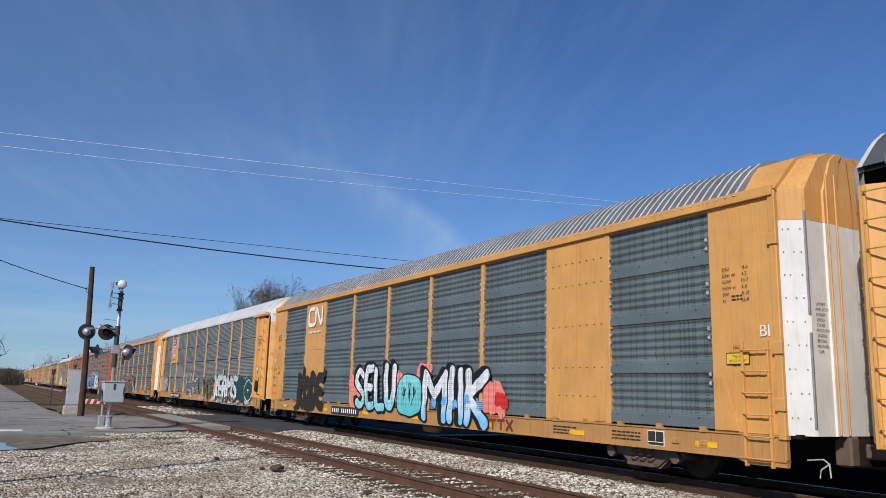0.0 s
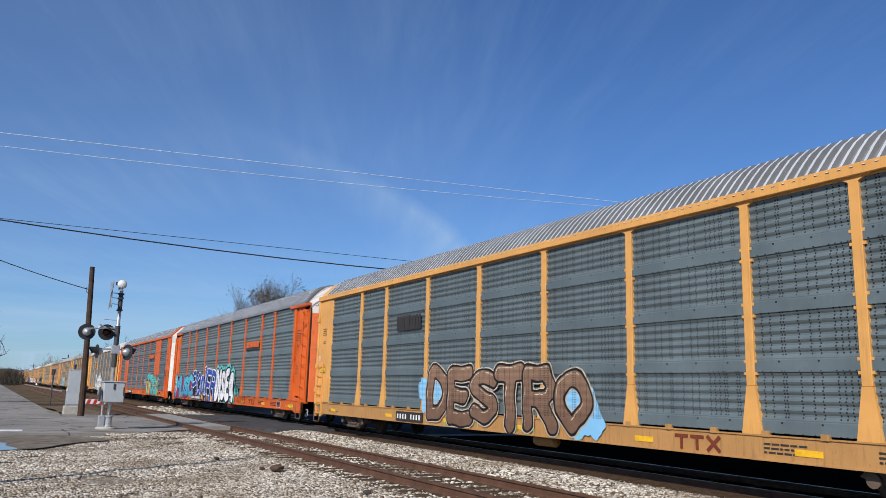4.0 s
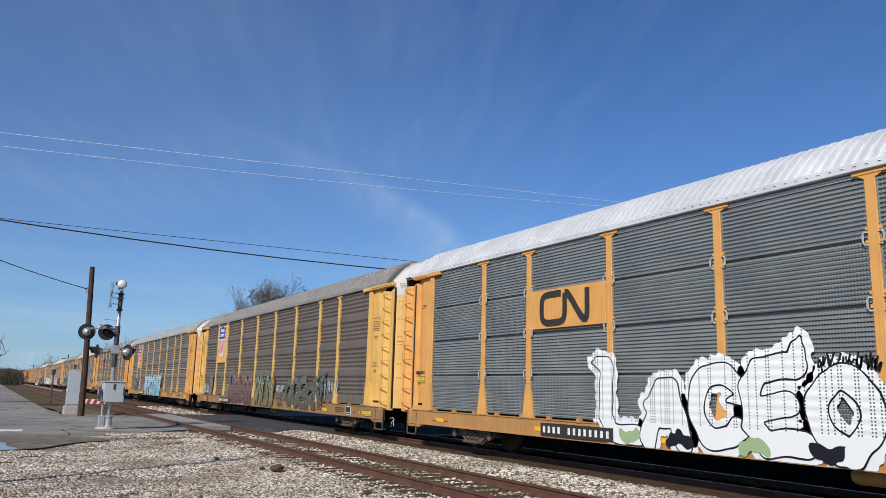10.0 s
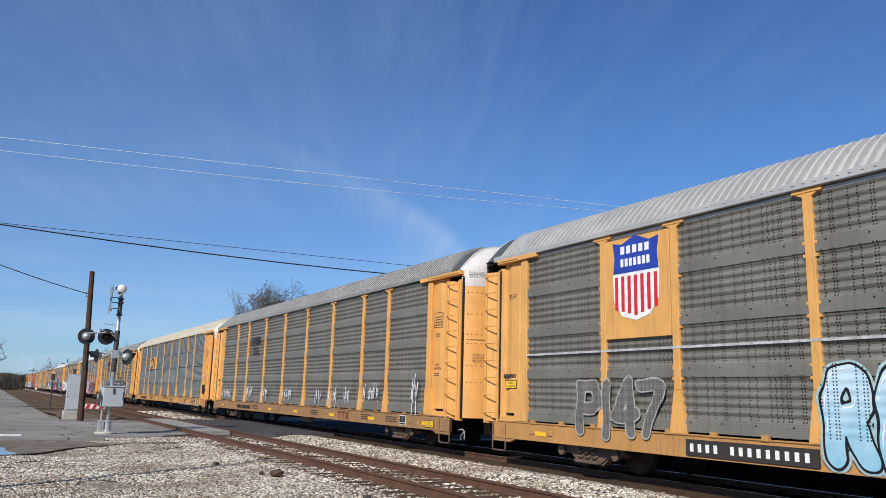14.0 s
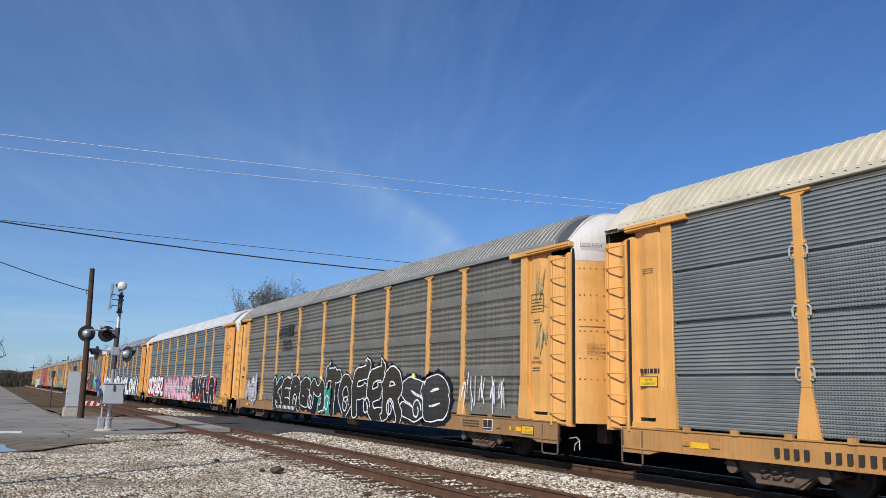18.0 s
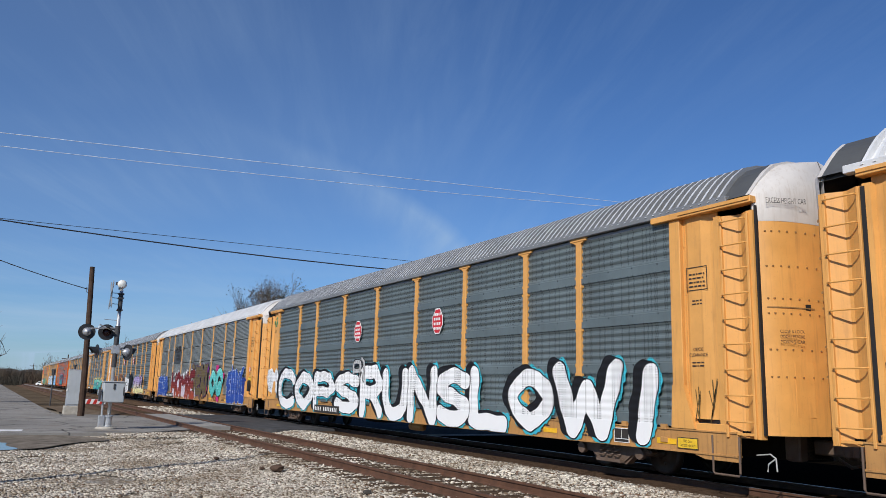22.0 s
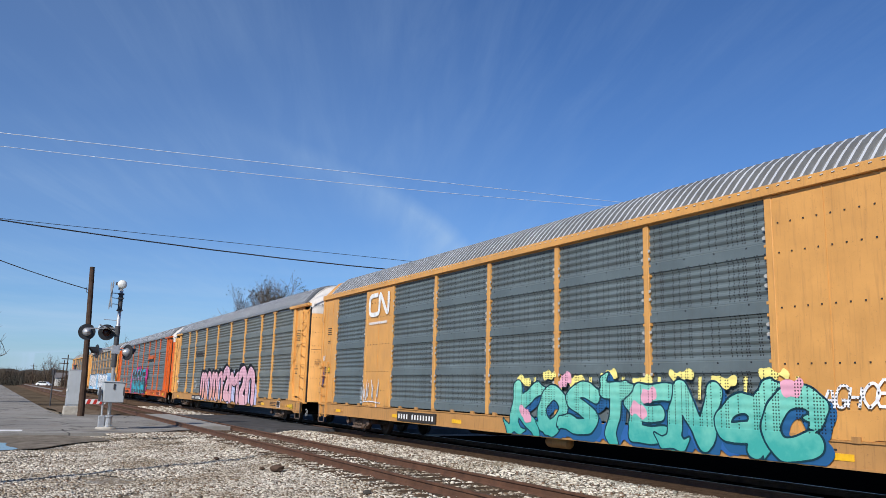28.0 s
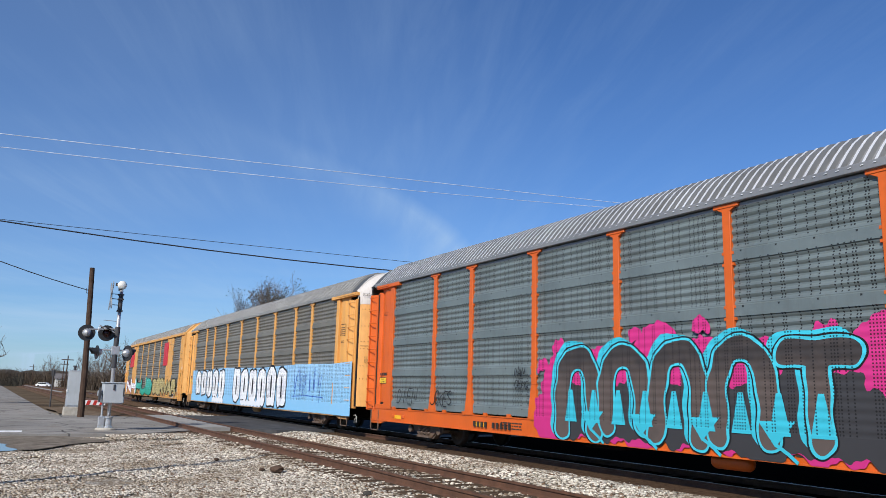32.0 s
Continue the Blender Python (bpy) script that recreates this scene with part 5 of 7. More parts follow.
def handwriting(car, words, x, z, height, color, seed=1, y=-1.634, w=.028, pitch=.72, lean=.2):
    """A marker tag that can be read."""
    rnd, m = random.Random(seed), Mesh()
    for i, ch in enumerate(words):
        if ch == " ":
            continue
        s = height * rnd.uniform(.85, 1.15)
        ox, oz = x + i * height * pitch, z + rnd.uniform(-.08, .08) * height
        for pts in glyph(ch, 1):
            q = stroke([(ox + p.x * s * .6 + lean * p.y * s, oz + p.y * s) for p in pts], w, y - i * .0002)
            m.add(q.v, q.f)
    part("graffiti_tag", m, ink("line", color), car)


def tags(car, x0, x1, z0, z1, color, seed, n=3, y=-1.634):
    """Marker scribbles that cannot be read: a row of looped and hooked strokes."""
    rnd = random.Random(seed)
    mat, m = ink("line", color), Mesh()
    count = max(2, int((x1 - x0) / max(.12, (z1 - z0) * .55)))
    wid = .034 if y < -1.6 else .02
    for i in range(count):
        a, b = x0 + (x1 - x0) * i / count, x0 + (x1 - x0) * (i + .92) / count
        for k in range(2):
            # quick strokes that swing between the top and the foot of the line
            p = [Vector((rnd.uniform(a, b), (z1 if (u + k) % 2 else z0) + rnd.uniform(-.25, .25) * (z1 - z0))) for u in range(4 - k)]
            for _ in range(2):
                q = [p[0]]
                for u, v in zip(p, p[1:]):
                    q += [u.lerp(v, .25), u.lerp(v, .75)]
                p = q + [p[-1]]
            q = stroke([(v.x + .12 * (v.y - z0), v.y) for v in p], wid, y - .0003 * (2 * (i % 2) + k))
            m.add(q.v, q.f)
    if n > 2:
        q = stroke([(x0, z0 - .02), ((x0 + x1) / 2, z0 + .03), (x1 + .1, z0 - .01)], wid, y - .001)
        m.add(q.v, q.f)
    part("graffiti_tag", m, mat, car)


def logo_worm(car, x, z, w, material, y=-1.63, tall=1.0):
    """Continuous-band emblem: a round-cornered bend and a zigzag."""
    k = w
    m = Mesh()
    for pts in ([(.42, .62), (.08, .62), (0, .52), (0, .12), (.08, 0), (.42, 0), (.5, .1), (.5, .62)], [(.5, .62), (.56, .62), (.86, .02), (.95, .02), (.95, .66)]):
        p = [Vector((x + a * k, z + b * k * tall)) for a, b in pts]
        for _ in range(2):
            r = [p[0]]
            for u, v in zip(p, p[1:]):
                r += [u.lerp(v, .2), u.lerp(v, .8)]
            p = r + [p[-1]]
        q = stroke([(v.x, v.y) for v in p], .12 * k * (.4 + .6 * tall), y - (.0015 if pts[0][0] == .5 else 0))
        m.add(q.v, q.f)
    part("emblem", m, material, car)


def logo_shield(car, x, z, w, y=-1.632):
    red, blue = plain("emblem_red", (.55, .02, .03), .5), plain("emblem_blue", (.02, .05, .32), .5)
    h = w * 1.25
    out = [(0, 0), (-.3, .06), (-.48, .25), (-.5, .55), (-.46, .8), (-.5, 1.0), (-.3, .97), (0, 1.06), (.3, .97), (.5, 1.0), (.46, .8), (.5, .55), (.48, .25), (.3, .06)]
    sh = part("emblem", Mesh().poly([(x + a * w, z + b * h) for a, b in out], y, y + .004), WHITEINK, car, "shield emblem with a blue top and red stripes")
    m = Mesh()
    for i in range(-3, 4):
        a = i * .14
        z0 = .06 + abs(a) * .2
        m.box(x + (a - .035) * w, x + (a + .035) * w, y - .004, y - .001, z + z0 * h, z + .56 * h)
    part("stripe", m, red, sh)
    top = [(-.49, .6), (.49, .6), (.46, .8), (.5, 1.0), (.3, .97), (0, 1.06), (-.3, .97), (-.5, 1.0), (-.46, .8)]
    part("field", Mesh().poly([(x + a * w, z + b * h) for a, b in top], y - .004, y - .001), blue, sh)
    for zz in (.84, .68):
        part("bar", letter_bars(x - .32 * w, z + zz * h, .66 * w, .1 * h, 5 if zz > .8 else 7, y - .006), WHITEINK, sh)


def logo_octagon(car, x, z, w):
    red = plain("emblem_red", (.55, .02, .03), .5)
    c = .3
    pts = [(-.5, -.5 + c), (-.5 + c, -.6), (.5 - c, -.6), (.5, -.5 + c), (.5, .5 - c), (.5 - c, .6), (-.5 + c, .6), (-.5, .5 - c)]
    rim = part("emblem", Mesh().poly([(x + a * w * 1.1, z + b * w * 1.1) for a, b in pts], -1.632, -1.628), WHITEINK, car, "red eight-sided emblem with a white rim")
    part("field", Mesh().poly([(x + a * w, z + b * w) for a, b in pts], -1.636, -1.633), red, rim)
    for i in range(4):
        part("bar", bar_block(x - .36 * w, z + (.28 - .24 * i) * w, .72 * w, .16 * w, 1, -1.639, .85), WHITEINK, rim)


def logo_slant(car, x, z, w, material):
    m = Mesh()
    h = w * .13
    for i in range(4):
        a = x + i * w * .25
        m.poly([(a, z), (a + w * .225, z), (a + w * .255, z + h), (a + w * .03, z + h)], -1.632, -1.628)
    e = part("emblem", m, material, car, "slanted block emblem over a dark line")
    part("underline", Mesh().poly([(x - .05 * w, z - .06 * w), (x + w * .95, z - .05 * w), (x + w, z - .02 * w), (x, z - .02 * w)], -1.632, -1.628), INK, e)


def letter_bars(x, z, w, h, count, y, lean=.0):
    """A line of lettering as one narrow bar for each letter."""
    m, p = Mesh(), w / count
    for i in range(count):
        a = x + i * p
        m.add([(a, y, z), (a + p * .68, y, z), (a + p * .68 + lean * h, y, z + h), (a + lean * h, y, z + h)], [(0, 1, 2, 3)])
    return m


def logo_stripes(car, x, z, w):
    """Thin speed lines that end in two slanted blocks, over two lines of lettering as bars."""
    e = part("emblem", Mesh().poly([(x + .52 * w, z + .2 * w), (x + .68 * w, z + .2 * w), (x + .74 * w, z + .42 * w), (x + .58 * w, z + .42 * w)], -1.632, -1.628), INK, car, "black emblem of thin lines and slanted blocks")
    part("block", Mesh().poly([(x + .72 * w, z + .2 * w), (x + .86 * w, z + .2 * w), (x + .92 * w, z + .42 * w), (x + .78 * w, z + .42 * w)], -1.632, -1.628), INK, e)
    for i in range(4):
        zz = z + (.21 + .056 * i) * w
        part("line", Mesh().poly([(x + .03 * i * w, zz), (x + .5 * w + .015 * i * w, zz), (x + .508 * w + .015 * i * w, zz + .028 * w), (x + .03 * i * w + .01, zz + .028 * w)], -1.632, -1.628), INK, e)
    part("bar", letter_bars(x + .3 * w, z + .04 * w, .5 * w, .085 * w, 7, -1.632), INK, e)
    part("bar", letter_bars(x + .3 * w, z - .09 * w, .58 * w, .085 * w, 8, -1.632), INK, e)


def bolt_rows(w):
    """Dark bolt heads in rows, as on the solid plates."""
    m = Mesh()
    for z in (1.5, 2.1, 3.0, 3.9, 4.4):
        for i in range(8):
            x = -w / 2 + .18 + i * (w - .36) / 7
            m.box(x - .012, x + .012, -1.613, -1.6, z - .012, z + .012)
    return m


def build_car(label, style="B", body=YELLOW, roof=GALV, sheet=S_DARK, kind="rib", doortop=DIRTYWHITE, doorlow=None, sillmat=None, detail=True):
    solid, style = style == "A", "A" if style == "C" else style
    car = thing("autorack_car", label, "railroad car", group="freight train")
    sillm = sillmat or (ORANGE if body is ORANGE else SILLY)
    doorlow = doorlow or body
    half = 13.2
    part("side_sill", cached("side_sill", sillm, lambda: sill_mesh(half)), sillm, car)
    part("underframe", cached("underframe", UNDER, under_mesh), UNDER, car)
    for sx in (-1, 1):
        tr = part("truck", cached("truck", UNDER, lambda: Mesh().box(-.3, .3, -1.05, 1.05, .42, .62, .03).box(-.9, .9, -.2, .2, .5, .6)), UNDER, car, "rusty four-wheel railroad truck", (sx * 9.85, 0, 0))
        part("side_frame", cached("side_frame", TRUCKM, side_frame), TRUCKM, tr)
        part("spring_plank", cached("spring_plank", TRUCKM, spring_plank), TRUCKM, tr)
        for dx in (-.22, 0, .22):
            part("spring", cached("spring", TRUCKM, spring_mesh), TRUCKM, tr, "", (dx, 0, 0))
        for ax in (-.86, .86):
            part("wheelset", cached("wheelset", WHEELM, wheelset, True), WHEELM, tr, "", (ax, 0, .43))
    # side sheets between the posts
    edges = [-ENDP, *POSTS, ENDP]
    solid_bays = (1, 7) if solid else ()
    for i, (a, b) in enumerate(zip(edges, edges[1:])):
        w = b - a
        if i in solid_bays:
            m = cached(("side_plate", round(w, 2)), body, lambda: Mesh().box(-w / 2, w / 2, -1.60, -1.53, Z0 - .03, Z1 + .02, .006).box(-.012, .012, -1.61, -1.59, Z0, Z1).poly([(-w / 2 + .07, 1.8), (-w / 2 + .2, 1.8), (-w / 2 + .42, Z0), (-w / 2 + .07, Z0)], -1.62, -1.59).poly([(w / 2 - .2, 1.8), (w / 2 - .07, 1.8), (w / 2 - .07, Z0), (w / 2 - .42, Z0)], -1.62, -1.59))
            sp1 = part("side_plate", m, body, car, "", ((a + b) / 2, 0, 0))
            part("bolts", cached(("bolts", round(w, 2)), INK, lambda: bolt_rows(w)), INK, sp1)
        else:
            part("side_panel", cached(("side_panel_" + kind, round(w, 2)), sheet, lambda: panel(kind, w - .05)), sheet, car, "", ((a + b) / 2, 0, 0))
    for x in POSTS:
        part("post", cached("post_plain" if solid else "post_tee", body, lambda: post_mesh(not solid)), body, car, "", (x, 0, 0))
    if solid:
        for i, x in enumerate((-ENDP + .05, *POSTS, ENDP - .05)):
            sides = {0: (1,), 1: (-1,), 2: (1,), 7: (-1,), 8: (1,), 9: (-1,)}.get(i, (-1, 1))
            part("clip_strip", cached(f"clips{len(sides)}{sides[0]}", STRAP, lambda: clip_mesh(sides)), STRAP, car, "", (x, 0, 0))
    if kind == "fine":
        for x in POSTS:
            for z in (1.965, 2.93, 3.895):
                for side in (0, math.pi):
                    part("strap_loop", cached("strap_loop" if not side else "strap_loop_back", STRAP, loop_mesh if not side else mirrored_loop), STRAP, car, "", (x, 0, z))
    part("top_rail", cached("top_rail" + style, body if style == "A" else roof, lambda: Mesh().box(-13.2, 13.2, -1.672, -1.5, Z1 + (.02 if style == "A" else .07), ZE, .01).box(-ENDP, ENDP, -1.575, -1.5, Z1 - .01, Z1 + .05)), body if style == "A" else roof, car)
    far = cached("far_side", sheet, lambda: Mesh().box(-13.6, 13.6, 1.5, 1.58, .56, ZE))
    part("far_side", far, sheet, car)
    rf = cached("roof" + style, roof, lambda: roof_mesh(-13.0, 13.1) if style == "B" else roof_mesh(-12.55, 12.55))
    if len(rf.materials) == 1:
        # crest faces in a paler copy: sun on the ribs put into colour
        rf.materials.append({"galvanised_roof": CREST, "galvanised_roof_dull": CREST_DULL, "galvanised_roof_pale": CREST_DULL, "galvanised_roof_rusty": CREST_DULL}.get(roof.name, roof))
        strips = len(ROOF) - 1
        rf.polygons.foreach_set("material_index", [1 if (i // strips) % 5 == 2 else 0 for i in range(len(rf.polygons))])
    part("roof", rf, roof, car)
    for sx in (-1, 1):
        def put(name, key, mat, build, lab="", smooth=False):
            k = key + ("_r" if sx < 0 else "")
            def make():
                m = build()
                if sx < 0:
                    m.v = [(-x, y, z) for x, y, z in m.v]
                return m
            return part(name, cached(k, mat, make, smooth), mat, car, lab)
        if style == "A":
            put("end_plate", "end_plate", body, end_full)
            for q in (12.25, 12.75):
                put("seam", f"end_seam{q}", body, lambda: end_seam(q))
            put("gusset", "gusset", body, gusset)
            put("corner_post", "corner_post", body, corner_post)
            put("bolts", "door_bolts", RIVET, door_bolts)
        else:
            put("end_post", "end_post", body, end_post)
            put("end_sheet", "end_sheet", body, end_sheet)
            put("corner_sheet", "corner_sheet", body, corner_sheet)
            put("top_beam", "top_beam", body, lambda: top_beam(13.72 if sx > 0 else 13.0))
            # black backing that paints the shade inside the open slot
            put("slot", "slot", BLACK, slot_mesh)
        if style == "A":
            put("roof_end", "roof_end_a", body, lambda: gable_cap(12.6, 13.24))
            for near in (True, False):
                put("end_door", f"door_a_low{near}", doortop, lambda: chamfer_door(Z0 - .02, 4.45, near), "weathered white folding end door")
                put("end_door_top", f"door_a_top{near}", doorlow, lambda: chamfer_door(4.454, 5.74, near))
            put("door_hinge", "hinge_a", SHINY, lambda: Mesh().box(13.51, 13.545, -1.305, -1.275, 1.1, 2.6).box(13.51, 13.545, -1.305, -1.275, 2.9, 4.6))
            put("lock_rod", "lock_rod_a", doorlow, lambda: Mesh().tube([(13.6, -.78, 1.0), (13.6, -.78, 5.3)], .018, 6))
            put("lock_rod", "lock_rod_b", doorlow, lambda: Mesh().tube([(13.6, -.55, 1.0), (13.6, -.55, 5.3)], .018, 6))
            if sx > 0:
                for q, line in enumerate(("LOWER", "AND LOCK", "HINGED", "DECKS", "CLOSE", "AND LOCK", "DOORS", "BEFORE", "MOVING", "CAR")):
                    e = lettering("stencil", line, 0, 0, .05, INK, car, 0)
                    e.data.transform(Matrix.Translation((13.537, -1.16 + .008 * (8 - len(line)), 3.05 - q * .085)) @ Matrix.Rotation(radians(90), 4, "Z"))
            lx, rungs = 12.72, [1.28 + .35 * i for i in range(-2, 4)]
        else:
            put("roof_end", "roof_end_b", roof if kind == "fine" else CAPGREY, lambda: roof_cap(13.08 if sx > 0 else 13.0, 13.58))
            put("roof_rim", "roof_end_c", doortop, lambda: roof_cap(13.58, 13.66))
            put("rivets", "rivets", RIVET, rivets)["kind"] = "stuff"
            put("door_seam", "door_seam", RIVET, lambda: fold([(13.79, -1.46), (13.89, -1.325), (13.98, -1.125), (14.04, -.89), (14.08, -.63)], 3.04, 3.06, .01))
            for zz in (1.1, 3.0, 4.2):
                put("lock_rod", f"lock_rod{zz}", BLACK, lambda: Mesh().tube([(14.13, -.1, zz), (14.13, -.1, zz + .55)], .03, 6))
            for near in (True, False):
                put("end_door", f"door_b_low{near}", doorlow, lambda: round_door(Z0 - .05, 4.52, near), "rounded end door leaf", True)
                put("end_door_top", f"door_b_top{near}", doortop, lambda: round_door(4.524, 5.80, near), "", True)
            put("door_panel", "door_panel", doorlow, lambda: Mesh().add([(13.985, -1.08, 1.25), (14.065, -.72, 1.25), (14.065, -.72, 2.15), (13.985, -1.08, 2.15), (13.96, -1.08, 1.25), (14.04, -.72, 1.25), (14.04, -.72, 2.15), (13.96, -1.08, 2.15)], [(0, 1, 2, 3), (4, 7, 6, 5), (0, 4, 5, 1), (1, 5, 6, 2), (2, 6, 7, 3), (3, 7, 4, 0)]))
            put("door_handle", "door_handle", BLACK, lambda: Mesh().add([(13.95, -1.15, 3.02), (14.07, -.7, 3.02), (14.07, -.7, 3.12), (13.95, -1.15, 3.12), (13.9, -1.15, 3.02), (14.0, -.7, 3.02), (14.0, -.7, 3.12), (13.9, -1.15, 3.12)], [(0, 1, 2, 3), (4, 7, 6, 5), (0, 4, 5, 1), (1, 5, 6, 2), (2, 6, 7, 3), (3, 7, 4, 0)]))
            # black filler paints the shade between the two leaves
            put("door_gap", "door_gap", BLACK, lambda: Mesh().box(14.0, 14.1, -.03, .03, .95, 5.3))
            lx, rungs = 13.3, [1.15 + .43 * i for i in range(9)]
        lad = part("ladder", cached("ladder_foot", body, lambda: Mesh().box(-.27, .27, -1.60, -1.56, .93, .97)), body, car, "", (sx * lx, 0, 0))
        if style == "B":
            for dx in (-.28, .28):
                part("stile", cached("stile", body, lambda: ladder_mesh("stile")), body, lad, "", (dx, 0, 0))
        for z in rungs:
            part("rung", cached("rung", body, lambda: ladder_mesh("rung")), body, lad, "", (0, 0, z))
        if style == "A":
            for dx in (-.25, .25):
                part("stile", cached("stile_short", body, lambda: Mesh().box(-.02, .02, -1.665, -1.59, .45, 2.5, .005)), body, lad, "", (dx, 0, 0))
        put("coupler", "coupler", TRUCKM, coupler_mesh)
        if style == "B" or sx < 0:
            put("step", "step", TRUCKM, lambda: step_mesh(12.95))
        if sx > 0:
            put("uncoupling_lever", "uncoupling_lever", STRAP, lever_mesh, "white-painted bent steel lever")
        # lettering of the end plate
        ex = 12.08 if sx > 0 else -12.78
        put_y = -1.615 if style == "A" else -1.565
        if style == "A" or sx > 0:
            if style == "A" and sx > 0:
                for q, (a, b) in enumerate((("EXH", "19-0"), ("EXH W", "4-2"), ("EXW", "10-7"), ("EXW H", "8-0"), ("EW", "9-10"), ("H", "16-8"))):
                    lettering("stencil", a, ex + .02, 3.72 - q * .11, .062, INK, car, put_y - .004)
                    lettering("stencil", b, ex + .42, 3.72 - q * .11, .062, INK, car, put_y - .004)
            else:
                part("stencil", bar_block(ex + .14, 3.52, .36, .3, 4, put_y, .36), INK, car)
            part("stencil", bar_block(ex + .2, 3.2, .22, .12, 2, put_y, .36), INK, car)
            lettering("stencil", "DECK", ex + .2, 2.36, .06, INK, car, put_y - .004, width=.22)
            lettering("stencil", "CLEARANCE", ex + .1, 2.26, .06, INK, car, put_y - .004, width=.42)
            part("stencil", bar_block(ex + .16, 2.08, .3, .12, 2, put_y, .4), INK, car)
        else:
            part("stencil", bar_block(ex + .16, 3.95, .3, .12, 3, put_y, .3), INK, car)
            part("reporting_mark", bar_block(ex + .06, 2.0, .5, .1, 1, put_y, .9), INK, car)
        px0, py0, pz0 = (ex + .04, put_y, 2.1 if style == "A" else 1.74) if style == "A" or sx < 0 or kind == "fine" else (ENDP - .02, -1.612, .62)
        pl = part("placard", Mesh().box(px0, px0 + .48, py0 - .006, py0 - .002, pz0, pz0 + .2, 0), INK, car, "yellow excess-height warning placard")
        part("placard_face", Mesh().box(px0 + .015, px0 + .465, py0 - .009, py0 - .006, pz0 + .015, pz0 + .185, 0), PLACARD, pl)
        lettering("stencil", "THIS CAR", px0 + .14, pz0 + .115, .045, INK, pl, py0 - .012, width=.2)
        lettering("stencil", "EXCESS HEIGHT", px0 + .06, pz0 + .04, .045, INK, pl, py0 - .012, width=.36)
        if style == "A":
            lettering("stencil", "BI", ex + (.75 if sx > 0 else -.2), 2.55, .2, WHITEINK, car, put_y - .004)
        elif sx > 0:
            for k, q in enumerate(((.08, .56, 3.88, 3.892), (.08, .56, 3.46, 3.472), (.08, .092, 3.46, 3.892), (.548, .56, 3.46, 3.892))):
                part("stencil_line", Mesh().box(ex + q[0], ex + q[1], put_y - .004, put_y, q[2], q[3]), INK, car)
        # black strips painted in for the shade of the gaps beside the ladder
        if style == "B":
            if sx > 0:
                part("dark_gap", cached("gap_shade_front", BLACK, lambda: Mesh().box(13.69, 13.725, -1.56, -1.45, Z0 - .05, 4.8)), BLACK, car)
            else:
                part("dark_gap", cached("dark_gap", BLACK, lambda: Mesh().box(-12.99, -12.92, -1.60, -1.5, Z0, 4.7)), BLACK, car)
    if style == "B":
        e = lettering("stencil", "EXCESS HEIGHT CAR", 0, 0, .1, INK, car, 0, width=.72)
        e.data.transform(Matrix.Translation((13.885, -1.482, 4.82)) @ Matrix.Rotation(math.atan2(.60, .27), 4, "Z"))
        if kind == "fine":
            part("brake_housing", Mesh().poly([(12.36, 1.3), (12.56, 1.25), (12.6, 1.5), (12.55, 1.7), (12.49, 1.78), (12.41, 1.76), (12.36, 1.55)], -1.68, -1.56), BLACK, car, "black hand-brake housing")
        for k, line in enumerate(("CLOSE & LOCK", "DOORS BEFORE", "MOVING CAR")):
            e = lettering("stencil", line, 0, 0, .055, INK, car, 0, width=.42)
            e.data.transform(Matrix.Translation((13.93, -1.338, 2.62 - .085 * k)) @ Matrix.Rotation(math.atan2(.42, .19), 4, "Z"))
    part("air_reservoir", cached("air_reservoir", sillm, lambda: Mesh().lathe([(0, .6), (.1, .62), (.13, .68), (.13, 1.36), (.1, 1.42), (0, 1.44)], "x", 14, (0, -1.2, .45)), True), sillm, car)
    for x in (-11.3, -6.6, -2.9, .6, 4.6, 8.1, 11.6):
        part("reflector", cached("reflector", REFL, lambda: Mesh().box(-.24, .24, -1.61, -1.6, .68, .78)), REFL, car, "", (x, 0, 0))
    sp0 = part("stencil_plate", cached("stencil_plate", WHITEINK, lambda: Mesh().box(10.2, 10.62, -1.612, -1.6, .62, .90)), WHITEINK, car, "black inspection stencil with white rules")
    for a, b in ((10.215, 10.4), (10.415, 10.605)):
        part("panel", cached(("panel", a), INK, lambda: Mesh().box(a, b, -1.616, -1.612, .70, .885)), INK, sp0)
    part("panel", cached("panel_low", INK, lambda: Mesh().box(10.215, 10.605, -1.616, -1.612, .635, .685)), INK, sp0)
    if kind == "fine":
        part("brake_rod", cached("brake_rod", STRAP, lambda: Mesh().tube([(1.5, -1.5, .62), (6.5, -1.6, .53), (11.2, -1.63, .53), (12.3, -1.62, .6)], .014, 6)), STRAP, car)
        warning_disc(car, 12.28, 2.32, -1.566)
    for x, w in ((-5.6, .9), (2.4, .8), (7.3, .8), (9.2, .8)):
        part("stencil", bar_block(x, .68, w, .2, 3, -1.606, .45), INK, car)
    return car


def warning_disc(car, x, z, y):
    """A white disc with a red ring and a red bar across it."""
    red = plain("warning_red", (.6, .03, .03), .5)
    d = part("warning_disc", Mesh().poly([(x + .14 * math.cos(k * .314), z + .14 * math.sin(k * .314)) for k in range(20)], y - .003, y), red, car, "round white and red warning sticker")
    part("disc_face", Mesh().poly([(x + .11 * math.cos(k * .314), z + .11 * math.sin(k * .314)) for k in range(20)], y - .006, y - .003), WHITEINK, d)
    q = stroke([(x - .08, z + .08), (x + .08, z - .08)], .035, y - .008)
    part("slash", q, red, d)


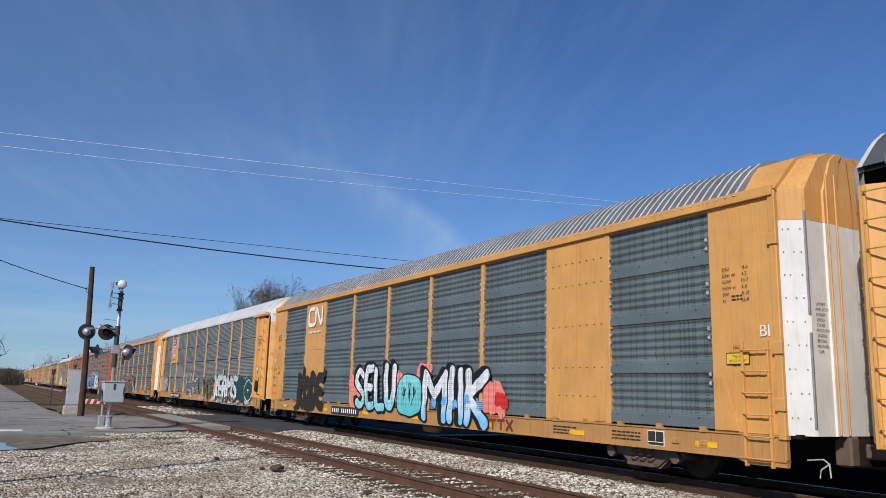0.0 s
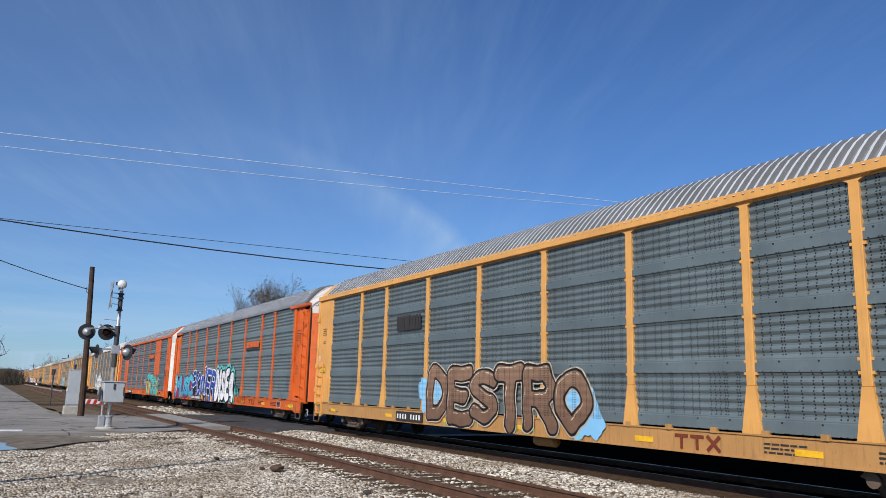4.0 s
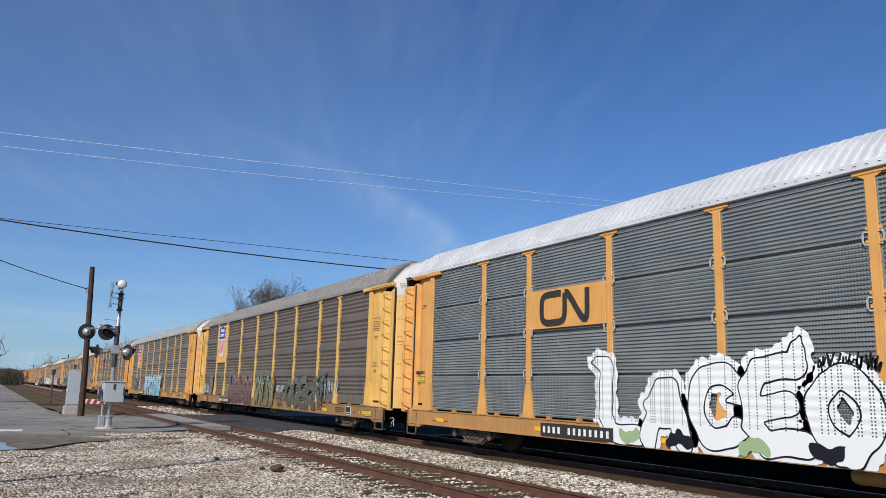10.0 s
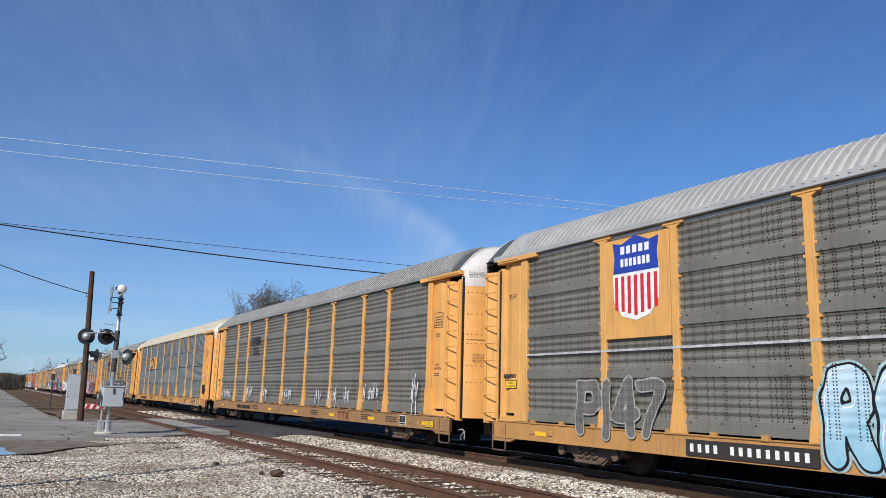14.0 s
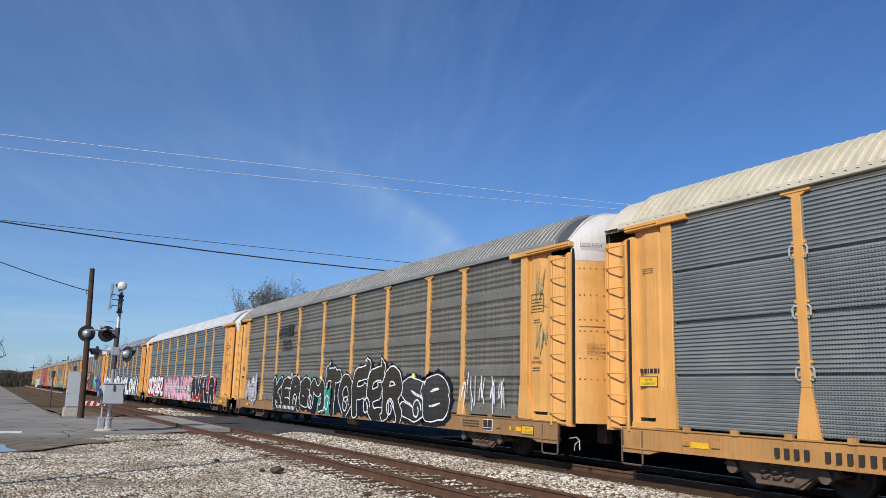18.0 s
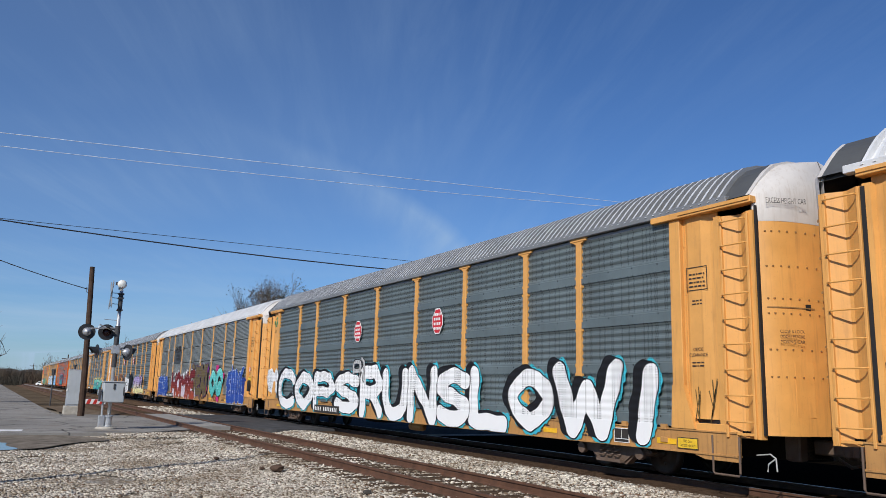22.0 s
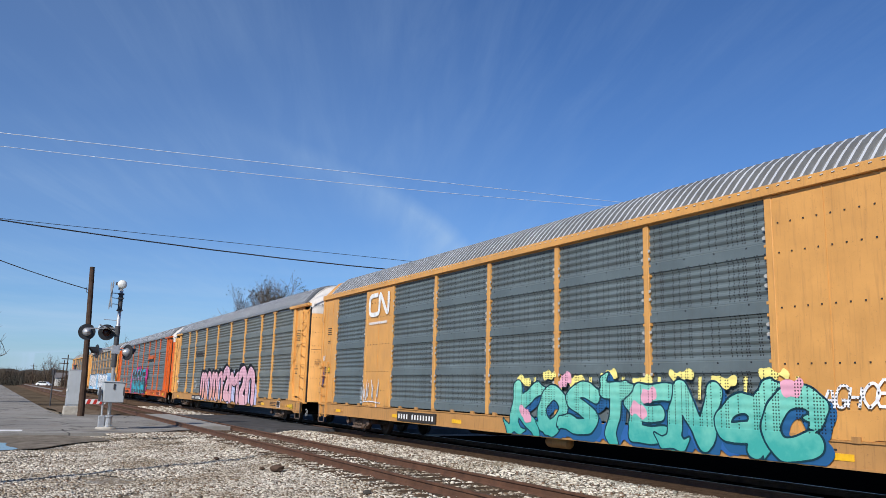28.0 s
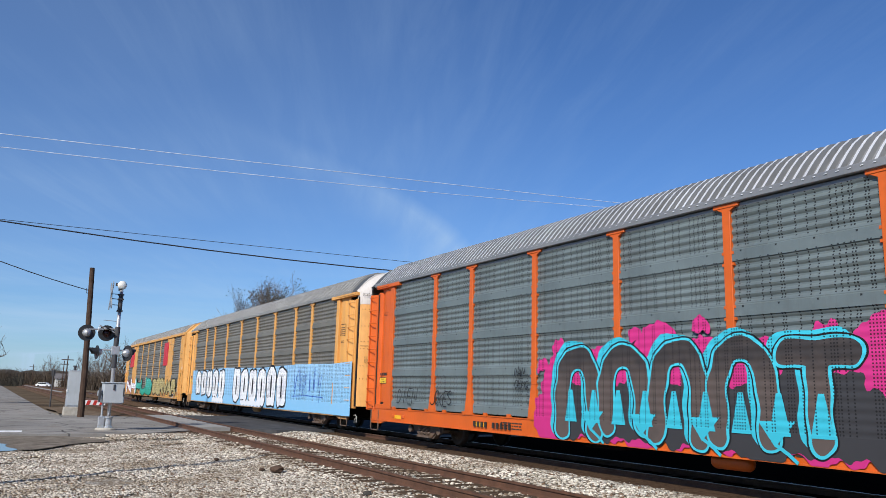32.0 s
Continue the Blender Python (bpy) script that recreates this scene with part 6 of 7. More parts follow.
def number_bars(car, x, w, dark=True, color=None):
    """The reporting mark on the sill: plain bars."""
    if dark:
        part("number_board", Mesh().box(x - .1, x + w + .1, -1.648, -1.6, .6, .88), INK, car)
    m = Mesh()
    rnd = random.Random(int(x * 10))
    a, i = x, 0
    while a < x + w - .1:
        if i != 4:
            m.box(a, a + .075, -1.654, -1.62, .67, .81)
        a += .175
        i += 1
    part("reporting_mark", m, color or (WHITEINK if dark else INK), car)


def three_bars(car, x, material=INKRED):
    m = Mesh()
    for i in range(2):
        m.box(x + i * .36, x + i * .36 + .3, -1.612, -1.6, .82, .88).box(x + i * .36 + .12, x + i * .36 + .18, -1.612, -1.6, .62, .82)
    q = stroke([(x + .74, .62), (x + 1.02, .88)], .07, -1.611)
    m.add(q.v, q.f)
    q = stroke([(x + .74, .88), (x + 1.02, .62)], .07, -1.613)
    m.add(q.v, q.f)
    part("emblem", m, material, car)


def hand_brake(car):
    """Brake unit low on the end plate: housing, chain cover and wheel hub."""
    b = part("hand_brake", Mesh().box(12.04, 12.22, -1.68, -1.6, 1.32, 1.6, .03), TRUCKM, car, "dark hand-brake unit on the end plate")
    part("hub", Mesh().lathe([(0, -1.76), (.09, -1.75), (.09, -1.70), (0, -1.69)], "y", 14, (12.14, 0, 1.48)), SHINY, b)
    part("chain_cover", Mesh().poly([(12.08, .62), (12.2, .62), (12.24, 1.28), (12.1, 1.28)], -1.68, -1.61), TRUCKM, b)


CARS = {}
WH, BK = (.72, .73, .75), (.012, .012, .014)
CY, TEAL, PINK, MAG = (.06, .44, .54), (.08, .42, .37), (.66, .33, .43), (.50, .03, .18)


def plate(car, i, material, z0=2.05, z1=4.6, dx=0.0, w=None):
    """A painted plate that covers a bay's sheet."""
    edges = [-ENDP, *POSTS, ENDP]
    a, b = edges[i] + .1, edges[i + 1] - .1
    part("emblem_plate", Mesh().box(a, b, -1.622, -1.56, z0, z1, .005), material, car)
    return (a + b) / 2


c = CARS[-1] = build_car("yellow autorack railcar with slate side sheets", "B", YELLOW_OLD, GALV, S_DARK)
c = CARS[0] = build_car("yellow autorack railcar, slate side sheets, corrugated grey roof, sprayed graffiti", "A", YELLOW_DULL, GALV, S_DARK, doortop=DOORWHITE)
logo_worm(c, -8.83, 4.0, 1.55, WHITEINK, -1.63, .68)
part("stencil", letter_bars(-8.8, 3.67, 1.4, .08, 9, -1.63), WHITEINK, c)
number_bars(c, -5.95, 2.2)
three_bars(c, 4.7)
c = CARS[1] = build_car("yellow autorack railcar with pale corrugated sheets and white roof", "B", YELLOW, WHITE, S_FINE, "fine")
cx = plate(c, 1, YELLOW, 2.95, 4.75)
logo_shield(c, cx, 3.42, 1.0)
lettering("stencil", "BUILDING AMERICA", cx - .78, 3.15, .12, INK, c, -1.63, width=1.56)
number_bars(c, -7.7, 2.7)
three_bars(c, 5.2)
c = CARS[2] = build_car("yellow autorack railcar with slate sheets, grey roof and blocky graffiti", "C", YELLOW, GALV, S_DARK, doortop=DOORWHITE)
number_bars(c, -5.9, 1.5)
three_bars(c, 5.4)
hand_brake(c)
c = CARS[3] = build_car("orange autorack railcar, slate sheets, blue and white graffiti", "B", ORANGE, GALV, S_BLUE)
logo_slant(c, 4.75, 3.4, 2.2, ORANGE)
number_bars(c, -6.4, 2.4)
three_bars(c, 5.7)
c = CARS[4] = build_car("orange autorack railcar with solid plates and teal graffiti", "A", ORANGE, GALV, S_DARK, doortop=DOORWHITE, doorlow=DIRTYWHITE)
logo_slant(c, 4.6, 3.5, 2.2, ORANGE)
number_bars(c, -5.3, 2.3)
c = CARS[5] = build_car("yellow autorack railcar with pale corrugated sheets, white roof and white graffiti", "B", YELLOW, WHITE, S_FINE, "fine")
plate(c, 2, YELLOW, 3.0, 3.9)
logo_worm(c, -6.55, 3.12, 1.7, INK, -1.63, .62)
number_bars(c, -6.35, 2.2)
three_bars(c, 7.9)
c = CARS[6] = build_car("weathered yellow autorack railcar with brown-stained sheets and rusty roof", "B", YELLOW_LEMON, GALV_RUST, S_BROWN, sillmat=SILL_RUST)
cx = plate(c, 1, YELLOW_LEMON, 2.75, 4.8)
logo_shield(c, cx, 3.1, 1.3)
number_bars(c, -7.2, 1.9)
three_bars(c, 5.3)
c = CARS[7] = build_car("weathered yellow autorack railcar with olive-grey sheets and grey roof", "B", YELLOW_OLD, GALV_PALE, S_OLIVE)
cx = plate(c, 1, YELLOW_OLD, 2.75, 4.8)
logo_shield(c, cx, 3.1, 1.3)
number_bars(c, -6.7, 2.4)
three_bars(c, 5.7)
c = CARS[8] = build_car("yellow autorack railcar with olive-grey sheets and thin white tags", "B", YELLOW, GALV_DARK, S_OLIVE, sillmat=SILL_RUST)
logo_stripes(c, -6.6, 3.4, 1.7)
number_bars(c, -8.2, 2.2, False)
three_bars(c, 5.2)
c = CARS[9] = build_car("yellow autorack railcar with pale corrugated sheets and cream roof", "B", YELLOW, CREAM, S_FINE, "fine", doortop=CREAM)
plate(c, 2, YELLOW, 3.0, 3.9)
logo_worm(c, -6.55, 3.12, 1.7, INK, -1.63, .62)
number_bars(c, -9.7, 2.4, False)
c = CARS[10] = build_car("weathered yellow autorack railcar with olive sheets and black graffiti", "B", YELLOW_OLD, GALV_DARK, S_OLIVE, sillmat=SILL_RUST)
logo_stripes(c, -6.9, 3.35, 2.2)
number_bars(c, -6.5, 2.4)
c = CARS[11] = build_car("yellow autorack railcar with blue-grey sheets, white roof and bright graffiti", "B", YELLOW, WHITE, S_BLUE)
number_bars(c, -8.6, 2.0)
c = CARS[12] = build_car("yellow autorack railcar with slate sheets and large white block graffiti", "B", YELLOW, GALV, S_DARK)
logo_octagon(c, -2.85, 3.5, .56)
logo_octagon(c, 2.85, 3.5, .56)
number_bars(c, -6.6, 2.3)
c = CARS[13] = build_car("yellow autorack railcar with pale corrugated sheets, white roof and many graffiti", "B", YELLOW, WHITE, S_FINE, "fine")
part("emblem_patch", Mesh().box(-6.9, -4.5, -1.59, -1.57, 2.9, 3.85), screen("screen_dark_patch", (.07, .075, .08), fine=True), c)
logo_stripes(c, -6.6, 3.3, 1.9)
number_bars(c, -8.3, 2.0)
three_bars(c, 5.0)
c = CARS[14] = build_car("yellow autorack railcar with slate sheets and mixed graffiti", "B", YELLOW, GALV, S_DARK)
logo_octagon(c, -2.85, 3.5, .56)
logo_octagon(c, 2.85, 3.5, .56)
number_bars(c, -7.0, 2.2)
c = CARS[15] = build_car("yellow autorack railcar, slate side sheets and turquoise graffiti", "A", YELLOW_DULL, GALV, S_DARK, doortop=DOORWHITE)
logo_worm(c, -8.83, 4.0, 1.55, WHITEINK, -1.63, .68)
part("stencil", letter_bars(-8.8, 3.67, 1.4, .08, 9, -1.63), WHITEINK, c)
number_bars(c, -5.9, 2.2)
three_bars(c, 3.6)
hand_brake(c)
c = CARS[16] = build_car("yellow autorack railcar with greenish grey sheets and pink graffiti", "B", YELLOW, GALV, S_GREEN)
part("emblem_bar", letter_bars(-6.7, 3.25, 2.1, .3, 9, -1.63, .1), INK, c, "dark lettered emblem as bars")
number_bars(c, -6.4, 2.3)
three_bars(c, 5.7)
c = CARS[17] = build_car("orange autorack railcar, slate sheets, cyan and magenta graffiti", "B", ORANGE, GALV, S_BLUE)
logo_slant(c, 4.45, 3.45, 2.3, ORANGE)
number_bars(c, -6.8, 1.7, False)
c = CARS[18] = build_car("yellow autorack railcar with lower half sprayed pale blue", "B", YELLOW, GALV_DARK, S_OLIVE)
c = CARS[19] = build_car("weathered yellow autorack railcar with solid plates and mixed graffiti", "A", YELLOW_OLD, GALV_DARK, S_OLIVE, doortop=YELLOW_OLD)

# ---------------- graffiti, car by car ----------------
BLUE, NAVY, RED_, BROWN, OLIVE = (.03, .10, .42), (.02, .03, .16), (.55, .03, .03), (.13, .085, .06), (.13, .12, .05)
GREEN, GOLD, SKYB, LILAC, GREYP, CORAL = (.03, .30, .20), (.72, .45, .04), (.22, .48, .72), (.45, .38, .70), (.5, .52, .53), (.75, .22, .18)
PALEY, INKC = (.78, .68, .22), (.05, .03, .02)

c = CARS[0]
graffiti(c, "KODE", -9.85, -7.05, .66, 2.1, (.030, .024, .02), (.085, .07, .058), None, r=.17, line=.016, seed=3, wild=1, wide=1.25)
for a, b, lo, hi, k in ((-4.3, -3.75, .85, 1.95, 5), (-1.2, -.5, 1.1, 2.2, 6), (.7, 1.3, 1.3, 2.3, 7), (3.2, 3.8, .9, 1.5, 9), (4.2, 5.2, .95, 1.9, 8)):
    cloud(c, a, b, lo, hi, CORAL, k, bumps=3)
cloud(c, 4.75, 5.35, 1.1, 1.55, RED_, 16, -1.633, 3)
graffiti(c, "SELU", -3.95, -.85, .85, 2.3, (.08, .50, .58), BK, WH, r=.13, line=.06, drop=BK, way=(-.1, .06), fade=(.8, 1.6), seed=2, inner=WH)
graffiti(c, "8", -.75, .95, .78, 2.05, (.09, .48, .52), BK, (.25, .66, .66), r=.3, line=.045, seed=9, glow=None, tilt=0)
tags(c, -.45, .6, 1.15, 1.7, BK, 10, 1, -1.641)
graffiti(c, "MIIK", 1.0, 4.45, .6, 2.2, (.16, .48, .78), BK, WH, r=.135, line=.06, drop=BK, way=(-.17, .03), fade=(.7, 1.35), seed=4, smooth=0)
for i in range(5):
    cloud(c, 1.5 + i * .6, 1.78 + i * .6, 1.05 + .1 * (i % 2), 1.32 + .1 * (i % 2), (.14, .42, .75), 30 + i, -1.6425, 2, "paint_spot")
drips(c, 4.4, 5.2, 1.0, RED_, 12)
c = CARS[1]
cloud(c, -11.5, -9.6, .98, 1.9, (.34, .33, .36), 5, bumps=5)
graffiti(c, "DEWS", -11.5, -9.4, 1.1, 1.95, (.26, .25, .28), (.66, .6, .62), None, r=.06, line=.025, seed=5)
graffiti(c, "HM", -3.0, .3, .8, 2.0, (.12, .13, .13), WH, None, r=.22, line=.035, seed=6, wild=1)
for a, b, lo, hi, col, k in ((1.3, 2.2, .6, .8, (.30, .36, .38), 1), (4.0, 4.7, .6, .82, (.40, .44, .46), 2), (5.4, 6.6, .6, .85, (.50, .48, .47), 3), (7.6, 8.6, .6, .84, (.54, .5, .49), 4), (9.3, 9.9, .6, .8, (.45, .34, .27), 5), (10.8, 11.6, .6, .82, (.50, .45, .43), 6)):
    cloud(c, a, b, lo, hi, col, 40 + k, -1.645, 4)
tags(c, 4.8, 9.0, .64, .9, (.05, .05, .05), 41, 2, -1.647)
graffiti(c, "VCF", 1.5, 4.4, .75, 1.95, (.11, .10, .045), (.36, .35, .2), (.07, .07, .04), r=.13, line=.02, seed=7, smooth=0, lean=-.1)
graffiti(c, "XERMS", 4.5, 9.2, .68, 2.1, (.74, .75, .78), (.07, .08, .08), (.5, .53, .53), r=.15, line=.035, seed=8, wild=1, smooth=1)
cloud(c, 8.6, 10.9, .65, 2.0, (.016, .055, .052), 18, -1.633, 6, top=(.02, .075, .07))
graffiti(c, "O", 10.7, 11.95, .8, 1.85, (.02, .065, .06), WH, None, r=.2, line=.045, seed=9, glow=(.018, .06, .056), inner=(.4, .5, .5))
c = CARS[2]
cloud(c, -4.4, -3.3, .62, 1.95, SKYB, 12, bumps=4)
cloud(c, 2.2, 3.35, .6, 1.9, SKYB, 13, bumps=4)
graffiti(c, "DESTRO", -4.0, 3.1, .68, 2.2, (.15, .085, .055), BK, (.26, .155, .10), r=.17, line=.055, edge2=(.50, .42, .32), line2=.03, seed=11, smooth=0, inner=(.6, .5, .38), tilt=3)
drips(c, -3.6, 2.8, .75, (.2, .6, .2), 14, 14)
part("emblem_bar", bar_block(-6.2, 3.35, 1.6, .5, 1, -1.63, .9), INK, c, "dark lettered emblem as bars")
c = CARS[3]
cloud(c, -12.0, -6.3, .6, 2.0, (.30, .03, .10), 14, bumps=12)
for i, x in enumerate((-11.3, -10.1, -8.7, -7.3)):
    cloud(c, x, x + .5, .6, .88, (.55, .16, .03) if i % 2 else (.25, .02, .06), 15 + i, -1.6425, 3, "paint_spot")
graffiti(c, "MUSC", -11.7, -6.5, .62, 2.12, (.03, .24, .42), BK, (.10, .44, .58), r=.2, line=.05, seed=13, smooth=0, inner=(.2, .5, .7), fade=(.8, 1.5), wide=1.15)
cloud(c, -6.6, -.6, .58, 2.2, (.012, .012, .018), 17, -1.632, 14)
graffiti(c, "PONER", -6.6, -.5, .6, 2.4, (.02, .05, .26), WH, (.045, .09, .36), r=.15, line=.055, seed=15, smooth=1, lean=.12, wild=1)
for i, x in enumerate((-5.4, -3.9, -2.6, -1.5)):
    cloud(c, x, x + .45, .6, .95, (.7, .3, .04), 60 + i, -1.643, 3, "paint_spot")
handwriting(c, "BAY AREA!", -3.3, .93, .15, WH, 16, -1.646, .016)
handwriting(c, "MEX", -.75, 1.55, .22, WH, 17, -1.646, .02)
cloud(c, 2.9, 4.25, .98, 1.5, (.12, .45, .42), 18, bumps=5)
graffiti(c, "DISEa", -.6, 3.2, .62, 2.4, (.76, .75, .76), BK, (.70, .69, .71), r=.19, line=.075, seed=16, glow=(.12, .45, .42), spread=.16, drop=BK, way=(.07, -.05), tilt=7)
tags(c, 3.1, 4.1, 1.1, 1.55, BK, 19, 1, -1.642)
handwriting(c, "TACS BUB", 4.1, .68, .28, BK, 18, -1.646, .03)
handwriting(c, "JET", -11.95, 1.6, .34, WH, 20, -1.645, .04)
tags(c, -11.95, -11.3, .95, 1.5, WH, 21, 1, -1.645)
c = CARS[4]
cloud(c, 4.6, 9.95, .62, 1.75, (.66, .40, .05), 23, bumps=12, top=(.75, .52, .14))
graffiti(c, "TTKU", 5.0, 9.8, .6, 2.25, (.05, .38, .34), (.20, .02, .07), (.07, .52, .46), r=.2, line=.035, seed=19, drop=(.24, .02, .09), way=(-.2, -.05), smooth=0, inner=(.55, .8, .75), wide=1.18)
tags(c, 3.5, 4.35, 1.25, 1.95, WH, 20, 2)
tags(c, 9.7, 10.4, 1.3, 1.95, WH, 21, 2)
tags(c, -8.5, -6.9, .9, 1.6, (.2, .05, .01), 22, 2)
handwriting(c, "GAS", -12.75, 2.2, .3, WH, 23, -1.64, .03)
handwriting(c, "LACK OF", -12.95, 1.72, .2, WH, 24, -1.64, .026, .6)
handwriting(c, "REMORSE", -12.95, 1.42, .2, WH, 25, -1.64, .026, .6)
tags(c, 12.0, 12.75, 1.75, 2.35, (.05, .02, .01), 24, 2)
c = CARS[5]
graffiti(c, "LACEO", -4.4, 1.5, .6, 2.2, (.74, .75, .74), BK, (.78, .79, .78), r=.19, line=.028, seed=25, glow=(.72, .73, .73), spread=.12, wild=1, smooth=1, tilt=8)
for i, x in enumerate((-3.9, -2.6, -1.0, .3)):
    cloud(c, x, x + .6, .62, .9, BK if i % 2 else (.3, .4, .22), 70 + i, -1.643, 3, "paint_spot")
tags(c, .5, 1.7, 1.95, 2.2, BK, 26, 2)
c = CARS[6]
tags(c, -11.2, -9.9, 1.1, 1.5, WH, 26, 3)
graffiti(c, "8", -9.8, -9.1, 1.0, 2.0, (.16, .15, .16), (.4, .38, .42), None, r=.14, line=.025, seed=36)
tags(c, -6.0, -5.4, 1.1, 1.6, WH, 37, 1)
cloud(c, -5.5, -1.2, .62, 1.7, (.10, .06, .05), 28, bumps=10)
graffiti(c, "WENSR", -5.6, -1.2, .64, 2.0, (.12, .07, .056), (.04, .028, .024), (.24, .155, .14), r=.13, line=.03, edge2=(.42, .34, .31), line2=.014, seed=27, smooth=1, lean=.25, wild=2)
graffiti(c, "WVLVW", -.7, 2.3, .62, 1.8, (.17, .16, .085), (.05, .05, .03), (.25, .25, .13), r=.085, line=.02, seed=28, smooth=0, wild=2)
for i in range(5):
    part("letter_edge", Mesh().add([(-.4 + i * .55, -1.642, 1.6), (-.32 + i * .55, -1.642, 1.6), (-.35 + i * .55, -1.642, 2.15 + .1 * (i % 2))], [(0, 1, 2)]), ink("line", (.28, .42, .5)), c)
handwriting(c, "TOGAR", 2.6, 1.3, .3, WH, 31, -1.64, .03)
graffiti(c, "OCEaN", 3.9, 8.2, .64, 1.9, (.10, .085, .055), (.03, .03, .026), (.13, .15, .145), r=.1, line=.025, edge2=(.30, .33, .28), line2=.014, seed=29, wild=2, smooth=1)
tags(c, 8.4, 9.8, 1.2, 1.8, (.4, .45, .48), 30, 2)
tags(c, -12.8, -12.3, 3.0, 4.3, (.12, .1, .08), 147, 3, -1.566)
tags(c, -12.8, -12.3, 1.4, 2.2, (.15, .12, .04), 148, 2, -1.566)
c = CARS[7]
graffiti(c, "PI47", -9.8, -7.3, .78, 1.95, (.14, .13, .12), (.34, .35, .33), None, r=.1, line=.028, seed=32, smooth=0)
graffiti(c, "RFPC", -4.1, -.7, .62, 2.1, (.22, .45, .58), BK, (.48, .62, .70), r=.16, line=.04, edge2=(.30, .42, .44), line2=.04, seed=33, smooth=1, inner=WH, wide=.96)
graffiti(c, "KAYEN", -.6, 3.0, .6, 2.05, (.20, .42, .52), (.04, .07, .08), (.40, .58, .63), r=.14, line=.03, edge2=(.55, .6, .55), line2=.03, seed=34, smooth=0, lean=.18, wild=1, wide=.98)
tags(c, 3.0, 3.8, 1.25, 1.7, BK, 35, 2)
handwriting(c, "OYKE", 3.0, .78, .14, INKC, 36, -1.646, .02)
handwriting(c, "CHILL'N", 3.05, .6, .14, INKC, 37, -1.646, .02)
part("paint_streak", Mesh().box(-11.85, 11.85, -1.616, -1.6135, 2.5, 2.545), plain("scraped_streak", (.42, .42, .41), .5, 0, 9, .4), c, "pale scrape along the side")
c = CARS[8]
for i, (a, b, z0, z1) in enumerate(((-11.4, -9.7, 1.1, 1.5), (-6.8, -5.7, 1.15, 1.7), (-4.2, -3.3, 1.2, 1.6), (-1.2, 0, 1.2, 1.6), (2.8, 3.5, 1.1, 1.65), (4.2, 5.1, 1.05, 1.65), (5.7, 6.2, 1.15, 1.65), (7.4, 8.7, 1.25, 1.8), (10.9, 11.35, 1.1, 2.0))):
    tags(c, a, b, z0, z1, WH, 40 + i, 1 + (b - a > .8))
c = CARS[9]
handwriting(c, "CRISP", .1, .74, .24, BK, 50, -1.634, .035)
q = stroke([(1.0, .83), (1.75, .83)], .035, -1.634)
part("graffiti_tag", q, ink("line", BK), c)
c = CARS[10]
graffiti(c, "AQI", -11.5, -9.7, 1.0, 2.1, (.42, .40, .44), BK, (.6, .58, .62), r=.12, line=.03, edge2=WH, line2=.02, seed=51, wild=1)
cloud(c, -7.2, 8.6, .58, 1.7, (.018, .018, .016), 52, -1.6295, 26)
graffiti(c, "KERSM", -7.1, -.9, .72, 2.0, (.022, .02, .016), WH, (.045, .04, .026), r=.19, line=.035, seed=53, smooth=1, glow=BK, spread=.06, wild=1)
cloud(c, -1.5, -.2, .58, 1.6, GREEN, 54, -1.6365, 5)
graffiti(c, "TOFER", -.7, 5.6, .6, 2.25, (.022, .02, .016), (.70, .71, .72), (.05, .042, .028), r=.2, line=.04, seed=55, glow=BK, spread=.06, wild=2)
graffiti(c, "SB", 5.6, 8.5, .7, 2.0, (.03, .03, .028), WH, (.06, .055, .05), r=.18, line=.035, seed=57, glow=BK, wild=1)
for i in range(7):
    q = stroke([(-4.2 + i * 1.8 + .3 * math.cos(u * .55) * (1 - u * .05), 1.0 + .35 * math.sin(u * .55) * (1 - u * .05)) for u in range(14)], .05, -1.6435)
    part("letter_edge", q, ink("line", WH), c)
for i in range(11):
    x = -6.6 + i * 1.28
    cloud(c, x, x + .26 + .12 * (i % 2), 1.86 + .2 * (i % 2) * (i > 4), 2.08 + .25 * (i % 2) * (i > 4), PALEY if i % 3 else GREEN, 60 + i, -1.634, 2, "paint_spot")
tags(c, 9.0, 11.3, 1.1, 1.9, WH, 58, 2)
handwriting(c, "GKB", -12.78, 3.6, .3, (.06, .05, .03), 141, -1.566, .02, .6)
tags(c, -12.75, -12.2, 2.3, 2.6, (.1, .08, .05), 142, 2, -1.566)
tags(c, -12.75, -12.2, 1.3, 1.65, (.2, .12, .2), 143, 2, -1.566)
tags(c, 12.2, 12.7, 3.6, 4.4, (.35, .3, .16), 144, 3, -1.566)
tags(c, 12.3, 12.75, 2.5, 3.1, (.2, .24, .14), 145, 2, -1.566)
c = CARS[11]
cloud(c, -11.5, -5.1, .58, 1.9, (.42, .012, .015), 59, bumps=13)
cloud(c, -9.6, -5.6, .6, .86, BK, 58, -1.6325, 8)
graffiti(c, "SCRIBZ", -11.4, -5.1, .78, 2.15, (.80, .80, .80), (.42, .012, .015), (.80, .80, .81), r=.165, line=.04, edge2=BK, line2=.05, seed=60, smooth=1, drop=BK, way=(-.08, .03))
handwriting(c, "RUN IT!", -6.4, .8, .15, BK, 59, -1.646, .02)
cloud(c, -4.9, 4.6, .62, 2.15, (.02, .24, .33), 62, bumps=18)
graffiti(c, "WINK", -4.6, .05, .6, 2.05, (.66, .42, .50), (.26, .02, .09), (.72, .38, .44), r=.2, line=.05, edge2=(.55, .5, .12), line2=.025, seed=61, smooth=0, drop=(.26, .02, .09), way=(-.15, -.02))
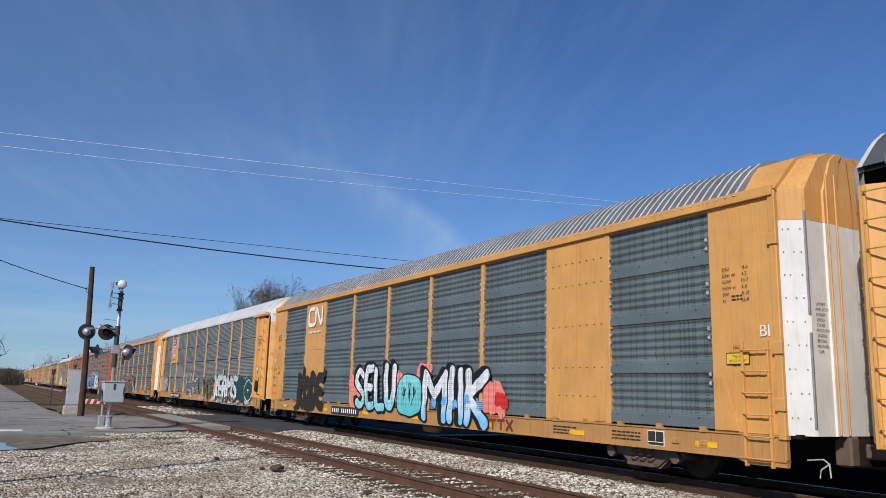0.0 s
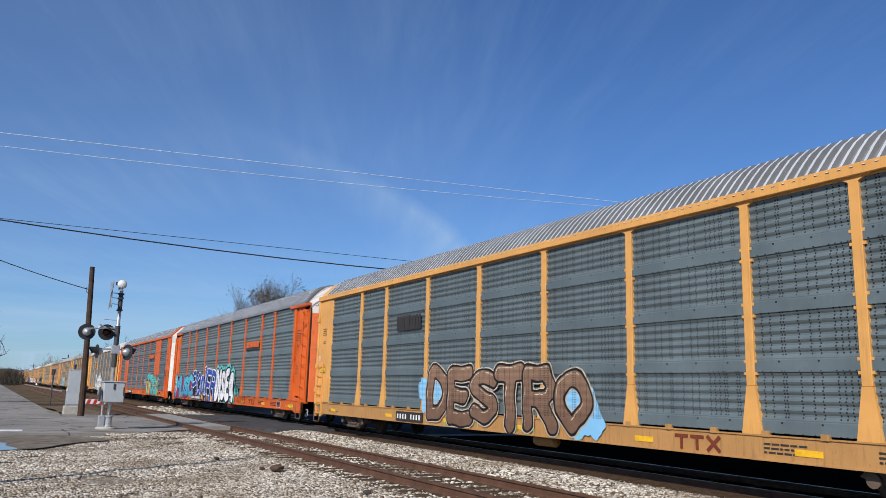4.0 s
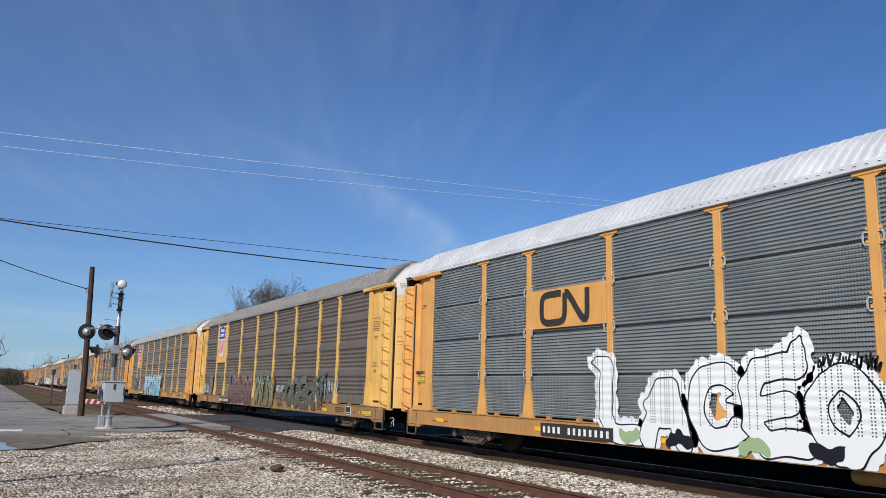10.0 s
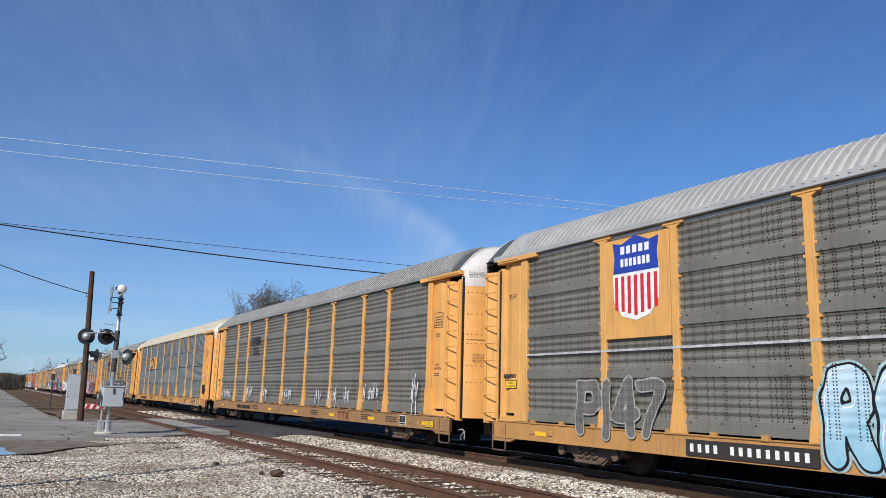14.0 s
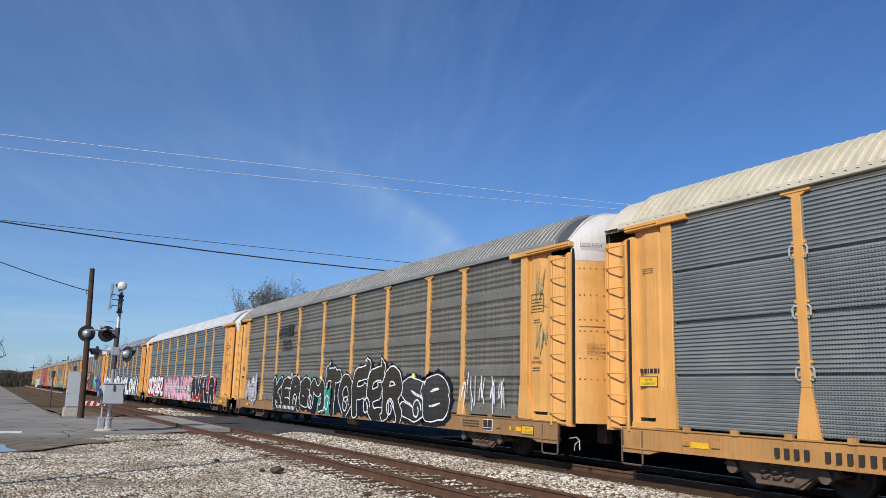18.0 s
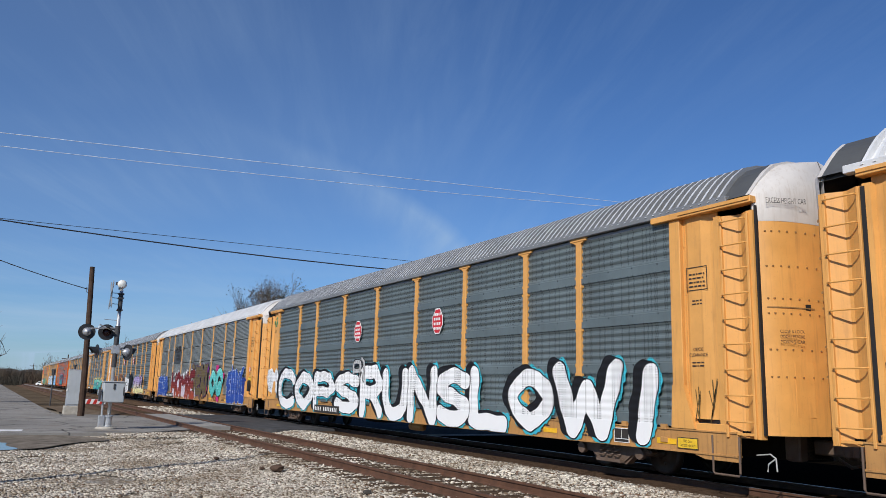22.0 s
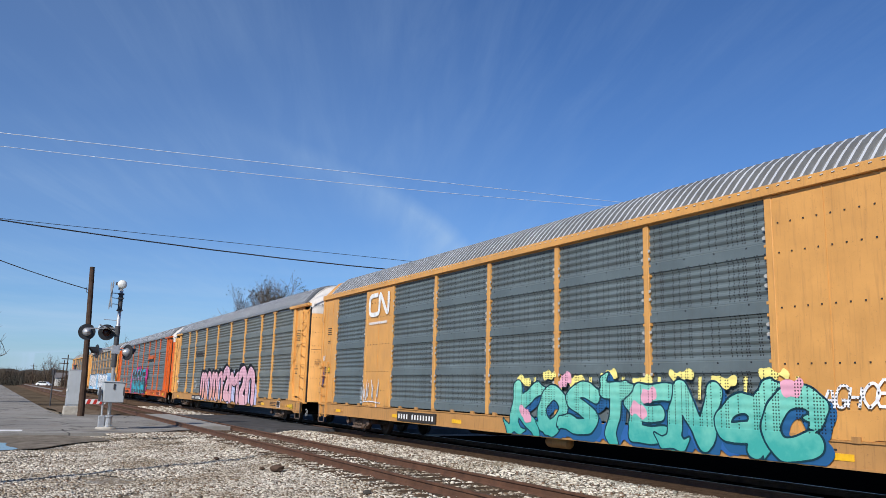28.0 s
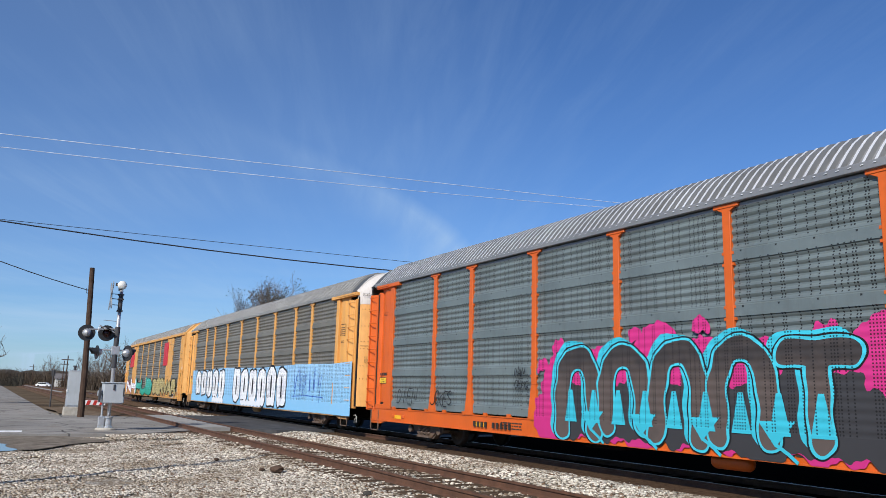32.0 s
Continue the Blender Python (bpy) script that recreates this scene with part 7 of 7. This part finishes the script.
graffiti(c, "LUCE", .1, 4.4, .6, 2.1, (.66, .42, .50), (.26, .02, .09), (.72, .38, .44), r=.2, line=.05, edge2=(.55, .5, .12), line2=.025, seed=64, smooth=1, drop=(.26, .02, .09), way=(-.15, -.02))
for i in range(9):
    cloud(c, -4.3 + i * .95, -3.75 + i * .95, 1.3, 1.52, (.36, .66, .64), 90 + i, -1.6422, 3, "paint_spot")
handwriting(c, "BA", -4.1, .72, .16, BK, 63, -1.646, .02)
cloud(c, 4.4, 10.7, .62, 2.15, (.45, .02, .03), 63, bumps=14)
graffiti(c, "RVELR", 4.6, 10.4, .6, 2.1, (.016, .016, .018), WH, (.03, .03, .032), r=.24, line=.055, seed=65, smooth=2, inner=(.3, .3, .3), wide=1.16)
tags(c, 5.2, 6.0, .72, 1.0, RED_, 66, 2, -1.6465)
tags(c, 7.1, 7.6, .75, 1.2, RED_, 67, 2, -1.6465)
for a in range(4):
    t = a * math.pi / 4
    part("graffiti_tag", stroke([(7.75 - .2 * math.cos(t), 1.62 - .2 * math.sin(t)), (7.75 + .2 * math.cos(t), 1.62 + .2 * math.sin(t))], .025, -1.6465 - a * .0003), ink("line", WH), c)
tags(c, 10.2, 11.2, 1.7, 2.2, PINK, 65, 2)
tags(c, 12.0, 12.7, 2.4, 2.75, BK, 66, 2, -1.566)
c = CARS[12]
for words, a, b, k in (("COPS", -11.3, -2.5, 67), ("RUNSLOW", -2.4, 10.5, 68), ("!", 10.5, 11.8, 69)):
    graffiti(c, words, a, b, .6, 2.22, (.78, .78, .78), BK, (.82, .82, .82), r=.2, line=.025, seed=k, drop=BK, way=(-.22, .07), glow=(.05, .40, .50), spread=.06, smooth=0, tilt=3, lean=.22 if k == 69 else 0, wide=1.0)
graffiti(c, "BI", -3.1, -2.0, 1.75, 2.55, (.42, .42, .42), BK, None, r=.07, line=.03, seed=70, wild=1)
cloud(c, -12.9, -11.4, 1.15, 2.25, (.7, .71, .72), 71, bumps=6)
handwriting(c, "420", -12.7, 4.25, .32, (.02, .22, .10), 72, -1.57, .06, .68)
tags(c, 12.2, 12.75, 1.1, 1.75, (.12, .08, .03), 73, 2, -1.566)
c = CARS[13]
cloud(c, -12.0, -8.2, .6, 1.75, (.015, .05, .26), 69, bumps=8)
graffiti(c, "HEUP", -11.95, -8.4, .66, 2.05, (.02, .06, .30), (.62, .66, .74), (.04, .10, .38), r=.2, line=.022, seed=70, smooth=1, wild=1)
for i in range(9):
    cloud(c, -7.0 + i * .95, -6.6 + i * .95, 1.85 + .15 * (i % 3), 2.15 + .15 * (i % 3), WH, 170 + i, -1.6335, 2, "paint_spot")
cloud(c, -7.0, 1.2, .58, 1.9, (.52, .48, .56), 70, -1.6315, 14)
graffiti(c, "HOMIE", -6.9, .4, .6, 2.35, (.34, .06, .025), (.03, .005, .008), (.14, .010, .014), r=.22, line=.04, edge2=WH, line2=.025, seed=71, smooth=1, tilt=8, inner=(.55, .2, .2), wild=1, fade=(.6, 1.8))
for i in range(12):
    x, z = -6.4 + i * .58, 1.05 + .75 * ((i * 5) % 7) / 7
    cloud(c, x, x + .14, z, z + .14, (.65, .4, .5), 190 + i, -1.6435, 2, "paint_spot")
graffiti(c, "VEXI", -.3, 3.7, .85, 2.7, (.115, .085, .035), (.05, .015, .11), (.14, .105, .05), r=.24, line=.04, seed=72, smooth=0, wild=2, wide=1.2)
for i, (x, z) in enumerate(((3.6, 2.35), (3.5, 1.2), (4.5, 1.8), (7.3, 2.0), (6.0, 2.45), (6.4, .8))):
    cloud(c, x - .3, x + .3, z - .22, z + .22, MAG if i else (.2, .03, .3), 73 + i, -1.634, 3, "paint_spot")
graffiti(c, "OG", 4.4, 7.3, .85, 2.5, (.07, .40, .38), BK, (.15, .62, .58), r=.25, line=.045, seed=74, inner=WH, wild=1)
cloud(c, 8.3, 11.9, .62, 2.05, (.015, .04, .24), 76, bumps=9)
graffiti(c, "EBUL", 8.4, 11.7, .62, 2.3, (.02, .06, .30), (.60, .64, .72), (.03, .09, .38), r=.2, line=.022, seed=75, smooth=0, wild=1)
handwriting(c, "PUFS PAUSE", .6, .66, .24, (.05, .03, .02), 76, -1.634, .024)
c = CARS[14]
graffiti(c, "SWEN", -9.5, -1.6, .72, 2.25, (.12, .06, .04), (.45, .19, .08), (.2, .1, .06), r=.16, line=.03, seed=77, smooth=1, wild=2)
cloud(c, -1.5, 1.3, .62, 2.0, (.74, .75, .76), 78, -1.6335, 7)
graffiti(c, "O", -.9, .6, .75, 2.1, (.5, .5, .52), BK, WH, r=.2, line=.04, seed=79, wild=1)
graffiti(c, "HI", 1.2, 3.1, .64, 2.25, BK, None, None, r=.3, seed=80, wild=2, smooth=0)
cloud(c, 4.0, 9.6, .6, 1.1, (.66, .60, .24), 81, -1.6315, 10)
graffiti(c, "SEPUL", 4.1, 9.2, .66, 2.05, (.72, .66, .30), BK, (.36, .28, .55), r=.17, line=.04, edge2=(.6, .55, .7), line2=.03, seed=81, wild=1, fade=(.9, 1.6), smooth=1)
tags(c, 9.0, 10.6, 1.4, 1.8, BK, 82, 3)
c = CARS[15]
cloud(c, .1, 8.4, .575, .98, (.03, .12, .34), 83, -1.6315, 16)
for i in range(8):
    x = .5 + i * .98
    part("paint_stem", Mesh().add([(x + .1, -1.6335, 1.5), (x + .16, -1.6335, 1.5), (x + .2, -1.6335, 1.9), (x + .12, -1.6335, 1.9)], [(0, 1, 2, 3)]), ink("halo", PALEY), c)
    cloud(c, x - .15, x + .4, 1.72 + .12 * (i % 2), 1.92 + .12 * (i % 2), PALEY, 84 + i, -1.6336, 3, "paint_spot")
graffiti(c, "KOSTENaC", .2, 8.3, .62, 1.8, (.05, .36, .32), (.008, .04, .06), (.22, .60, .48), r=.16, line=.035, seed=92, lean=.2, smooth=0, wild=2, drop=(.02, .10, .24), way=(.1, -.14))
for x, z in ((4.2, 1.1), (4.5, 1.4), (2.0, 1.7), (.5, .9), (7.6, 1.55)):
    cloud(c, x, x + .4, z, z + .32, PINK, int(x * 10), -1.6475, 3, "paint_spot")
handwriting(c, "AGHOE", 8.3, 1.45, .34, WH, 94, -1.64, .045, .62)
tags(c, -8.9, -7.4, 1.1, 1.7, WH, 95, 3)
tags(c, -12.9, -12.3, 1.5, 2.2, NAVY, 96, 1)
c = CARS[16]
tags(c, -12.75, -12.25, 2.9, 4.2, (.2, .12, .04), 146, 2, -1.566)
handwriting(c, "VENSKY", -11.75, 1.45, .3, WH, 97, -1.634, .03, .5)
handwriting(c, "STAY", -6.3, 1.6, .26, WH, 98, -1.634, .026)
handwriting(c, "LAME..", -6.1, 1.28, .24, WH, 99, -1.634, .026)
cloud(c, -4.6, 7.4, .58, 1.9, (.44, .46, .66), 99, -1.630, 24)
for i in range(13):
    x = -4.3 + i * .92
    part("paint_spot", Mesh().add([(x - .2, -1.6302, 1.9), (x + .3, -1.6302, 1.9), (x + .06, -1.6302, 2.35 + .2 * (i % 2))], [(0, 1, 2)]), ink("halo", (.44, .46, .66)), c)
graffiti(c, "mnmn", -4.3, .95, .66, 2.3, (.72, .32, .16), BK, (.66, .36, .44), r=.18, line=.06, drop=BK, way=(-.2, .12), seed=100, fade=(.6, 1.5), inner=(.8, .65, .7))
graffiti(c, "2M2n", 1.0, 7.0, .62, 2.5, (.66, .38, .42), BK, (.64, .36, .45), r=.24, line=.06, drop=BK, way=(-.22, .1), seed=101, inner=(.85, .75, .8), tilt=3)
c = CARS[17]
handwriting(c, "DIEN", -11.3, 1.15, .45, BK, 102, -1.634, .03)
handwriting(c, "JOKES", -9.2, 1.15, .4, BK, 103, -1.634, .03, .6)
handwriting(c, "NAN", -5.0, 1.95, .2, BK, 104, -1.634, .022)
handwriting(c, "OEMG", -5.0, 1.65, .2, BK, 105, -1.634, .022)
cloud(c, -3.9, 4.4, .58, 2.75, MAG, 104, -1.6305, 15)
for x, z in ((-3.9, 2.2), (-3.3, 2.6), (-.9, 2.75), (.8, 2.8), (3.2, 2.6), (3.9, 2.3), (4.4, 1.1), (4.3, 1.6)):
    cloud(c, x - .2, x + .2, z - .16, z + .16, MAG, int(x * 10) + 60, -1.6306, 2, "paint_spot")
cloud(c, -3.5, 4.2, .575, 1.9, (.04, .04, .044), 105, -1.633, 16)
graffiti(c, "nnnnT", -3.35, 3.75, .72, 2.55, (.10, .078, .07), (.05, .46, .58), (.045, .04, .04), r=.2, line=.05, edge2=(.012, .012, .014), line2=.03, seed=106, drop=(.04, .42, .54), way=(-.13, .1), tilt=3, fade=(1.8, 2.3), wide=1.02)
for i in range(9):
    x = -3.05 + i * .74
    part("letter_edge", Mesh().add([(x, -1.6465, .98), (x + .4, -1.6465, .98), (x + .26, -1.6465, 1.65), (x + .16, -1.6465, 1.65)], [(0, 1, 2, 3)]), ink("fill", (.04, .42, .54)), c)
    if i % 2:
        part("letter_edge", Mesh().add([(x - .2, -1.647, 1.2), (x + .5, -1.647, 1.22), (x + .1, -1.647, .8)], [(0, 1, 2)]), ink("fill", (.04, .42, .54)), c)
        part("letter_edge", stroke([(x + .1, .85), (x + .35, .7), (x + .5, .585)], .06, -1.6455), ink("fill", (.04, .42, .54)), c)
handwriting(c, "DIGS", 4.75, 1.95, .3, BK, 107, -1.634, .035)
handwriting(c, "J.OU", 6.6, .66, .26, BK, 108, -1.634, .03)
c = CARS[18]
part("graffiti_cloud", Mesh().poly([(-11.9, .6), (11.95, .6), (11.95, 2.45), (8, 2.5), (3, 2.42), (-4, 2.5), (-9, 2.4), (-11.9, 2.44)], -1.632, -1.629), ink("fill", SKYB, (.30, .52, .74)), c, "pale blue sprayed band along the lower side")
part("graffiti_cloud", Mesh().poly([(12.0, .6), (13.66, .6), (13.66, 2.5), (12.0, 2.45)], -1.69, -1.687), ink("fill", SKYB, (.30, .52, .74)), c)


def bar_letters(car, x0, x1, z0, z1, count, seed):
    """A sprayed word as plain white bars with black edges."""
    rr = random.Random(seed)
    cell = (x1 - x0) / count
    for i in range(count):
        a, b = x0 + i * cell + .08 * cell, x0 + (i + 1) * cell - .08 * cell
        lo, hi = z0 + rr.uniform(0, .25), z1 - rr.uniform(0, .15)
        part("letter_outline", blob(a - .09, b + .09, lo - .09, hi + .09, seed + i, -1.636, 30, .1), ink("line", BK), car)
        part("letter_fill", blob(a, b, lo, hi, seed + i, -1.640, 30, .1), ink("fill", WH), car)
        part("letter_gap", blob((a + b) / 2 - .1, (a + b) / 2 + .1, lo + .35, hi - .35, seed + i, -1.643, 16, .2), ink("line", BK), car)


bar_letters(c, -10.9, -3.8, .8, 2.4, 5, 110)
bar_letters(c, -2.2, 6.6, .65, 2.45, 6, 120)
tags(c, 7.3, 10.8, 1.2, 2.2, BLUE, 130, 4)
cloud(c, -6.5, -4.0, .58, .95, (.70, .72, .75), 131, -1.6445, 6)
cloud(c, -.5, 3.0, .58, .9, (.70, .72, .75), 132, -1.6445, 7)
c = CARS[19]
graffiti(c, "NH", -11.6, -6.3, .7, 1.95, WH, (.5, .1, .15), r=.22, seed=131)
graffiti(c, "HUB", -6.1, 1.9, .7, 1.95, GREEN, BK, TEAL, r=.22, seed=132)
graffiti(c, "SERVAR", 2.3, 11.3, .75, 1.95, (.4, .33, .15), BK, r=.2, seed=133)
part("emblem_plate", Mesh().box(-10.6, -8.6, -1.632, -1.6, 3.0, 4.3), plain("emblem_red", (.55, .02, .03), .5), c)
part("emblem_plate", Mesh().box(5.9, 7.5, -1.632, -1.6, 2.9, 4.6), plain("emblem_red", (.55, .02, .03), .5), c)


# the paint keeps its place on the cars that ride a little ahead in their couplings
NUDGE = {-1: -.37, 0: -.2, 1: .15, 3: .45, 4: .38, 5: .1, 6: .4, 7: .1, 11: .1, 12: 0, 15: .4, 16: .3}
for k, dx in NUDGE.items():
    for ob in CARS[k].children:
        if ob.name.split(".")[0] in ("graffiti_cloud", "graffiti_tag", "letter_outline", "letter_fill", "letter_glow", "letter_shadow", "letter_highlight", "letter_edge", "letter_gap", "paint_drip", "paint_spot", "number_board", "reporting_mark"):
            ob.location.x -= dx


# ---------------- moving things ----------------
TRAIN_Y = 12.505
TRAVEL = [(0, 0), (3, 46.7), (6, 93.5), (9, 140.2), (11.5, 178.7), (14.5, 225.0), (17.5, 271.3), (20, 309.9), (22.75, 352.2), (25.5, 394.6), (28.25, 437.0), (31, 479.6), (32, 495.1)]


def moved(t):
    return float(np.interp(t, [a for a, b in TRAVEL], [b for a, b in TRAVEL]))


def motions():
    for k, car in CARS.items():
        x0 = -35.95 - L_CAR * (k - 1) - 13.7 + NUDGE.get(k, 0)
        walk(car, [(t, pose(x0 + s, TRAIN_Y, 0)) for t, s in TRAVEL])
    # every axle turns with the way that the train has gone
    spins = {}
    for car in CARS.values():
        for tr in car.children:
            if not tr.name.startswith("truck"):
                continue
            for ws in tr.children:
                if ws.name.startswith("wheelset"):
                    spins.setdefault(round(ws.location.x, 2), []).append(ws)
    for x, group in spins.items():
        rows = [(f / FPS, Matrix.LocRotScale((x, 0, .43), Euler((0, moved(f / FPS) / .40 % (2 * math.pi), 0)), None)) for f in range(0, 961)]
        walk(group[0], rows)
        for ws in group[1:]:
            ws.rotation_mode = "QUATERNION"
            ws.animation_data_create()
            ws.animation_data.action = group[0].animation_data.action
            ws.animation_data.action_slot = group[0].animation_data.action_slot


motions()
